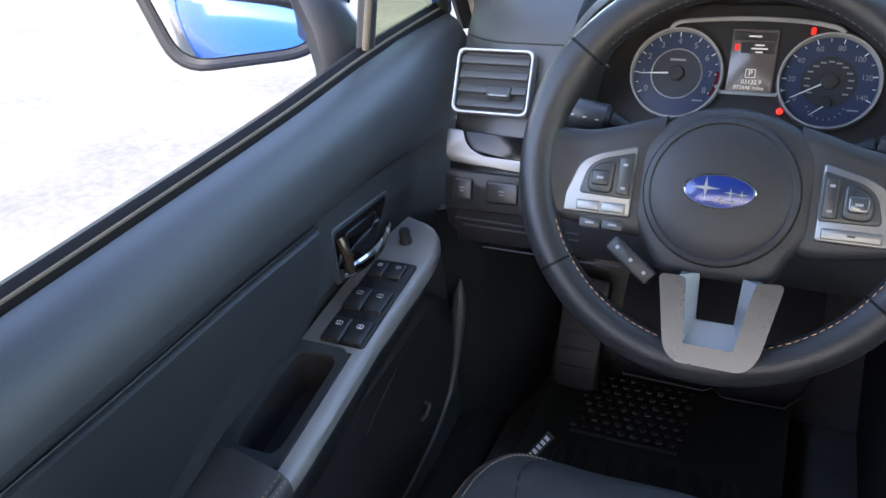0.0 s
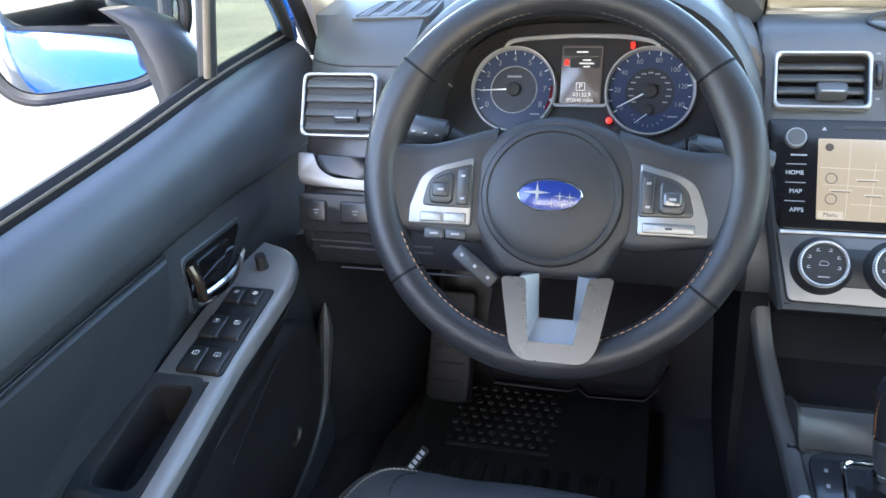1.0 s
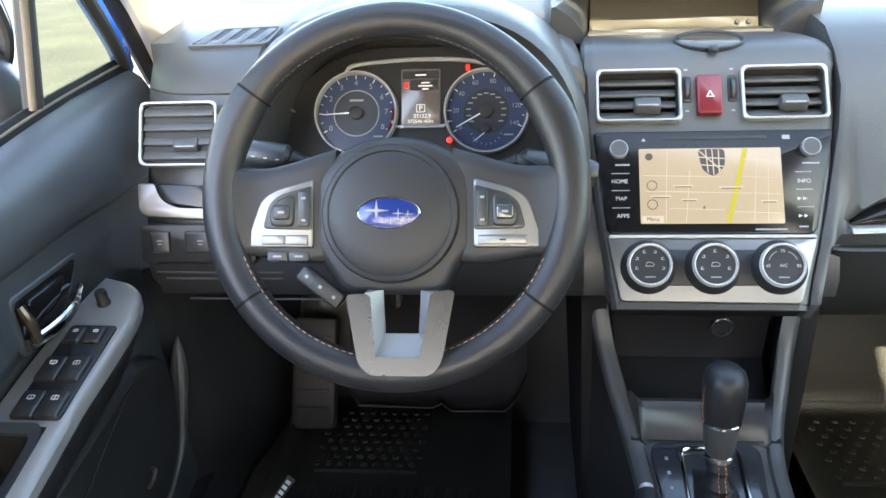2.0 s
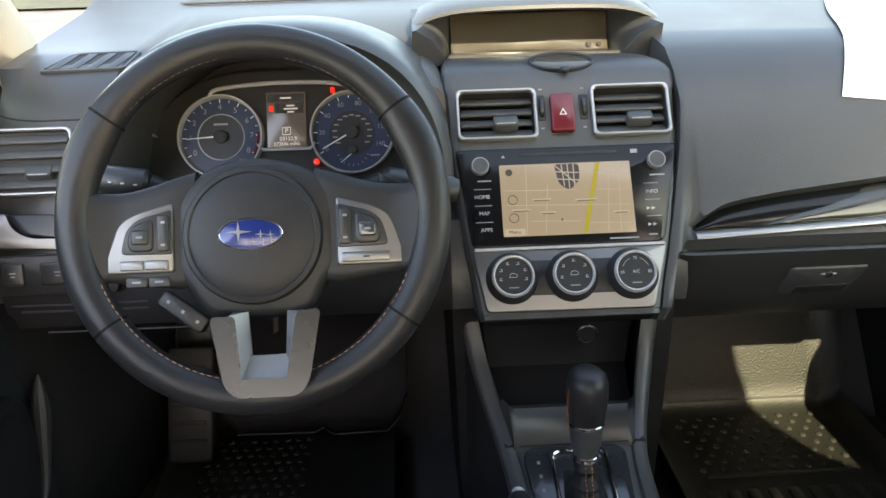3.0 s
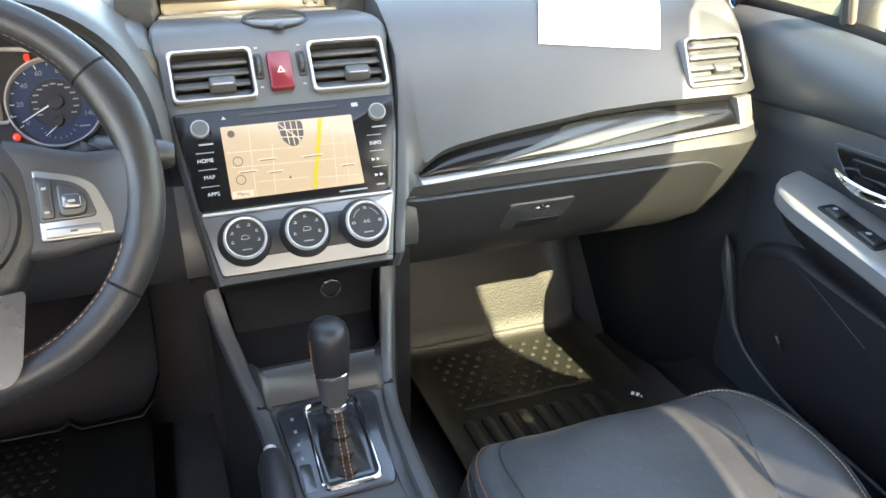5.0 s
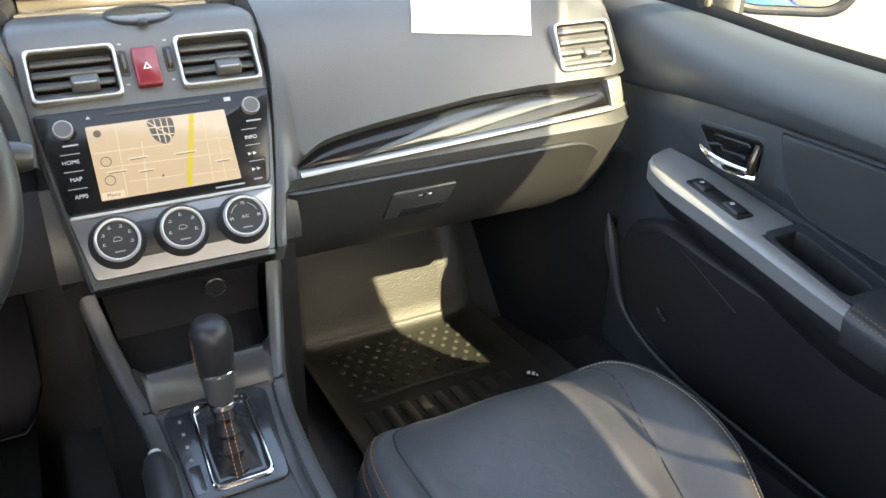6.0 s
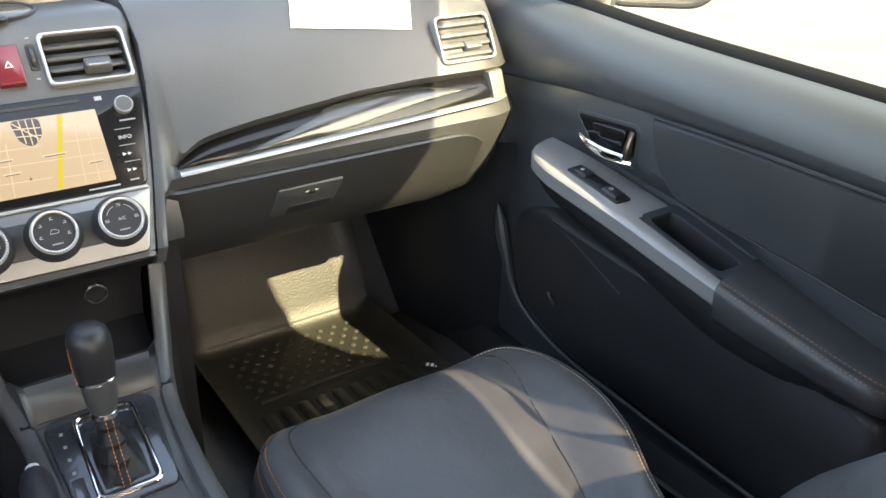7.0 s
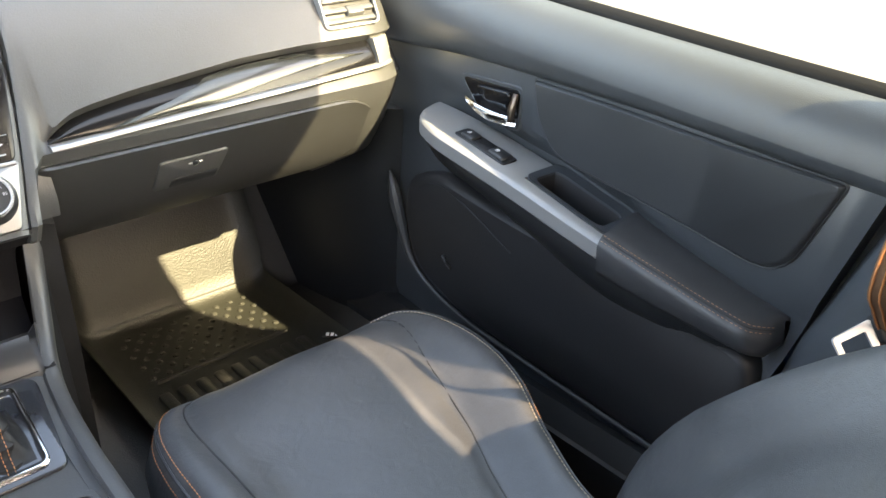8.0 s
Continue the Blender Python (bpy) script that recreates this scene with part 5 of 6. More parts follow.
part("climate_plate", slab(o, STACK, -0.015, 0.0015, 0.0015), M_SILVER, climate, "brushed silver plate")
part("climate_band", slab(rounded(rect(0.165, 0.040, -0.010, -0.1365), 0.010, 4), STACK, 0.0, 0.0028, 0.001), M_HARD, climate)
part("chrome_lip", tube([STACK @ Vector(p) for p in ((-0.120, -0.102, 0.0015), (-0.01, -0.102, 0.002), (0.100, -0.102, 0.0015))], 0.0024, 8), M_SATIN, climate)
for kx, marks in ((-0.0795, 6), (-0.0105, 5), (0.0595, 4)):
    km = STACK @ Matrix.Translation((kx, -0.136, 0))
    knob = part("climate_knob", lathe([(0.0300, 0.0), (0.0300, 0.003), (0.0288, 0.005), (0.0262, 0.0115), (0.0250, 0.0140), (0.0205, 0.0145)], km, 48), M_SWITCH, climate)
    part("knob_ring", lathe([(0.0243, 0.0120), (0.0240, 0.0175), (0.0232, 0.0197), (0.0224, 0.0203), (0.0216, 0.0200), (0.0206, 0.0165)], km, 48, cap=False), M_KNOBRING, knob, "ridged satin ring")
    part("knob_face", lathe([(0.0001, 0.0172), (0.0205, 0.0172), (0.0208, 0.0165)], km, 48), M_SWITCH, knob)
    FACE = km @ Matrix.Translation((0, 0, 0.0172))
    if marks == 4:
        for tx, a in (("65", 185), ("75", 90), ("85", -5)):
            text_part("number", tx, 0.0048, FACE @ Matrix.Translation((0.0158 * math.cos(radians(a)), 0.0148 * math.sin(radians(a)), 0.0003)), M_PRINT, knob)
        text_part("key_word", "A/C", 0.0050, FACE @ Matrix.Translation((0, -0.001, 0.0003)), M_PRINT, knob)
        for a0, a1 in ((112, 160), (68, 20)):
            part("scale_arc", tube([FACE @ Vector((0.0155 * math.cos(radians(a)), 0.0155 * math.sin(radians(a)), 0)) for a in [a0 + (a1 - a0) * k / 8 for k in range(9)]], 0.0003, 5), M_PRINT, knob)
    else:
        for i in range(marks):
            a = radians(200 - 220 * i / (marks - 1))
            mm = FACE @ Matrix.Translation((0.0150 * math.cos(a), 0.0140 * math.sin(a) + 0.001, 0))
            part("mark", slab(rect(0.0034, 0.0007, 0, -0.0011), mm, 0.0, 0.0004), M_PRINT, knob)
            part("mark", slab(rect(0.0007, 0.0022, 0.0012 if i % 2 else -0.0010, 0.0003), mm, 0.0, 0.0004), M_PRINT, knob)
            part("mark", slab(rect(0.0018, 0.0006, 0.0002, 0.0012), mm, 0.0, 0.0004), M_PRINT, knob)
        o_ = rounded([(-0.005, -0.002), (0.004, -0.002), (0.005, 0.001), (0.001, 0.003), (-0.003, 0.003)], 0.001, 3)
        part("mark", frame_ring(o_, shrink(o_, 0.0006), FACE, 0.0, 0.0004, 0.0001), M_PRINT, knob)
    part("mark", slab(rect(0.011, 0.0014, 0, -0.0135), FACE, 0.0, 0.0004), M_GREYPRINT, knob)
    knurl = bmesh.new()
    for i in range(48):
        slab(rect(0.0016, 0.0009), km @ pose(0, 0, 0, 0, 0, i * 7.5) @ Matrix.Translation((0.0228, 0, 0)), 0.0185, 0.0208, bm=knurl)
    tagged(part("knurling", knurl, M_SATIN, knob, "fine ridges round the ring"), kind="stuff")

# ---------------- upper display ----------------
disp = thing("upper_display", (-0.012, 0.70, 1.02), "hooded information display on the dashboard top", "display")
DM = facing((-0.0155, 0.690, 1.052), 22)
o = rounded(rect(0.221, 0.058), 0.003, 3)
part("display_pane", slab(o, DM, -0.01, 0.0, 0.001), M_DISPLAY, disp, "dull switched-off display glass")
for x in (0.083, 0.098):
    part("display_button", lathe([(0.0034, 0), (0.0034, 0.002), (0.0026, 0.003)], DM @ Matrix.Translation((x, -0.019, 0)), 14), M_DARK, disp)
# ledge below the display: sunlight is painted in as a warm pale tone
part("recess_floor", loft([[(-0.132, 0.630, 1.0325), (-0.128, 0.668, 1.0295), (-0.126, 0.700, 1.026), (-0.126, 0.700, 1.02), (-0.132, 0.630, 1.02)], [(0.100, 0.630, 1.0325), (0.097, 0.668, 1.0295), (0.095, 0.700, 1.026), (0.095, 0.700, 1.02), (0.100, 0.630, 1.02)]]), M_SUNLEDGE, disp, "dash recess floor with warm sunlight put into its colour")
for back, foot_, top_x in ((-0.127, -0.139, -0.176), (0.096, 0.103, 0.146)):
    s = -1 if back < 0 else 1
    rows = []
    for f in [i / 6 for i in range(7)]:
        xb, xt = foot_ + (back - foot_) * f, top_x + (back - top_x) * f
        y = 0.604 + 0.086 * f
        zt = 1.070 + 0.020 * f
        rows.append([(xb, y + 0.012, 1.022), (xb, y + 0.012, 1.036 - 0.01 * f), (xb + (xt - xb) * 0.4, y + 0.010, 1.036 + (zt - 1.036) * 0.55), (xt, y, zt), (top_x + s * 0.004, y + 0.006, zt - 0.002), (top_x + s * 0.006, y + 0.02, 1.040), (top_x + s * 0.012, y + 0.02, 1.022)])
    part("display_cheek", loft(rows), M_DASH, disp)
hood_rows = []
for u in [-1 + 0.1 * i for i in range(21)]:
    x = -0.014 + 0.165 * u
    d = 0.006 * u * u + 0.018 * abs(u) ** 6
    hood_rows.append([(x, 0.622 + 0.016 * u * u, 1.0885 - d), (x, 0.615 + 0.016 * u * u, 1.0915 - d), (x, 0.616 + 0.016 * u * u, 1.0960 - d), (x, 0.630 + 0.016 * u * u, 1.1010 - d), (x, 0.70, 1.108 - d), (x, 0.86, 1.085 - d), (x, 0.98, 1.070 - d), (x, 0.98, 1.05 - d), (x, 0.72, 1.092 - d)])
part("display_hood", loft(hood_rows), M_DASH, disp, "curved grey hood")


# ---------------- steering wheel ----------------
WHEEL = facing((-0.338, 0.258, 0.941), 25)
wheel = thing("steering_wheel", (-0.338, 0.30, 0.90), "black leather three-spoke steering wheel with silver accents", "steering wheel")


def rim_ring(a0, a1, grow, n):
    """A stretch of the rim: an oval section swept along the circle."""
    rings = []
    for i in range(n + 1):
        a = radians(a0 + (a1 - a0) * i / n)
        thumb = 1.0 + 0.16 * (math.exp(-((math.degrees(a) - 25) / 12) ** 2) + math.exp(-((math.degrees(a) - 155) / 12) ** 2))
        c = Vector((0.1675 * math.cos(a), 0.1675 * math.sin(a), 0))
        d = c.normalized()
        c = c + Vector((0, 0.003, 0))
        rings.append([WHEEL @ (c + d * (0.0174 + grow) * thumb * math.cos(t) + Vector((0, 0, (0.0158 + grow) * math.sin(t)))) for t in [2 * math.pi * k / 18 for k in range(18)]])
    return rings


rings = rim_ring(-90, 270, 0, 120)
bm = add_rings(bmesh.new(), rings)
bmesh.ops.remove_doubles(bm, verts=bm.verts, dist=1e-5)
rim = part("rim", bm, M_RIM, wheel, "worn black leather rim")
for a in (36, 144, 216, 324):
    r = rim_ring(a - 0.45, a + 0.45, 0.0005, 2)
    part("rim_seam", add_rings(bmesh.new(), r), M_SEAL, rim)
for a0, a1 in ((37, 78), (102, 143), (203, 258), (284, 337), (150, 168), (12, 30)):
    path = [WHEEL @ Vector((0.1525 * math.cos(radians(a)), 0.003 + 0.1525 * math.sin(radians(a)), 0.0078)) for a in [a0 + (a1 - a0) * i / 30 for i in range(31)]]
    part("rim_stitching", stitches(path, 0.0044, 0.0026, 0.0007 if a0 > 200 else 0.0005), M_RSTITCH if a0 > 200 else M_DULLSTITCH, rim)
# hub and spokes
o = rounded([(-0.076, 0.022), (-0.056, 0.044), (-0.030, 0.057), (0.000, 0.061), (0.030, 0.057), (0.062, 0.043), (0.076, 0.022), (0.076, -0.047), (0.060, -0.064), (0.050, -0.090), (-0.046, -0.090), (-0.064, -0.064), (-0.076, -0.047)], 0.012, 4)
part("hub", slab(o, WHEEL, -0.035, 0.000, 0.008), M_PAD, wheel)
bag = part("airbag_cover", lathe([(0.066, 0.002), (0.0655, 0.014), (0.0635, 0.0185), (0.0595, 0.0200), (0.058, 0.0188), (0.056, 0.0200), (0.040, 0.0232), (0.015, 0.0245), (0.0005, 0.0247)], WHEEL @ Matrix.Translation((-0.002, -0.0140, -0.012)), 64), M_PAD, wheel, "round padded airbag cover")
BADGE = WHEEL @ Matrix.Translation((-0.002, -0.0140, 0.0115))
o = circle(0.0292, 48, 0, 0, 0.0145)
badge = part("badge", slab(o, BADGE, -0.002, 0.003, 0.001), M_BADGE, bag, "blue oval badge with a chrome edge")
part("badge_edge", frame_ring(circle(0.0300, 48, 0, 0, 0.0152), circle(0.0280, 48, 0, 0, 0.0134), BADGE, -0.001, 0.0038, 0.0005), M_CHROME, badge)


def star(cx, cy, r):
    pts = []
    for k in range(8):
        a = math.pi / 4 * k
        q = r if k % 2 == 0 else r * 0.20
        q *= 1.25 if k in (0, 4) else 1.0
        pts.append((cx + q * math.cos(a), cy + q * math.sin(a)))
    return pts


for cx, cy, r in ((-0.011, 0.0022, 0.0098), (0.0095, -0.0005, 0.0046), (0.0185, -0.0012, 0.0042), (0.0025, -0.0072, 0.0040), (0.0120, -0.0078, 0.0040), (0.0195, -0.0060, 0.0032)):
    part("badge_star", slab(star(cx, cy, r), BADGE, 0.002, 0.0038), M_SATIN, badge)
SPK = WHEEL @ Matrix.Translation((0, 0, -0.006))
for s in (-1, 1):
    q = lambda pts: [(s * x, y) for x, y in pts]
    arm_rows = []
    for i in range(13):
        u = 0.056 + 0.106 * i / 12
        top, low, lift = spline(u, [(0.056, 0.050, -0.058, -0.010), (0.075, 0.0445, -0.061, -0.007), (0.10, 0.0365, -0.0590, -0.006), (0.125, 0.0315, -0.055, -0.0055), (0.145, 0.031, -0.053, -0.001), (0.162, 0.037, -0.058, 0.006)])
        arm_rows.append([WHEEL @ Vector((s * u, y, z + lift)) for y, z in ((low, -0.016), (low, 0.000), (low + 0.003, 0.0045), (low + 0.010, 0.006), (-0.01, 0.0062), (top - 0.014, 0.0075), (top - 0.006, 0.0065), (top - 0.0015, 0.0025), (top, -0.004), (top - 0.003, -0.016))])
    spoke = part("side_spoke", loft(arm_rows), M_PAD, wheel, sharp=60)
    o = rounded(q([(0.076, 0.019), (0.112, 0.010), (0.127, 0.001), (0.143, -0.046), (0.076, -0.046)]), [0.003, 0.02, 0.014, 0.004, 0.003], 4)
    face = part("spoke_trim", slab(o, SPK, 0.0, 0.0085, 0.002), M_SILVER, wheel, "silver spoke trim with buttons")
    o = rounded(q([(0.077, 0.013), (0.108, 0.005), (0.119, -0.004), (0.125, -0.028), (0.077, -0.029)]), [0.003, 0.012, 0.008, 0.006, 0.003], 4)
    part("button_field", slab(o, SPK, 0.004, 0.0095, 0.001), M_SWITCH, face)
    o = rounded(q([(0.094, 0.005), (0.112, -0.001), (0.118, -0.012), (0.116, -0.026), (0.094, -0.026)]), 0.006, 4)
    part("rocker", slab(o, SPK, 0.008, 0.0125, 0.002), M_SWITCH, face)
    o = rounded(rect(0.016, 0.014, s * 0.1055, -0.0125), 0.003, 3)
    key = part("rocker_key", slab(o, SPK, 0.011, 0.0145, 0.0015), M_GLOSS if s > 0 else M_SWITCH, face)
    part("icon", slab(rect(0.006, 0.0022, s * 0.1055, -0.0125), SPK, 0.0144, 0.0148), M_GREYPRINT, key)
    part("button", slab(rounded(rect(0.011, 0.034, s * 0.0845, -0.009), 0.002, 3), SPK, 0.008, 0.0120, 0.001), M_SWITCH, face)
    for y in (0.001, -0.020):
        part("icon", slab(rect(0.004, 0.0022, s * 0.0845, y), SPK, 0.0120, 0.0123), M_GREYPRINT, face)
    if s < 0:
        for x in (-0.1145, -0.0915):
            part("button", slab(rounded(rect(0.0215, 0.009, x, -0.0385), 0.001, 2), SPK, 0.006, 0.0105, 0.001), M_SILVER, face)
        for x in (-0.1115, -0.0905):
            part("phone_button", slab(rounded(rect(0.0200, 0.010, x, -0.054), 0.002, 2), SPK, -0.004, 0.006, 0.001), M_SWITCH, spoke)
            part("icon", slab(rect(0.008, 0.0018, x, -0.054), SPK, 0.006, 0.0064), M_GREYPRINT, spoke)
    else:
        part("button", slab(rounded(rect(0.045, 0.009, 0.1035, -0.0385), 0.001, 2), SPK, 0.006, 0.0105, 0.001), M_SILVER, face)
        part("icon", slab(rect(0.006, 0.0018, 0.1035, -0.0385), SPK, 0.0105, 0.0108), M_DARK, face)
# shift paddles behind the upper spokes
for nm, pts, plus in (("minus_paddle", [(-0.106, 0.024), (-0.080, 0.045), (-0.079, 0.031), (-0.094, 0.022)], False), ("plus_paddle", [(0.116, 0.046), (0.142, 0.033), (0.140, 0.022), (0.118, 0.024)], True)):
    PD = WHEEL @ Matrix.Translation((0, 0, -0.030))
    paddle = part(nm, slab(rounded(pts, 0.002, 3), PD, -0.003, 0.002, 0.001), M_HARD, wheel, "black shift paddle")
    cx, cy = (0.127, 0.031) if plus else (-0.088, 0.031)
    part("mark", slab(rect(0.0052, 0.0009, cx, cy), PD, 0.0018, 0.0023), M_PRINT, paddle)
    if plus:
        part("mark", slab(rect(0.0009, 0.0052, cx, cy), PD, 0.0018, 0.0023), M_PRINT, paddle)
# paddle pad at the lower left of the hub
PADM = WHEEL @ Matrix.Translation((-0.070, -0.083, -0.006)) @ pose(0, 0, 0, 0, 0, -37)
pad = part("pad_keys", slab(rounded(rect(0.050, 0.016), 0.004, 4), PADM, -0.006, 0.004, 0.0015), M_HARD, wheel, "grey three-key switch pad")
for x in (-0.0165, 0.0, 0.0165):
    part("icon", slab(rect(0.003, 0.003, x, 0), PADM, 0.004, 0.0044), M_GREYPRINT, pad)
for x in (-0.0083, 0.0083):
    part("key_gap", slab(rect(0.0007, 0.015, x, 0), PADM, 0.0036, 0.0043), M_DARK, pad)
# lower spoke: a silver fork round a recess
FORK = WHEEL @ Matrix.Translation((0.0080, -0.0025, 0.0050))
o = rounded([(-0.045, -0.0900), (-0.0285, -0.0895), (-0.0238, -0.1470), (0.0225, -0.1470), (0.0330, -0.0870), (0.0490, -0.0855), (0.0380, -0.146), (0.0295, -0.1580), (-0.0255, -0.1580), (-0.0345, -0.149)],
            [0.001, 0.002, 0.005, 0.005, 0.002, 0.001, 0.012, 0.010, 0.010, 0.012], 5)
fork = bmesh.new()
n_ = len(o)
rows_ = []
for d, z in ((0.0, -0.004), (0.0, 0.0075), (0.0010, 0.0106), (0.0020, 0.0128), (0.0031, 0.0140)):
    ring = []
    for k in range(n_):
        a, b, c = Vector(o[k - 1]), Vector(o[k]), Vector(o[(k + 1) % n_])
        t_ = (c - a).normalized()
        ring.append(FORK @ Vector((b.x - t_.y * d, b.y + t_.x * d, z)))
    rows_.append(ring)
add_rings(fork, rows_, True, True, False)
lid_face = fork.faces.new([v for v in fork.verts][-n_:])
bmesh.ops.triangulate(fork, faces=[lid_face])
part("lower_spoke", fork, M_FORK, wheel, "silver lower spoke fork")
# recess cheeks and bridge, coloured brighter for the light they reflect
for s, xf, xb in ((-1, (-0.0318, -0.0258), (-0.017, -0.014)), (1, (0.0348, 0.0258), (0.019, 0.016))):
    cheek = [[FORK @ Vector((xf[0] + (xf[1] - xf[0]) * f, -0.086 - 0.064 * f, 0.0110)), FORK @ Vector((xb[0] + (xb[1] - xb[0]) * f, -0.083 - 0.058 * f, -0.006)),
              FORK @ Vector((xb[0] + (xb[1] - xb[0]) * f, -0.083 - 0.058 * f, -0.010)), FORK @ Vector((xf[0] + (xf[1] - xf[0]) * f, -0.083 - 0.068 * f, -0.010))] for f in (0, 0.33, 0.66, 1)]
    part("spoke_cheek", loft(cheek), M_RECESS, wheel)
bridge = [[FORK @ Vector((x, y, z)) for x in (-0.0275, -0.008, 0.009, 0.0285)] + [FORK @ Vector((x, y, z - 0.006)) for x in (0.0285, 0.009, -0.008, -0.0275)] for y, z in ((-0.124, -0.005), (-0.138, 0.002), (-0.1515, 0.0105))]
part("spoke_bridge", loft(bridge), M_RECESS, wheel)

# ---------------- column, stalks ----------------
column = thing("steering_column", (-0.338, 0.42, 0.80), "black steering column shroud", "steering column")
part("column_shroud", loft([[(-0.338 + w * math.cos(a), y, z + h * math.sin(a)) for a in [2 * math.pi * k / 20 for k in range(20)]] for y, z, w, h in
                            ((0.285, 0.925, 0.050, 0.045), (0.33, 0.915, 0.070, 0.058), (0.42, 0.885, 0.080, 0.062), (0.55, 0.84, 0.085, 0.062))]), M_HARD, column)
for s, nm, lb in ((-1, "light_stalk", "black light switch stalk with white marks"), (1, "wiper_stalk", "black wiper stalk with white marks")):
    st = thing(nm, (-0.338 + s * 0.07, 0.36, 0.92), lb, "stalk")
    p0, p1, p2 = Vector((-0.338 + s * 0.060, 0.350, 0.925)), Vector((-0.338 + s * (0.122 if s < 0 else 0.118), 0.350, 0.953 if s < 0 else 0.947)), Vector((-0.338 + s * (0.172 if s < 0 else 0.197), 0.350, 0.961 if s < 0 else 0.933))
    part("stalk_arm", tube([p0, p0.lerp(p1, 0.5), p1], [0.008, 0.009, 0.0105], 12), M_HARD, st)
    end = part("stalk_knob", tube([p1, p1.lerp(p2, 0.08), p1.lerp(p2, 0.9), p2], [0.0105, 0.0155, 0.0150, 0.012], 16), M_SWITCH, st)
    for k in range(3):
        q = p1.lerp(p2, 0.2 + 0.25 * k) + Vector((0, -0.0150, 0.003))
        part("mark", slab(rect(0.0036, 0.0014), facing(q, 10), -0.001, 0.0006), M_PRINT, end)

# ---------------- centre console ----------------
console = thing("centre_console", (-0.005, 0.1, 0.32), "black centre console with grey side rails", "centre console")
RAIL = [(-0.25, 0.0655, 0.586), (0.10, 0.0665, 0.591), (0.20, 0.0675, 0.594), (0.30, 0.0725, 0.604), (0.35, 0.0805, 0.624), (0.385, 0.0915, 0.652), (0.42, 0.1035, 0.691), (0.437, 0.1115, 0.736), (0.445, 0.113, 0.775), (0.47, 0.114, 0.79)]
body = [[(-0.007 + x * w, y, z) for x, z in ((-1.12, 0.33), (-1.05, h - 0.03), (-0.9, h), (0.9, h), (1.05, h - 0.03), (1.12, 0.33))] for y, h, w in
        ((0.60, 0.600, 0.092), (0.40, 0.600, 0.082), (0.335, 0.592, 0.070), (0.19, 0.584, 0.062), (0.10, 0.584, 0.061), (-0.25, 0.582, 0.060), (-0.9, 0.58, 0.060))]
part("console_body", loft(body), M_DASH, console)
wall = [[(x, y, z) for x in (-0.112 + 0.02 * f, -0.05, 0.0, 0.05, 0.096 - 0.02 * f)] for y, z, f in ((0.352, 0.783, 0), (0.395, 0.768, 0), (0.448, 0.738, 0.2), (0.464, 0.700, 0.4), (0.455, 0.655, 0.7), (0.41, 0.640, 1), (0.33, 0.618, 1))]
part("bin_back", loft([r + [(p[0], p[1] + 0.03, p[2] - 0.03) for p in reversed(r)] for r in wall]), M_KNEE, console)
tr = [[(-0.009 + x * w, y, z + dz) for x, dz in ((-1.06, 0.010), (-0.94, 0.0), (0.94, 0.0), (1.06, 0.010), (1.06, -0.04), (-1.06, -0.04))] for y, z, w in ((0.378, 0.640, 0.080), (0.368, 0.651, 0.077), (0.358, 0.653, 0.074), (0.346, 0.645, 0.071), (0.328, 0.612, 0.068))]
part("tray", loft(tr), M_LID, console)
SOCK = facing((0.031, 0.462, 0.6954), -8)
sock = part("power_socket", lathe([(0.0145, -0.006), (0.0145, 0.003), (0.0130, 0.004), (0.0115, 0.002)], SOCK, 32, cap=False), M_GLOSS, console)
part("socket_lid", lathe([(0.0001, 0.002), (0.0112, 0.002), (0.0115, 0)], SOCK, 28), M_SWITCH, sock)
for s in (-1, 1):
    pts = curve([(-0.009 + s * r, y, z) for y, r, z in reversed(RAIL[:-1])], 34)
    rings = []
    for p in pts:
        rings.append([p + Vector((s * a, 0, b)) for a, b in ((-0.008, -0.016), (-0.0078, 0.0), (-0.005, 0.0035), (0.001, 0.0042), (0.007, 0.003), (0.011, -0.001), (0.0125, -0.010), (0.012, -0.014), (-0.006, -0.030))])
    part("side_rail", loft(rings), M_DASH, console, "smooth grey console rail")
    skirt = [[p + Vector((s * a, 0, b)) for a, b in ((-0.004, -0.010), (0.0115, -0.011), (0.010, -0.10), (0.010, 0.33 - p.z), (-0.01, 0.33 - p.z))] for p in pts]
    part("console_side", loft(skirt), M_FOOTSHADE, console)
    knee = [[(-0.005 + s * x, y, z) for x, z in ((0.095, 0.33), (0.105, 0.60), (0.110, t), (0.140, t - 0.01), (0.135, 0.55), (0.128, 0.33))] for y, t in ((0.435, 0.755), (0.50, 0.82), (0.62, 0.86), (0.95, 0.86))]
    part("knee_panel", loft(knee), M_FOOTSHADE, console)
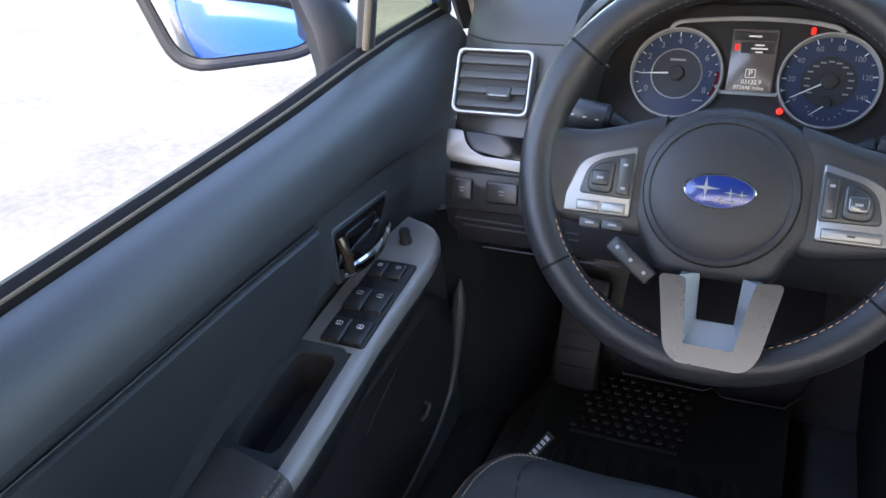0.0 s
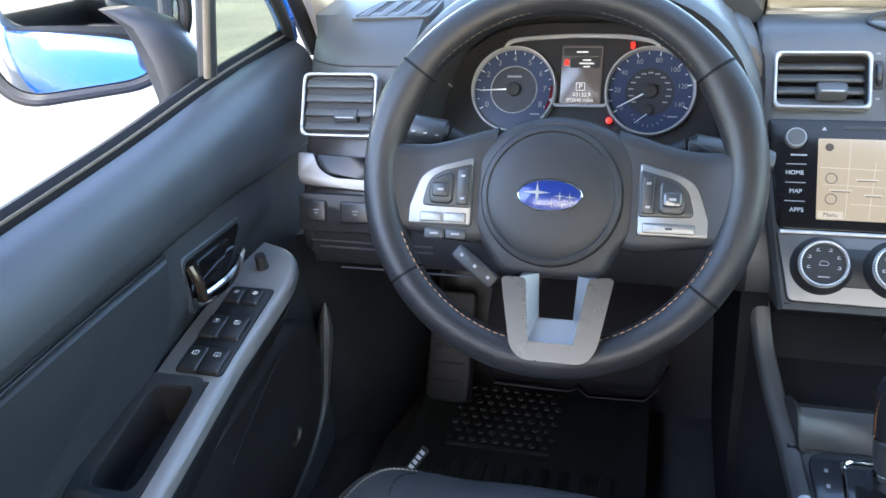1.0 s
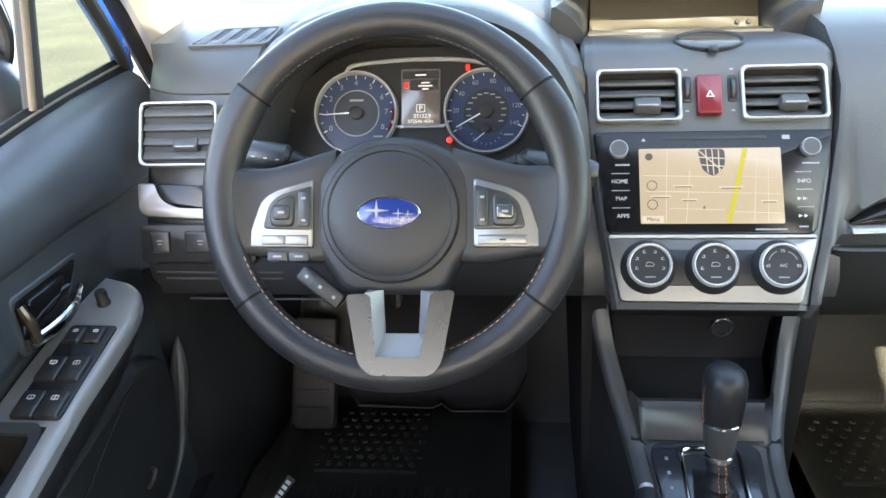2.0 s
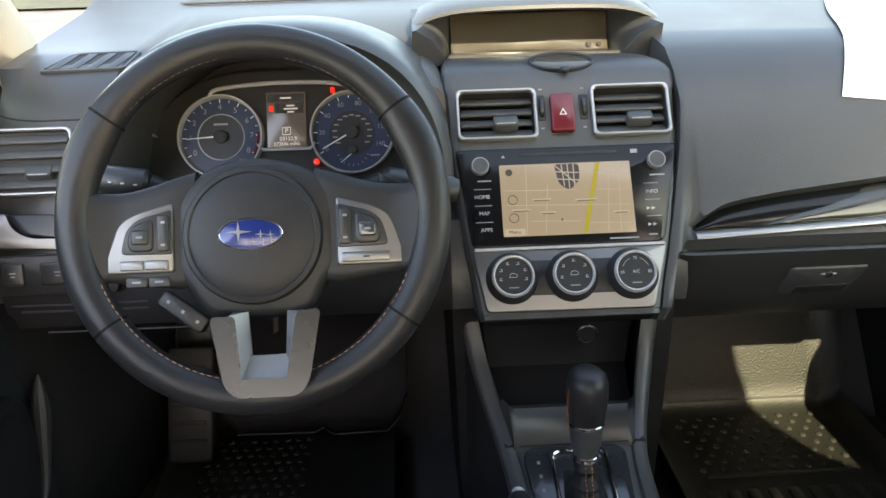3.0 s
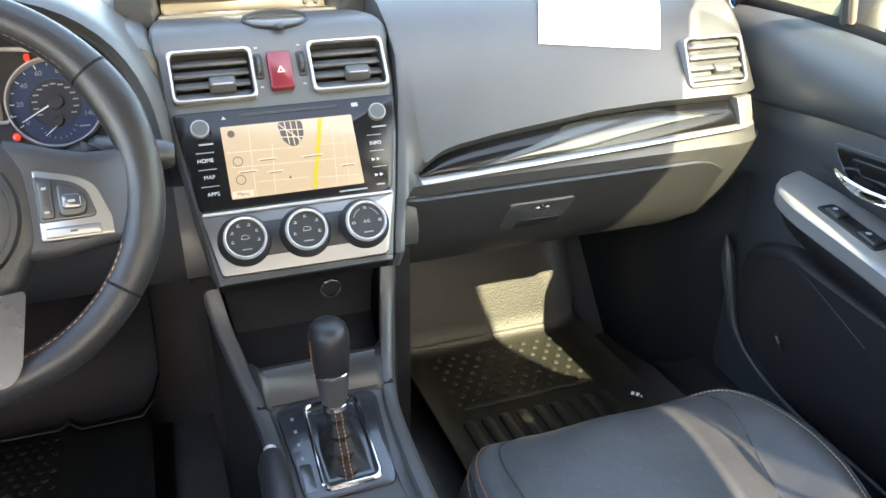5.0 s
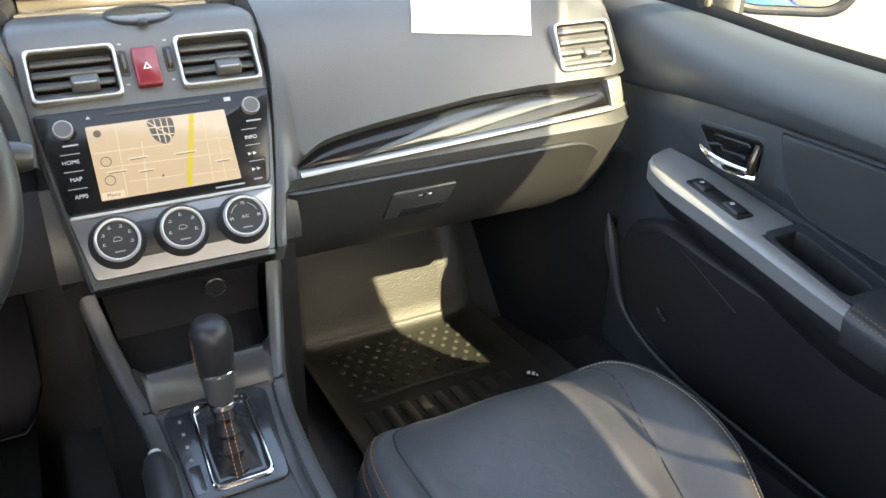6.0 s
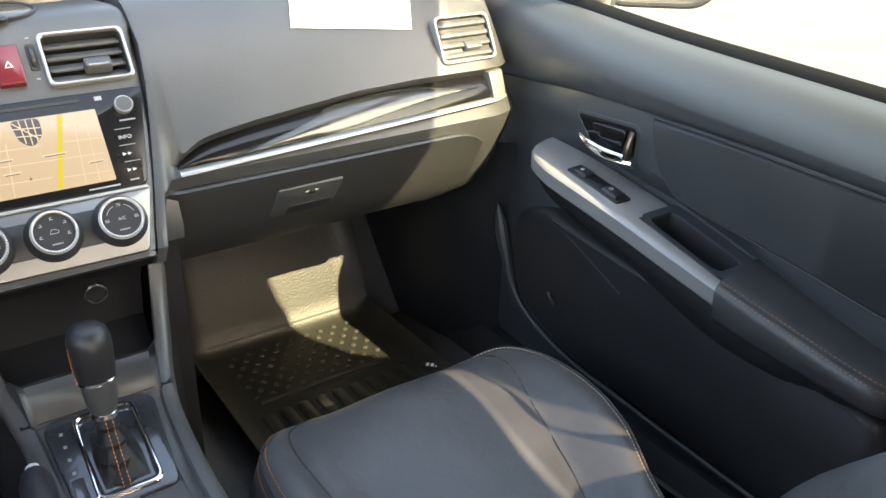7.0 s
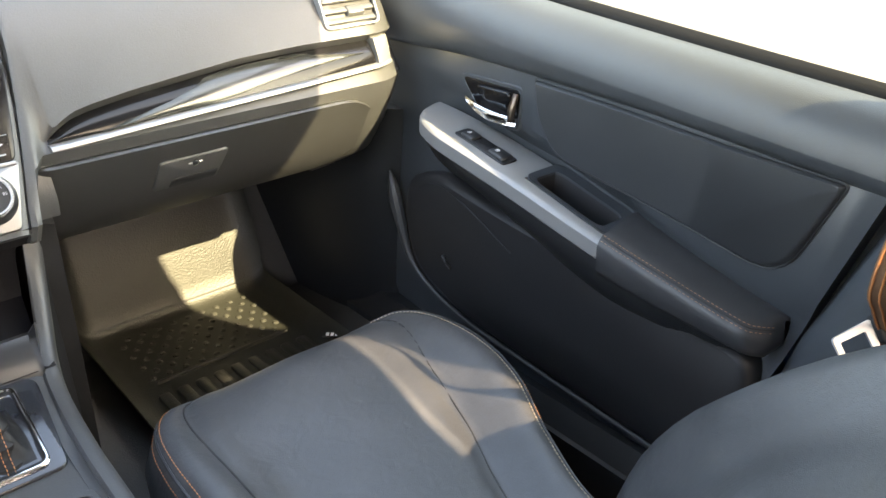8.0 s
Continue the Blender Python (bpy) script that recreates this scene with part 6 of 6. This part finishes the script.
for s in (-1, 1):
    rows = []
    for y in (0.335, 0.32, 0.30, 0.275, 0.25, 0.21, 0.18, 0.16, 0.13, 0.10, 0.06, 0.0, -0.1, -0.25):
        r, zr = spline(y, RAIL)
        z0 = 0.6005 + (y - 0.262) * 0.2126 if y > 0.19 else 0.585
        a, b = Vector((-0.009 + s * 0.049, y, z0)), Vector((-0.009 + s * (r - 0.006), y, zr - 0.002))
        face = [Vector((a.x + (b.x - a.x) * u, y, a.z + (b.z - a.z) * max(0.0, (u - 0.3) / 0.7) ** 1.7)) for u in (0, 0.3, 0.45, 0.6, 0.75, 0.88, 1)]
        rows.append(face + [b + Vector((0, 0, -0.03)), a + Vector((0, 0, -0.02))])
    walls = []
    for y in (0.46, 0.445, 0.437, 0.42, 0.40, 0.38, 0.36, 0.34):
        r, zr = spline(y, RAIL)
        walls.append([Vector((-0.009 + s * x, y, z)) for x, z in ((r - 0.0065, zr - 0.004), (r - 0.008, zr - 0.012), (r - 0.010, 0.612), (r - 0.012, 0.58), (r + 0.004, 0.58), (r + 0.002, zr - 0.02))])
    part("bin_side", loft(walls), M_KNEE, console)
    part("console_deck", loft(rows), M_DASH, console, "smooth grey deck beside the gear plate")
GATE = Matrix.Translation((-0.009, 0.262, 0.601)) @ pose(0, 0, 0, 12, 0, 0)
o = rounded([(-0.055, -0.076), (0.046, -0.076), (0.060, 0.068), (-0.064, 0.068)], [0.012, 0.012, 0.02, 0.02], 5)
gate = part("gate_plate", slab(o, GATE, -0.01, 0.003, 0.0015), M_GATE, console, "gloss black gear plate")
o = rounded([(-0.035, -0.068), (0.033, -0.068), (0.035, 0.060), (-0.033, 0.060)], 0.012, 5)
part("gate_ring", frame_ring(o, shrink(o, 0.0045), GATE, 0.0, 0.008, 0.0015), M_CHROME, gate, "chrome surround")
for k, y in enumerate((0.044, 0.024, 0.004, -0.016)):
    part("gear_mark", slab(rect(0.0035, 0.0045, -0.047, y), GATE, 0.003, 0.0034), M_GREYPRINT, gate)
part("gear_window", slab(rounded(rect(0.013, 0.04, -0.0465, -0.045), 0.003, 3), GATE, 0.002, 0.0036, 0.0004), M_GLOSS, gate)
# cup holder well behind the gate; a flat dark plate stands for its shaded depth
part("cup_holder_rim", frame_ring(rounded(rect(0.106, 0.15, 0, -0.185), 0.012, 4), rounded(rect(0.094, 0.136, 0, -0.185), 0.012, 4), Matrix.Translation((-0.009, 0.250, 0.581)), -0.01, 0.006, 0.001), M_DASH, console)
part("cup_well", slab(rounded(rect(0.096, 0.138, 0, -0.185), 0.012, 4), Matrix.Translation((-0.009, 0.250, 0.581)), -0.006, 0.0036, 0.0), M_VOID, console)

shifter = thing("gear_lever", (-0.012, 0.25, 0.585), "black leather gear knob with orange stitching and gaiter", "gear lever")
base, top_ = Vector((-0.013, 0.250, 0.583)), Vector((-0.012, 0.272, 0.757))
axis = (top_ - base).normalized()
LV = Matrix.Translation(base) @ Matrix((Vector((1, 0, 0)), axis.cross(Vector((1, 0, 0))), axis)).transposed().to_4x4()
gait = []
for k in range(13):
    f = k / 12
    r = 0.015 * (1 - f) ** 1.6 + 0.0115 + 0.0020 * math.sin(f * 24)
    gait.append([LV @ Vector((r * math.cos(a) * (0.9 + 0.05 * math.sin(5 * a + 9 * f)), r * math.sin(a) * 1.25 - 0.012 * (1 - f), 0.002 + 0.070 * f)) for a in [2 * math.pi * i / 24 for i in range(24)]])
gaiter = part("gaiter", loft(gait), M_GAITER, shifter, "creased black leather gaiter")
skirt = []
for f, lift in ((0.0, 0.004), (0.25, 0.000), (0.5, 0.000), (0.72, 0.008), (0.9, 0.026), (1.0, 0.045)):
    ring = []
    for i in range(40):
        a = 2 * math.pi * i / 40
        c, q = math.cos(a), math.sin(a)
        k = 1 / max(abs(c) / 0.0300, abs(q) / 0.0585)
        far = GATE @ Vector((0.0 + c * k, -0.004 + q * k, lift))
        near_ = LV @ Vector((0.0125 * c, 0.015 * q - 0.006, 0.012 + 0.030 * f))
        fold = 1 + 0.05 * math.sin(7 * a + 6 * f) * f * (1 - f) * 4
        ring.append(far.lerp(near_, min(1.0, f * fold)))
    skirt.append(ring)
part("gaiter_skirt", add_rings(bmesh.new(), skirt), M_GAITER, gaiter, sharp=180)
for dx in (-0.0035, 0.0035):
    path = [LV @ Vector((dx, -(0.015 * (1 - f) ** 1.6 + 0.0115 + 0.0020 * math.sin(f * 24)) * 1.25 - 0.012 * (1 - f) - 0.0012, 0.004 + 0.068 * f)) for f in [i / 14 for i in range(15)]]
    part("stitching", stitches(path, 0.0036, 0.0014, 0.0006), M_STITCH, gaiter)
part("collar", lathe([(0.0125, 0.066), (0.0145, 0.068), (0.0145, 0.073), (0.0125, 0.075)], LV, 28), M_CHROME, shifter)
lower = [[LV @ Vector((rx * math.cos(a), ry * math.sin(a), z)) for a in [2 * math.pi * i / 28 for i in range(28)]] for z, rx, ry in ((0.074, 0.013, 0.014), (0.085, 0.016, 0.017), (0.105, 0.018, 0.019), (0.110, 0.0185, 0.0195))]
part("knob_neck", loft(lower), M_DASH, shifter)
part("neck_ring", loft([[LV @ Vector((rx * math.cos(a), rx * 1.05 * math.sin(a), z)) for a in [2 * math.pi * i / 28 for i in range(28)]] for z, rx in ((0.109, 0.0188), (0.110, 0.0196), (0.112, 0.0196), (0.113, 0.0188))]), M_CHROME, shifter)
knob = [[LV @ Vector((rx * math.cos(a), ry * math.sin(a) - off, z)) for a in [2 * math.pi * i / 32 for i in range(32)]] for z, rx, ry, off in
        ((0.112, 0.0188, 0.0195, 0), (0.125, 0.0205, 0.022, 0.001), (0.145, 0.0222, 0.0250, 0.002), (0.158, 0.0220, 0.0255, 0.002), (0.167, 0.0195, 0.023, 0.001), (0.172, 0.014, 0.017, 0), (0.174, 0.006, 0.008, 0))]
kn = part("gear_knob", loft(knob), M_RIM, shifter)
path = [LV @ Vector((-0.0205 - 0.0015 * math.sin(f * 3), -0.009, 0.116 + 0.042 * f)) for f in [i / 10 for i in range(11)]]
part("stitching", stitches(path, 0.0034, 0.0014, 0.0006), M_STITCH, kn)

brake = thing("parking_brake", (-0.088, 0.05, 0.60), "black parking brake lever with a bright release button", "parking brake")
b0, b1 = Vector((-0.0925, 0.205, 0.645)), Vector((-0.100, -0.08, 0.615))
part("brake_grip", tube([b0, b0.lerp(b1, 0.05), b0.lerp(b1, 0.4), b1], [0.012, 0.016, 0.017, 0.015], 14), M_RIM, brake)
part("brake_button", tube([b0 + Vector((0, 0.012, 0.001)), b0 + Vector((0, 0.010, 0.001)), b0], [0.004, 0.007, 0.0075], 12), M_TONGUE, brake, "bright release button")


# ---------------- seats ----------------
SEAT_EDGE = [(-0.45, 0.150, 0.430), (-0.2, 0.118, 0.462), (-0.1, 0.106, 0.502), (0.0, 0.098, 0.553), (0.10, 0.099, 0.572), (0.15, 0.104, 0.570), (0.18, 0.111, 0.564), (0.21, 0.125, 0.550), (0.232, 0.144, 0.530), (0.246, 0.174, 0.504), (0.254, 0.225, 0.46), (0.260, 0.27, 0.40)]
SEAT_TOP = [(-0.45, 0.490), (-0.2, 0.503), (0.05, 0.526), (0.14, 0.535), (0.19, 0.536), (0.222, 0.530), (0.242, 0.518), (0.254, 0.502), (0.260, 0.470)]


def cushion_z(u, y):
    """Height of the seat cushion at u across (-1..1, 1 towards the door) and y along the car."""
    near = max(0.15, min(1.0, 1 - (y - 0.03) * 5.0))
    bol = (0.030 if u > 0 else 0.034) * math.exp(-((abs(u) - 0.80) / 0.18) ** 2) * near
    seam = seat_seam(1 if u > 0 else -1, y)
    dip = -0.007 * math.exp(-((u - seam) / 0.055) ** 2)
    edge = -0.045 * max(0.0, (abs(u) - 0.86) / 0.14) ** 1.7
    return spline(y, SEAT_TOP)[0] + bol + dip + edge + 0.004 * math.exp(-(u / 0.35) ** 2)


def seat_seam(side, y):
    """Where the bolster's seam runs, across the cushion."""
    if side > 0:
        return spline(y, [(-0.45, 0.46), (-0.13, 0.475), (-0.02, 0.49), (0.08, 0.54), (0.16, 0.65), (0.235, 0.78), (0.26, 0.80)])[0]
    return -spline(y, [(-0.45, 0.62), (0.05, 0.70), (0.16, 0.73), (0.225, 0.76), (0.26, 0.78)])[0]


def build_seat(way, off, full, label, dy=0.0, dz=0.0):
    """way: 1 for the passenger's seat, -1 for the driver's, mirrored; off moves it across the car."""
    seat = thing("car_seat", (way * 0.334 + off, -0.05 + dy, 0.33), label, "car seat", "front seats")
    def at(u, y, lift=0.0):
        l, r = spline(y, SEAT_EDGE)
        return Vector((way * ((l + r) / 2 + (r - l) / 2 * u) + off, y + dy, cushion_z(u, y) + dz + lift))
    rows = []
    us = [-1 + 2 * i / 48 for i in range(49)]
    ys = [0.260, 0.257, 0.252, 0.245, 0.235, 0.222, 0.205, 0.185, 0.16, 0.13, 0.10, 0.06, 0.02, -0.04, -0.10, -0.16, -0.22, -0.3, -0.4, -0.45]
    for y in ys:
        line = [at(u, y) for u in us]
        a, b = line[0], line[-1]
        rows.append(line + [Vector((b.x, b.y - 0.006, 0.44)), Vector((b.x - way * 0.012, b.y - 0.012, 0.35)), Vector((a.x + way * 0.012, a.y - 0.012, 0.35)), Vector((a.x, a.y - 0.006, 0.44))])
    cush = part("cushion", loft(rows), M_SEAT, seat, sharp=70)
    for side in (-1, 1):
        line = [at(seat_seam(side, y), y, 0.0008) for y in [0.256 - i * 0.70 / 60 for i in range(61)]]
        part("seam", tube(line, 0.0012, 6), M_DARK, cush)
        run = [0.254 - i * 0.70 / 80 for i in range(81)]
        part("piping", tube([at(side * 0.915 - (0.045 if side > 0 else 0), y, 0.0006) for y in run], 0.0020, 6), M_LEATHER, cush)
        part("stitching", stitches([at(side * 0.890 - (0.045 if side > 0 else 0), y, 0.0012) for y in run], 0.0042, 0.0018, 0.0007), M_WSTITCH if side > 0 else M_STITCH, cush)
        part("stitching", stitches([at(side * 0.940 - (0.045 if side > 0 else 0), y, 0.0012) for y in run], 0.0042, 0.0018, 0.0007), M_STITCH, cush)
    part("seat_rail", slab(rounded(rect(0.03, 0.62), 0.006, 3), Matrix.Translation((way * 0.545 + off, -0.08 + dy, 0.345)), 0.0, 0.045, 0.006), M_HARD, seat)
    part("seat_skirt", loft([[(way * (0.545 + 0.012 * a) + off, y + dy, z) for a, z in ((0, 0.385), (1, 0.40), (1.4, 0.45), (0.6, 0.49), (0, 0.49))] for y in (0.14, 0.05, -0.1, -0.3)]), M_HARD, seat)
    if full:
        cx = way * 0.338 + off
        rows = []
        for k in range(19):
            f = k / 18
            z = 0.50 + 0.50 * f
            yb = -0.226 - 0.28 * f - 0.07 * f * f + spline(z, [(0.45, 0.035), (0.55, 0.034), (0.617, 0.025), (0.684, 0.006), (0.739, -0.010), (0.783, -0.026), (1.0, -0.11)])[0]
            w = spline(f, [(0, 0.215), (0.2, 0.245), (0.5, 0.262), (0.78, 0.252), (0.92, 0.215), (1.0, 0.15)])[0]
            th = spline(f, [(0, 0.11), (0.5, 0.12), (1.0, 0.07)])[0]
            ring = []
            for u in [-1 + 2 * i / 32 for i in range(33)]:
                bol = 0.075 * math.exp(-((abs(u) - 0.84) / 0.22) ** 2) * math.sin(math.pi * min(1, f * 0.95 + 0.08)) ** 0.7
                ring.append((cx + w * u, yb + bol - 0.05 * max(0, (abs(u) - 0.84) / 0.16) ** 1.7, z))
            ring += [(cx + w * 0.96, yb - th, z - 0.6 * th), (cx - w * 0.96, yb - th, z - 0.6 * th)]
            rows.append(ring)
        part("backrest", loft(rows), M_SEAT, seat, sharp=70)
    return seat


build_seat(1, 0.0, True, "black leather passenger seat with orange stitching, partly sunlit", 0.020, 0.022)
build_seat(-1, -0.022, False, "black leather driver's seat cushion below the steering wheel", 0.035, 0.040)


# ---------------- floor mats ----------------
def build_mat(cx, label, w, sx, sw):
    mat = thing("floor_mat", (cx, 0.55, FLOOR), label, "floor mat", "floor mats")
    prof = [(0.22, FLOOR + 0.004), (0.50, FLOOR + 0.006), (0.735, FLOOR + 0.006), (0.752, FLOOR + 0.010), (0.764, FLOOR + 0.024), (0.775, FLOOR + 0.052), (0.806, 0.495), (0.842, 0.580)]
    rows = []
    for y, z in prof:
        line = []
        for i in range(21):
            u = -1 + i / 10
            lip = 0.028 * max(0, (abs(u) - 0.86) / 0.14) ** 1.5
            line.append((cx + w * u, y - lip * (0.6 if z > 0.4 else 0), z + lip))
        rows.append(line)
    bm = bmesh.new()
    full = [r + [(p[0], p[1] + 0.002, p[2] - 0.006) for p in reversed(r)] for r in rows]
    add_rings(bm, full, True, True, True)
    sheet = part("mat_sheet", bm, M_MAT, mat, sharp=50)
    studs = bmesh.new()
    for j in range(8):
        for i in range(9):
            x = sx - sw / 2 + i * sw / 8.5 + (sw / 17 if j % 2 else 0)
            y = 0.588 + j * 0.0205
            lathe([(0.0058, 0), (0.0052, 0.0022), (0.0026, 0.0036)], Matrix.Translation((x, y, FLOOR + 0.0055)), 8, studs)
    tagged(part("studs", studs, M_STUD, mat, "rows of raised rubber studs"), kind="stuff")
    part("heel_ridge", tube([(sx - sw / 2, 0.571, FLOOR + 0.007), (sx + sw / 2, 0.571, FLOOR + 0.007)], 0.004, 8), M_MAT, mat)
    for k in range(9):
        part("mat_rib", slab(rounded(rect(0.020, 0.16), 0.006, 3), Matrix.Translation((cx - 0.128 + 0.032 * k, 0.455, FLOOR + 0.0055)), 0, 0.005, 0.002), M_MAT, mat)
    return mat


build_mat(0.385, "black rubber floor mat with raised studs, partly sunlit", 0.185, 0.385, 0.245)
build_mat(-0.42, "black rubber driver's floor mat with raised studs", 0.185, -0.468, 0.165)

# makers' tags on the mats, lettered
def build_tag(m, label):
    tag = thing("fabric_tag", m.translation, label, "tag", "mat tags")
    part("tag_cloth", slab(rounded(rect(0.052, 0.013), 0.002, 2), m, -0.001, 0.001), M_HARD, tag)
    for k in range(5):
        part("tag_print", slab(rect(0.0055, 0.0075, -0.017 + 0.0085 * k, 0.0), m, 0.001, 0.0014), M_WHITE, tag)


build_tag(facing((-0.564, 0.45, 0.423), 40, 0, 57), "small black fabric tag with white lettering on the driver's mat")
build_tag(Matrix.Translation((0.560, 0.484, 0.378)) @ pose(0, 0, 0, 12, 0, -45), "small black fabric tag with white lettering on the passenger's mat")

# pedals, footrest and the mat's sculpted toe wall in the driver's footwell
rest = thing("footrest", (-0.565, 0.72, 0.37), "dark plastic footrest beside the driver's mat", "footrest")
part("rest_pad", slab(rounded(rect(0.075, 0.19), 0.012, 4), facing((-0.572, 0.705, 0.465), 30), -0.02, 0.006, 0.004), M_RUBBER, rest)
for k in range(5):
    part("rest_rib", slab(rounded(rect(0.055, 0.006, 0, -0.06 + 0.03 * k), 0.002, 2), facing((-0.572, 0.705, 0.465), 30), 0.004, 0.0085, 0.001), M_RUBBER, rest)
# toe wall of the driver's rubber mat, sculpted round the pedals
toe_wall = thing("mat_toe_wall", (-0.36, 0.70, 0.42), "black sculpted toe wall of the driver's floor mat", "column cover")
rows = [[(x, 0.672 + a, z) for a, z in ((0.016, 0.418 + d), (0.002, 0.424 + d), (-0.005, 0.436 + d), (-0.004, 0.455 + d * 0.5), (0.010, 0.490), (0.040, 0.540), (0.12, 0.60), (0.12, 0.43 + d))] for x, d in ((-0.505, 0.02), (-0.49, 0.0), (-0.365, 0.0), (-0.350, 0.012), (-0.335, -0.006), (-0.245, -0.004), (-0.225, 0.02), (-0.21, 0.06))]
part("toe_wall_shell", loft(rows), M_KNEE, toe_wall, sharp=80)
part("toe_wall_lip", tube([(-0.49, 0.664, 0.428), (-0.365, 0.664, 0.426), (-0.35, 0.662, 0.436), (-0.335, 0.664, 0.420), (-0.245, 0.664, 0.422), (-0.222, 0.664, 0.45)], 0.0016, 6), M_HARD, toe_wall)
pedals = thing("pedal", (-0.43, 0.74, 0.45), "black brake pedal on its arm in the footwell", "pedal", "pedals")
part("pedal_pad", slab(rounded(rect(0.10, 0.055), 0.01, 4), facing((-0.44, 0.735, 0.52), 38), -0.008, 0.006, 0.003), M_RUBBER, pedals)
part("pedal_arm", tube(curve([(-0.43, 0.745, 0.53), (-0.43, 0.77, 0.60), (-0.43, 0.80, 0.70)], 8), 0.010, 8), M_HARD, pedals)

# ---------------- paper on the dashboard ----------------
paper = bmesh.new()
rows = []
for j in range(13):
    f = j / 12
    row = []
    for i in range(9):
        u = i / 8
        y = 0.482 + 0.37 * f - 0.012 * u * (1 - f)
        x = 0.335 + 0.40 * (y - 0.482) + (0.185 + 0.028 * f) * u + 0.003 * math.sin(f * 7)
        prof = dash_profile(x)
        zz = next((b[1] + (a[1] - b[1]) * (y - b[0]) / (a[0] - b[0]) for a, b in zip(prof, prof[1:]) if b[0] <= y <= a[0]), 1.0)
        row.append((x, y, zz + 0.004 + 0.010 * math.sin(f * 3.1) * u))
    rows.append(row)
add_rings(paper, [r + [(p[0], p[1] + 0.0003, p[2] - 0.0006) for p in reversed(r)] for r in rows], True, True, True)
single("paper_sheet", paper, M_PAPER, "blank white paper sheet lying on the dashboard", "paper", sharp=60)

# ---------------- seat belt ----------------
belt = thing("seat_belt", (0.69, -0.33, 0.55), "brown-lit seat belt webbing with a metal tongue on the pillar", "seat belt")
web = []
for p in curve([(0.690, -0.355, 0.50), (0.682, -0.355, 0.70), (0.628, -0.358, 0.775), (0.573, -0.366, 0.825), (0.570, -0.371, 0.885), (0.587, -0.378, 0.94), (0.598, -0.396, 1.05), (0.705, -0.49, 1.27)], 28):
    web.append([p + Vector((a, b, 0)) for a, b in ((-0.0058, 0.0232), (0.0007, 0.0002), (0.0058, -0.0232), (0.0070, -0.0229), (0.0019, 0.0005), (-0.0046, 0.0235))])
strap = part("webbing", loft(web), M_WEB, belt, "woven brown webbing")
for f in (0.10, 0.42, 0.74, 1.06):
    path = [row[0].lerp(row[2], 0.5 * f) + Vector((-0.0006, 0, 0)) for row in web]
    part("woven_rib", tube(path, 0.0011, 6), M_STITCH, strap)
TG = Matrix.Translation((0.637, -0.326, 0.731)) @ pose(0, 0, 0, 58, 0, -40) @ pose(0, 0, 0, 0, 0, 24)
o = rounded([(-0.022, -0.016), (0.018, -0.018), (0.022, 0.018), (-0.022, 0.016)], 0.004, 4)
part("tongue", frame_ring(o, rounded(rect(0.027, 0.018, -0.002, 0.0), 0.002, 4), TG, -0.0015, 0.0015, 0.0004), M_TONGUE, belt, "bright metal tongue")
part("tongue_grip", slab(rounded(rect(0.05, 0.030, 0.045, 0.004), 0.008, 4), TG, -0.008, 0.008, 0.003), M_HARD, belt)
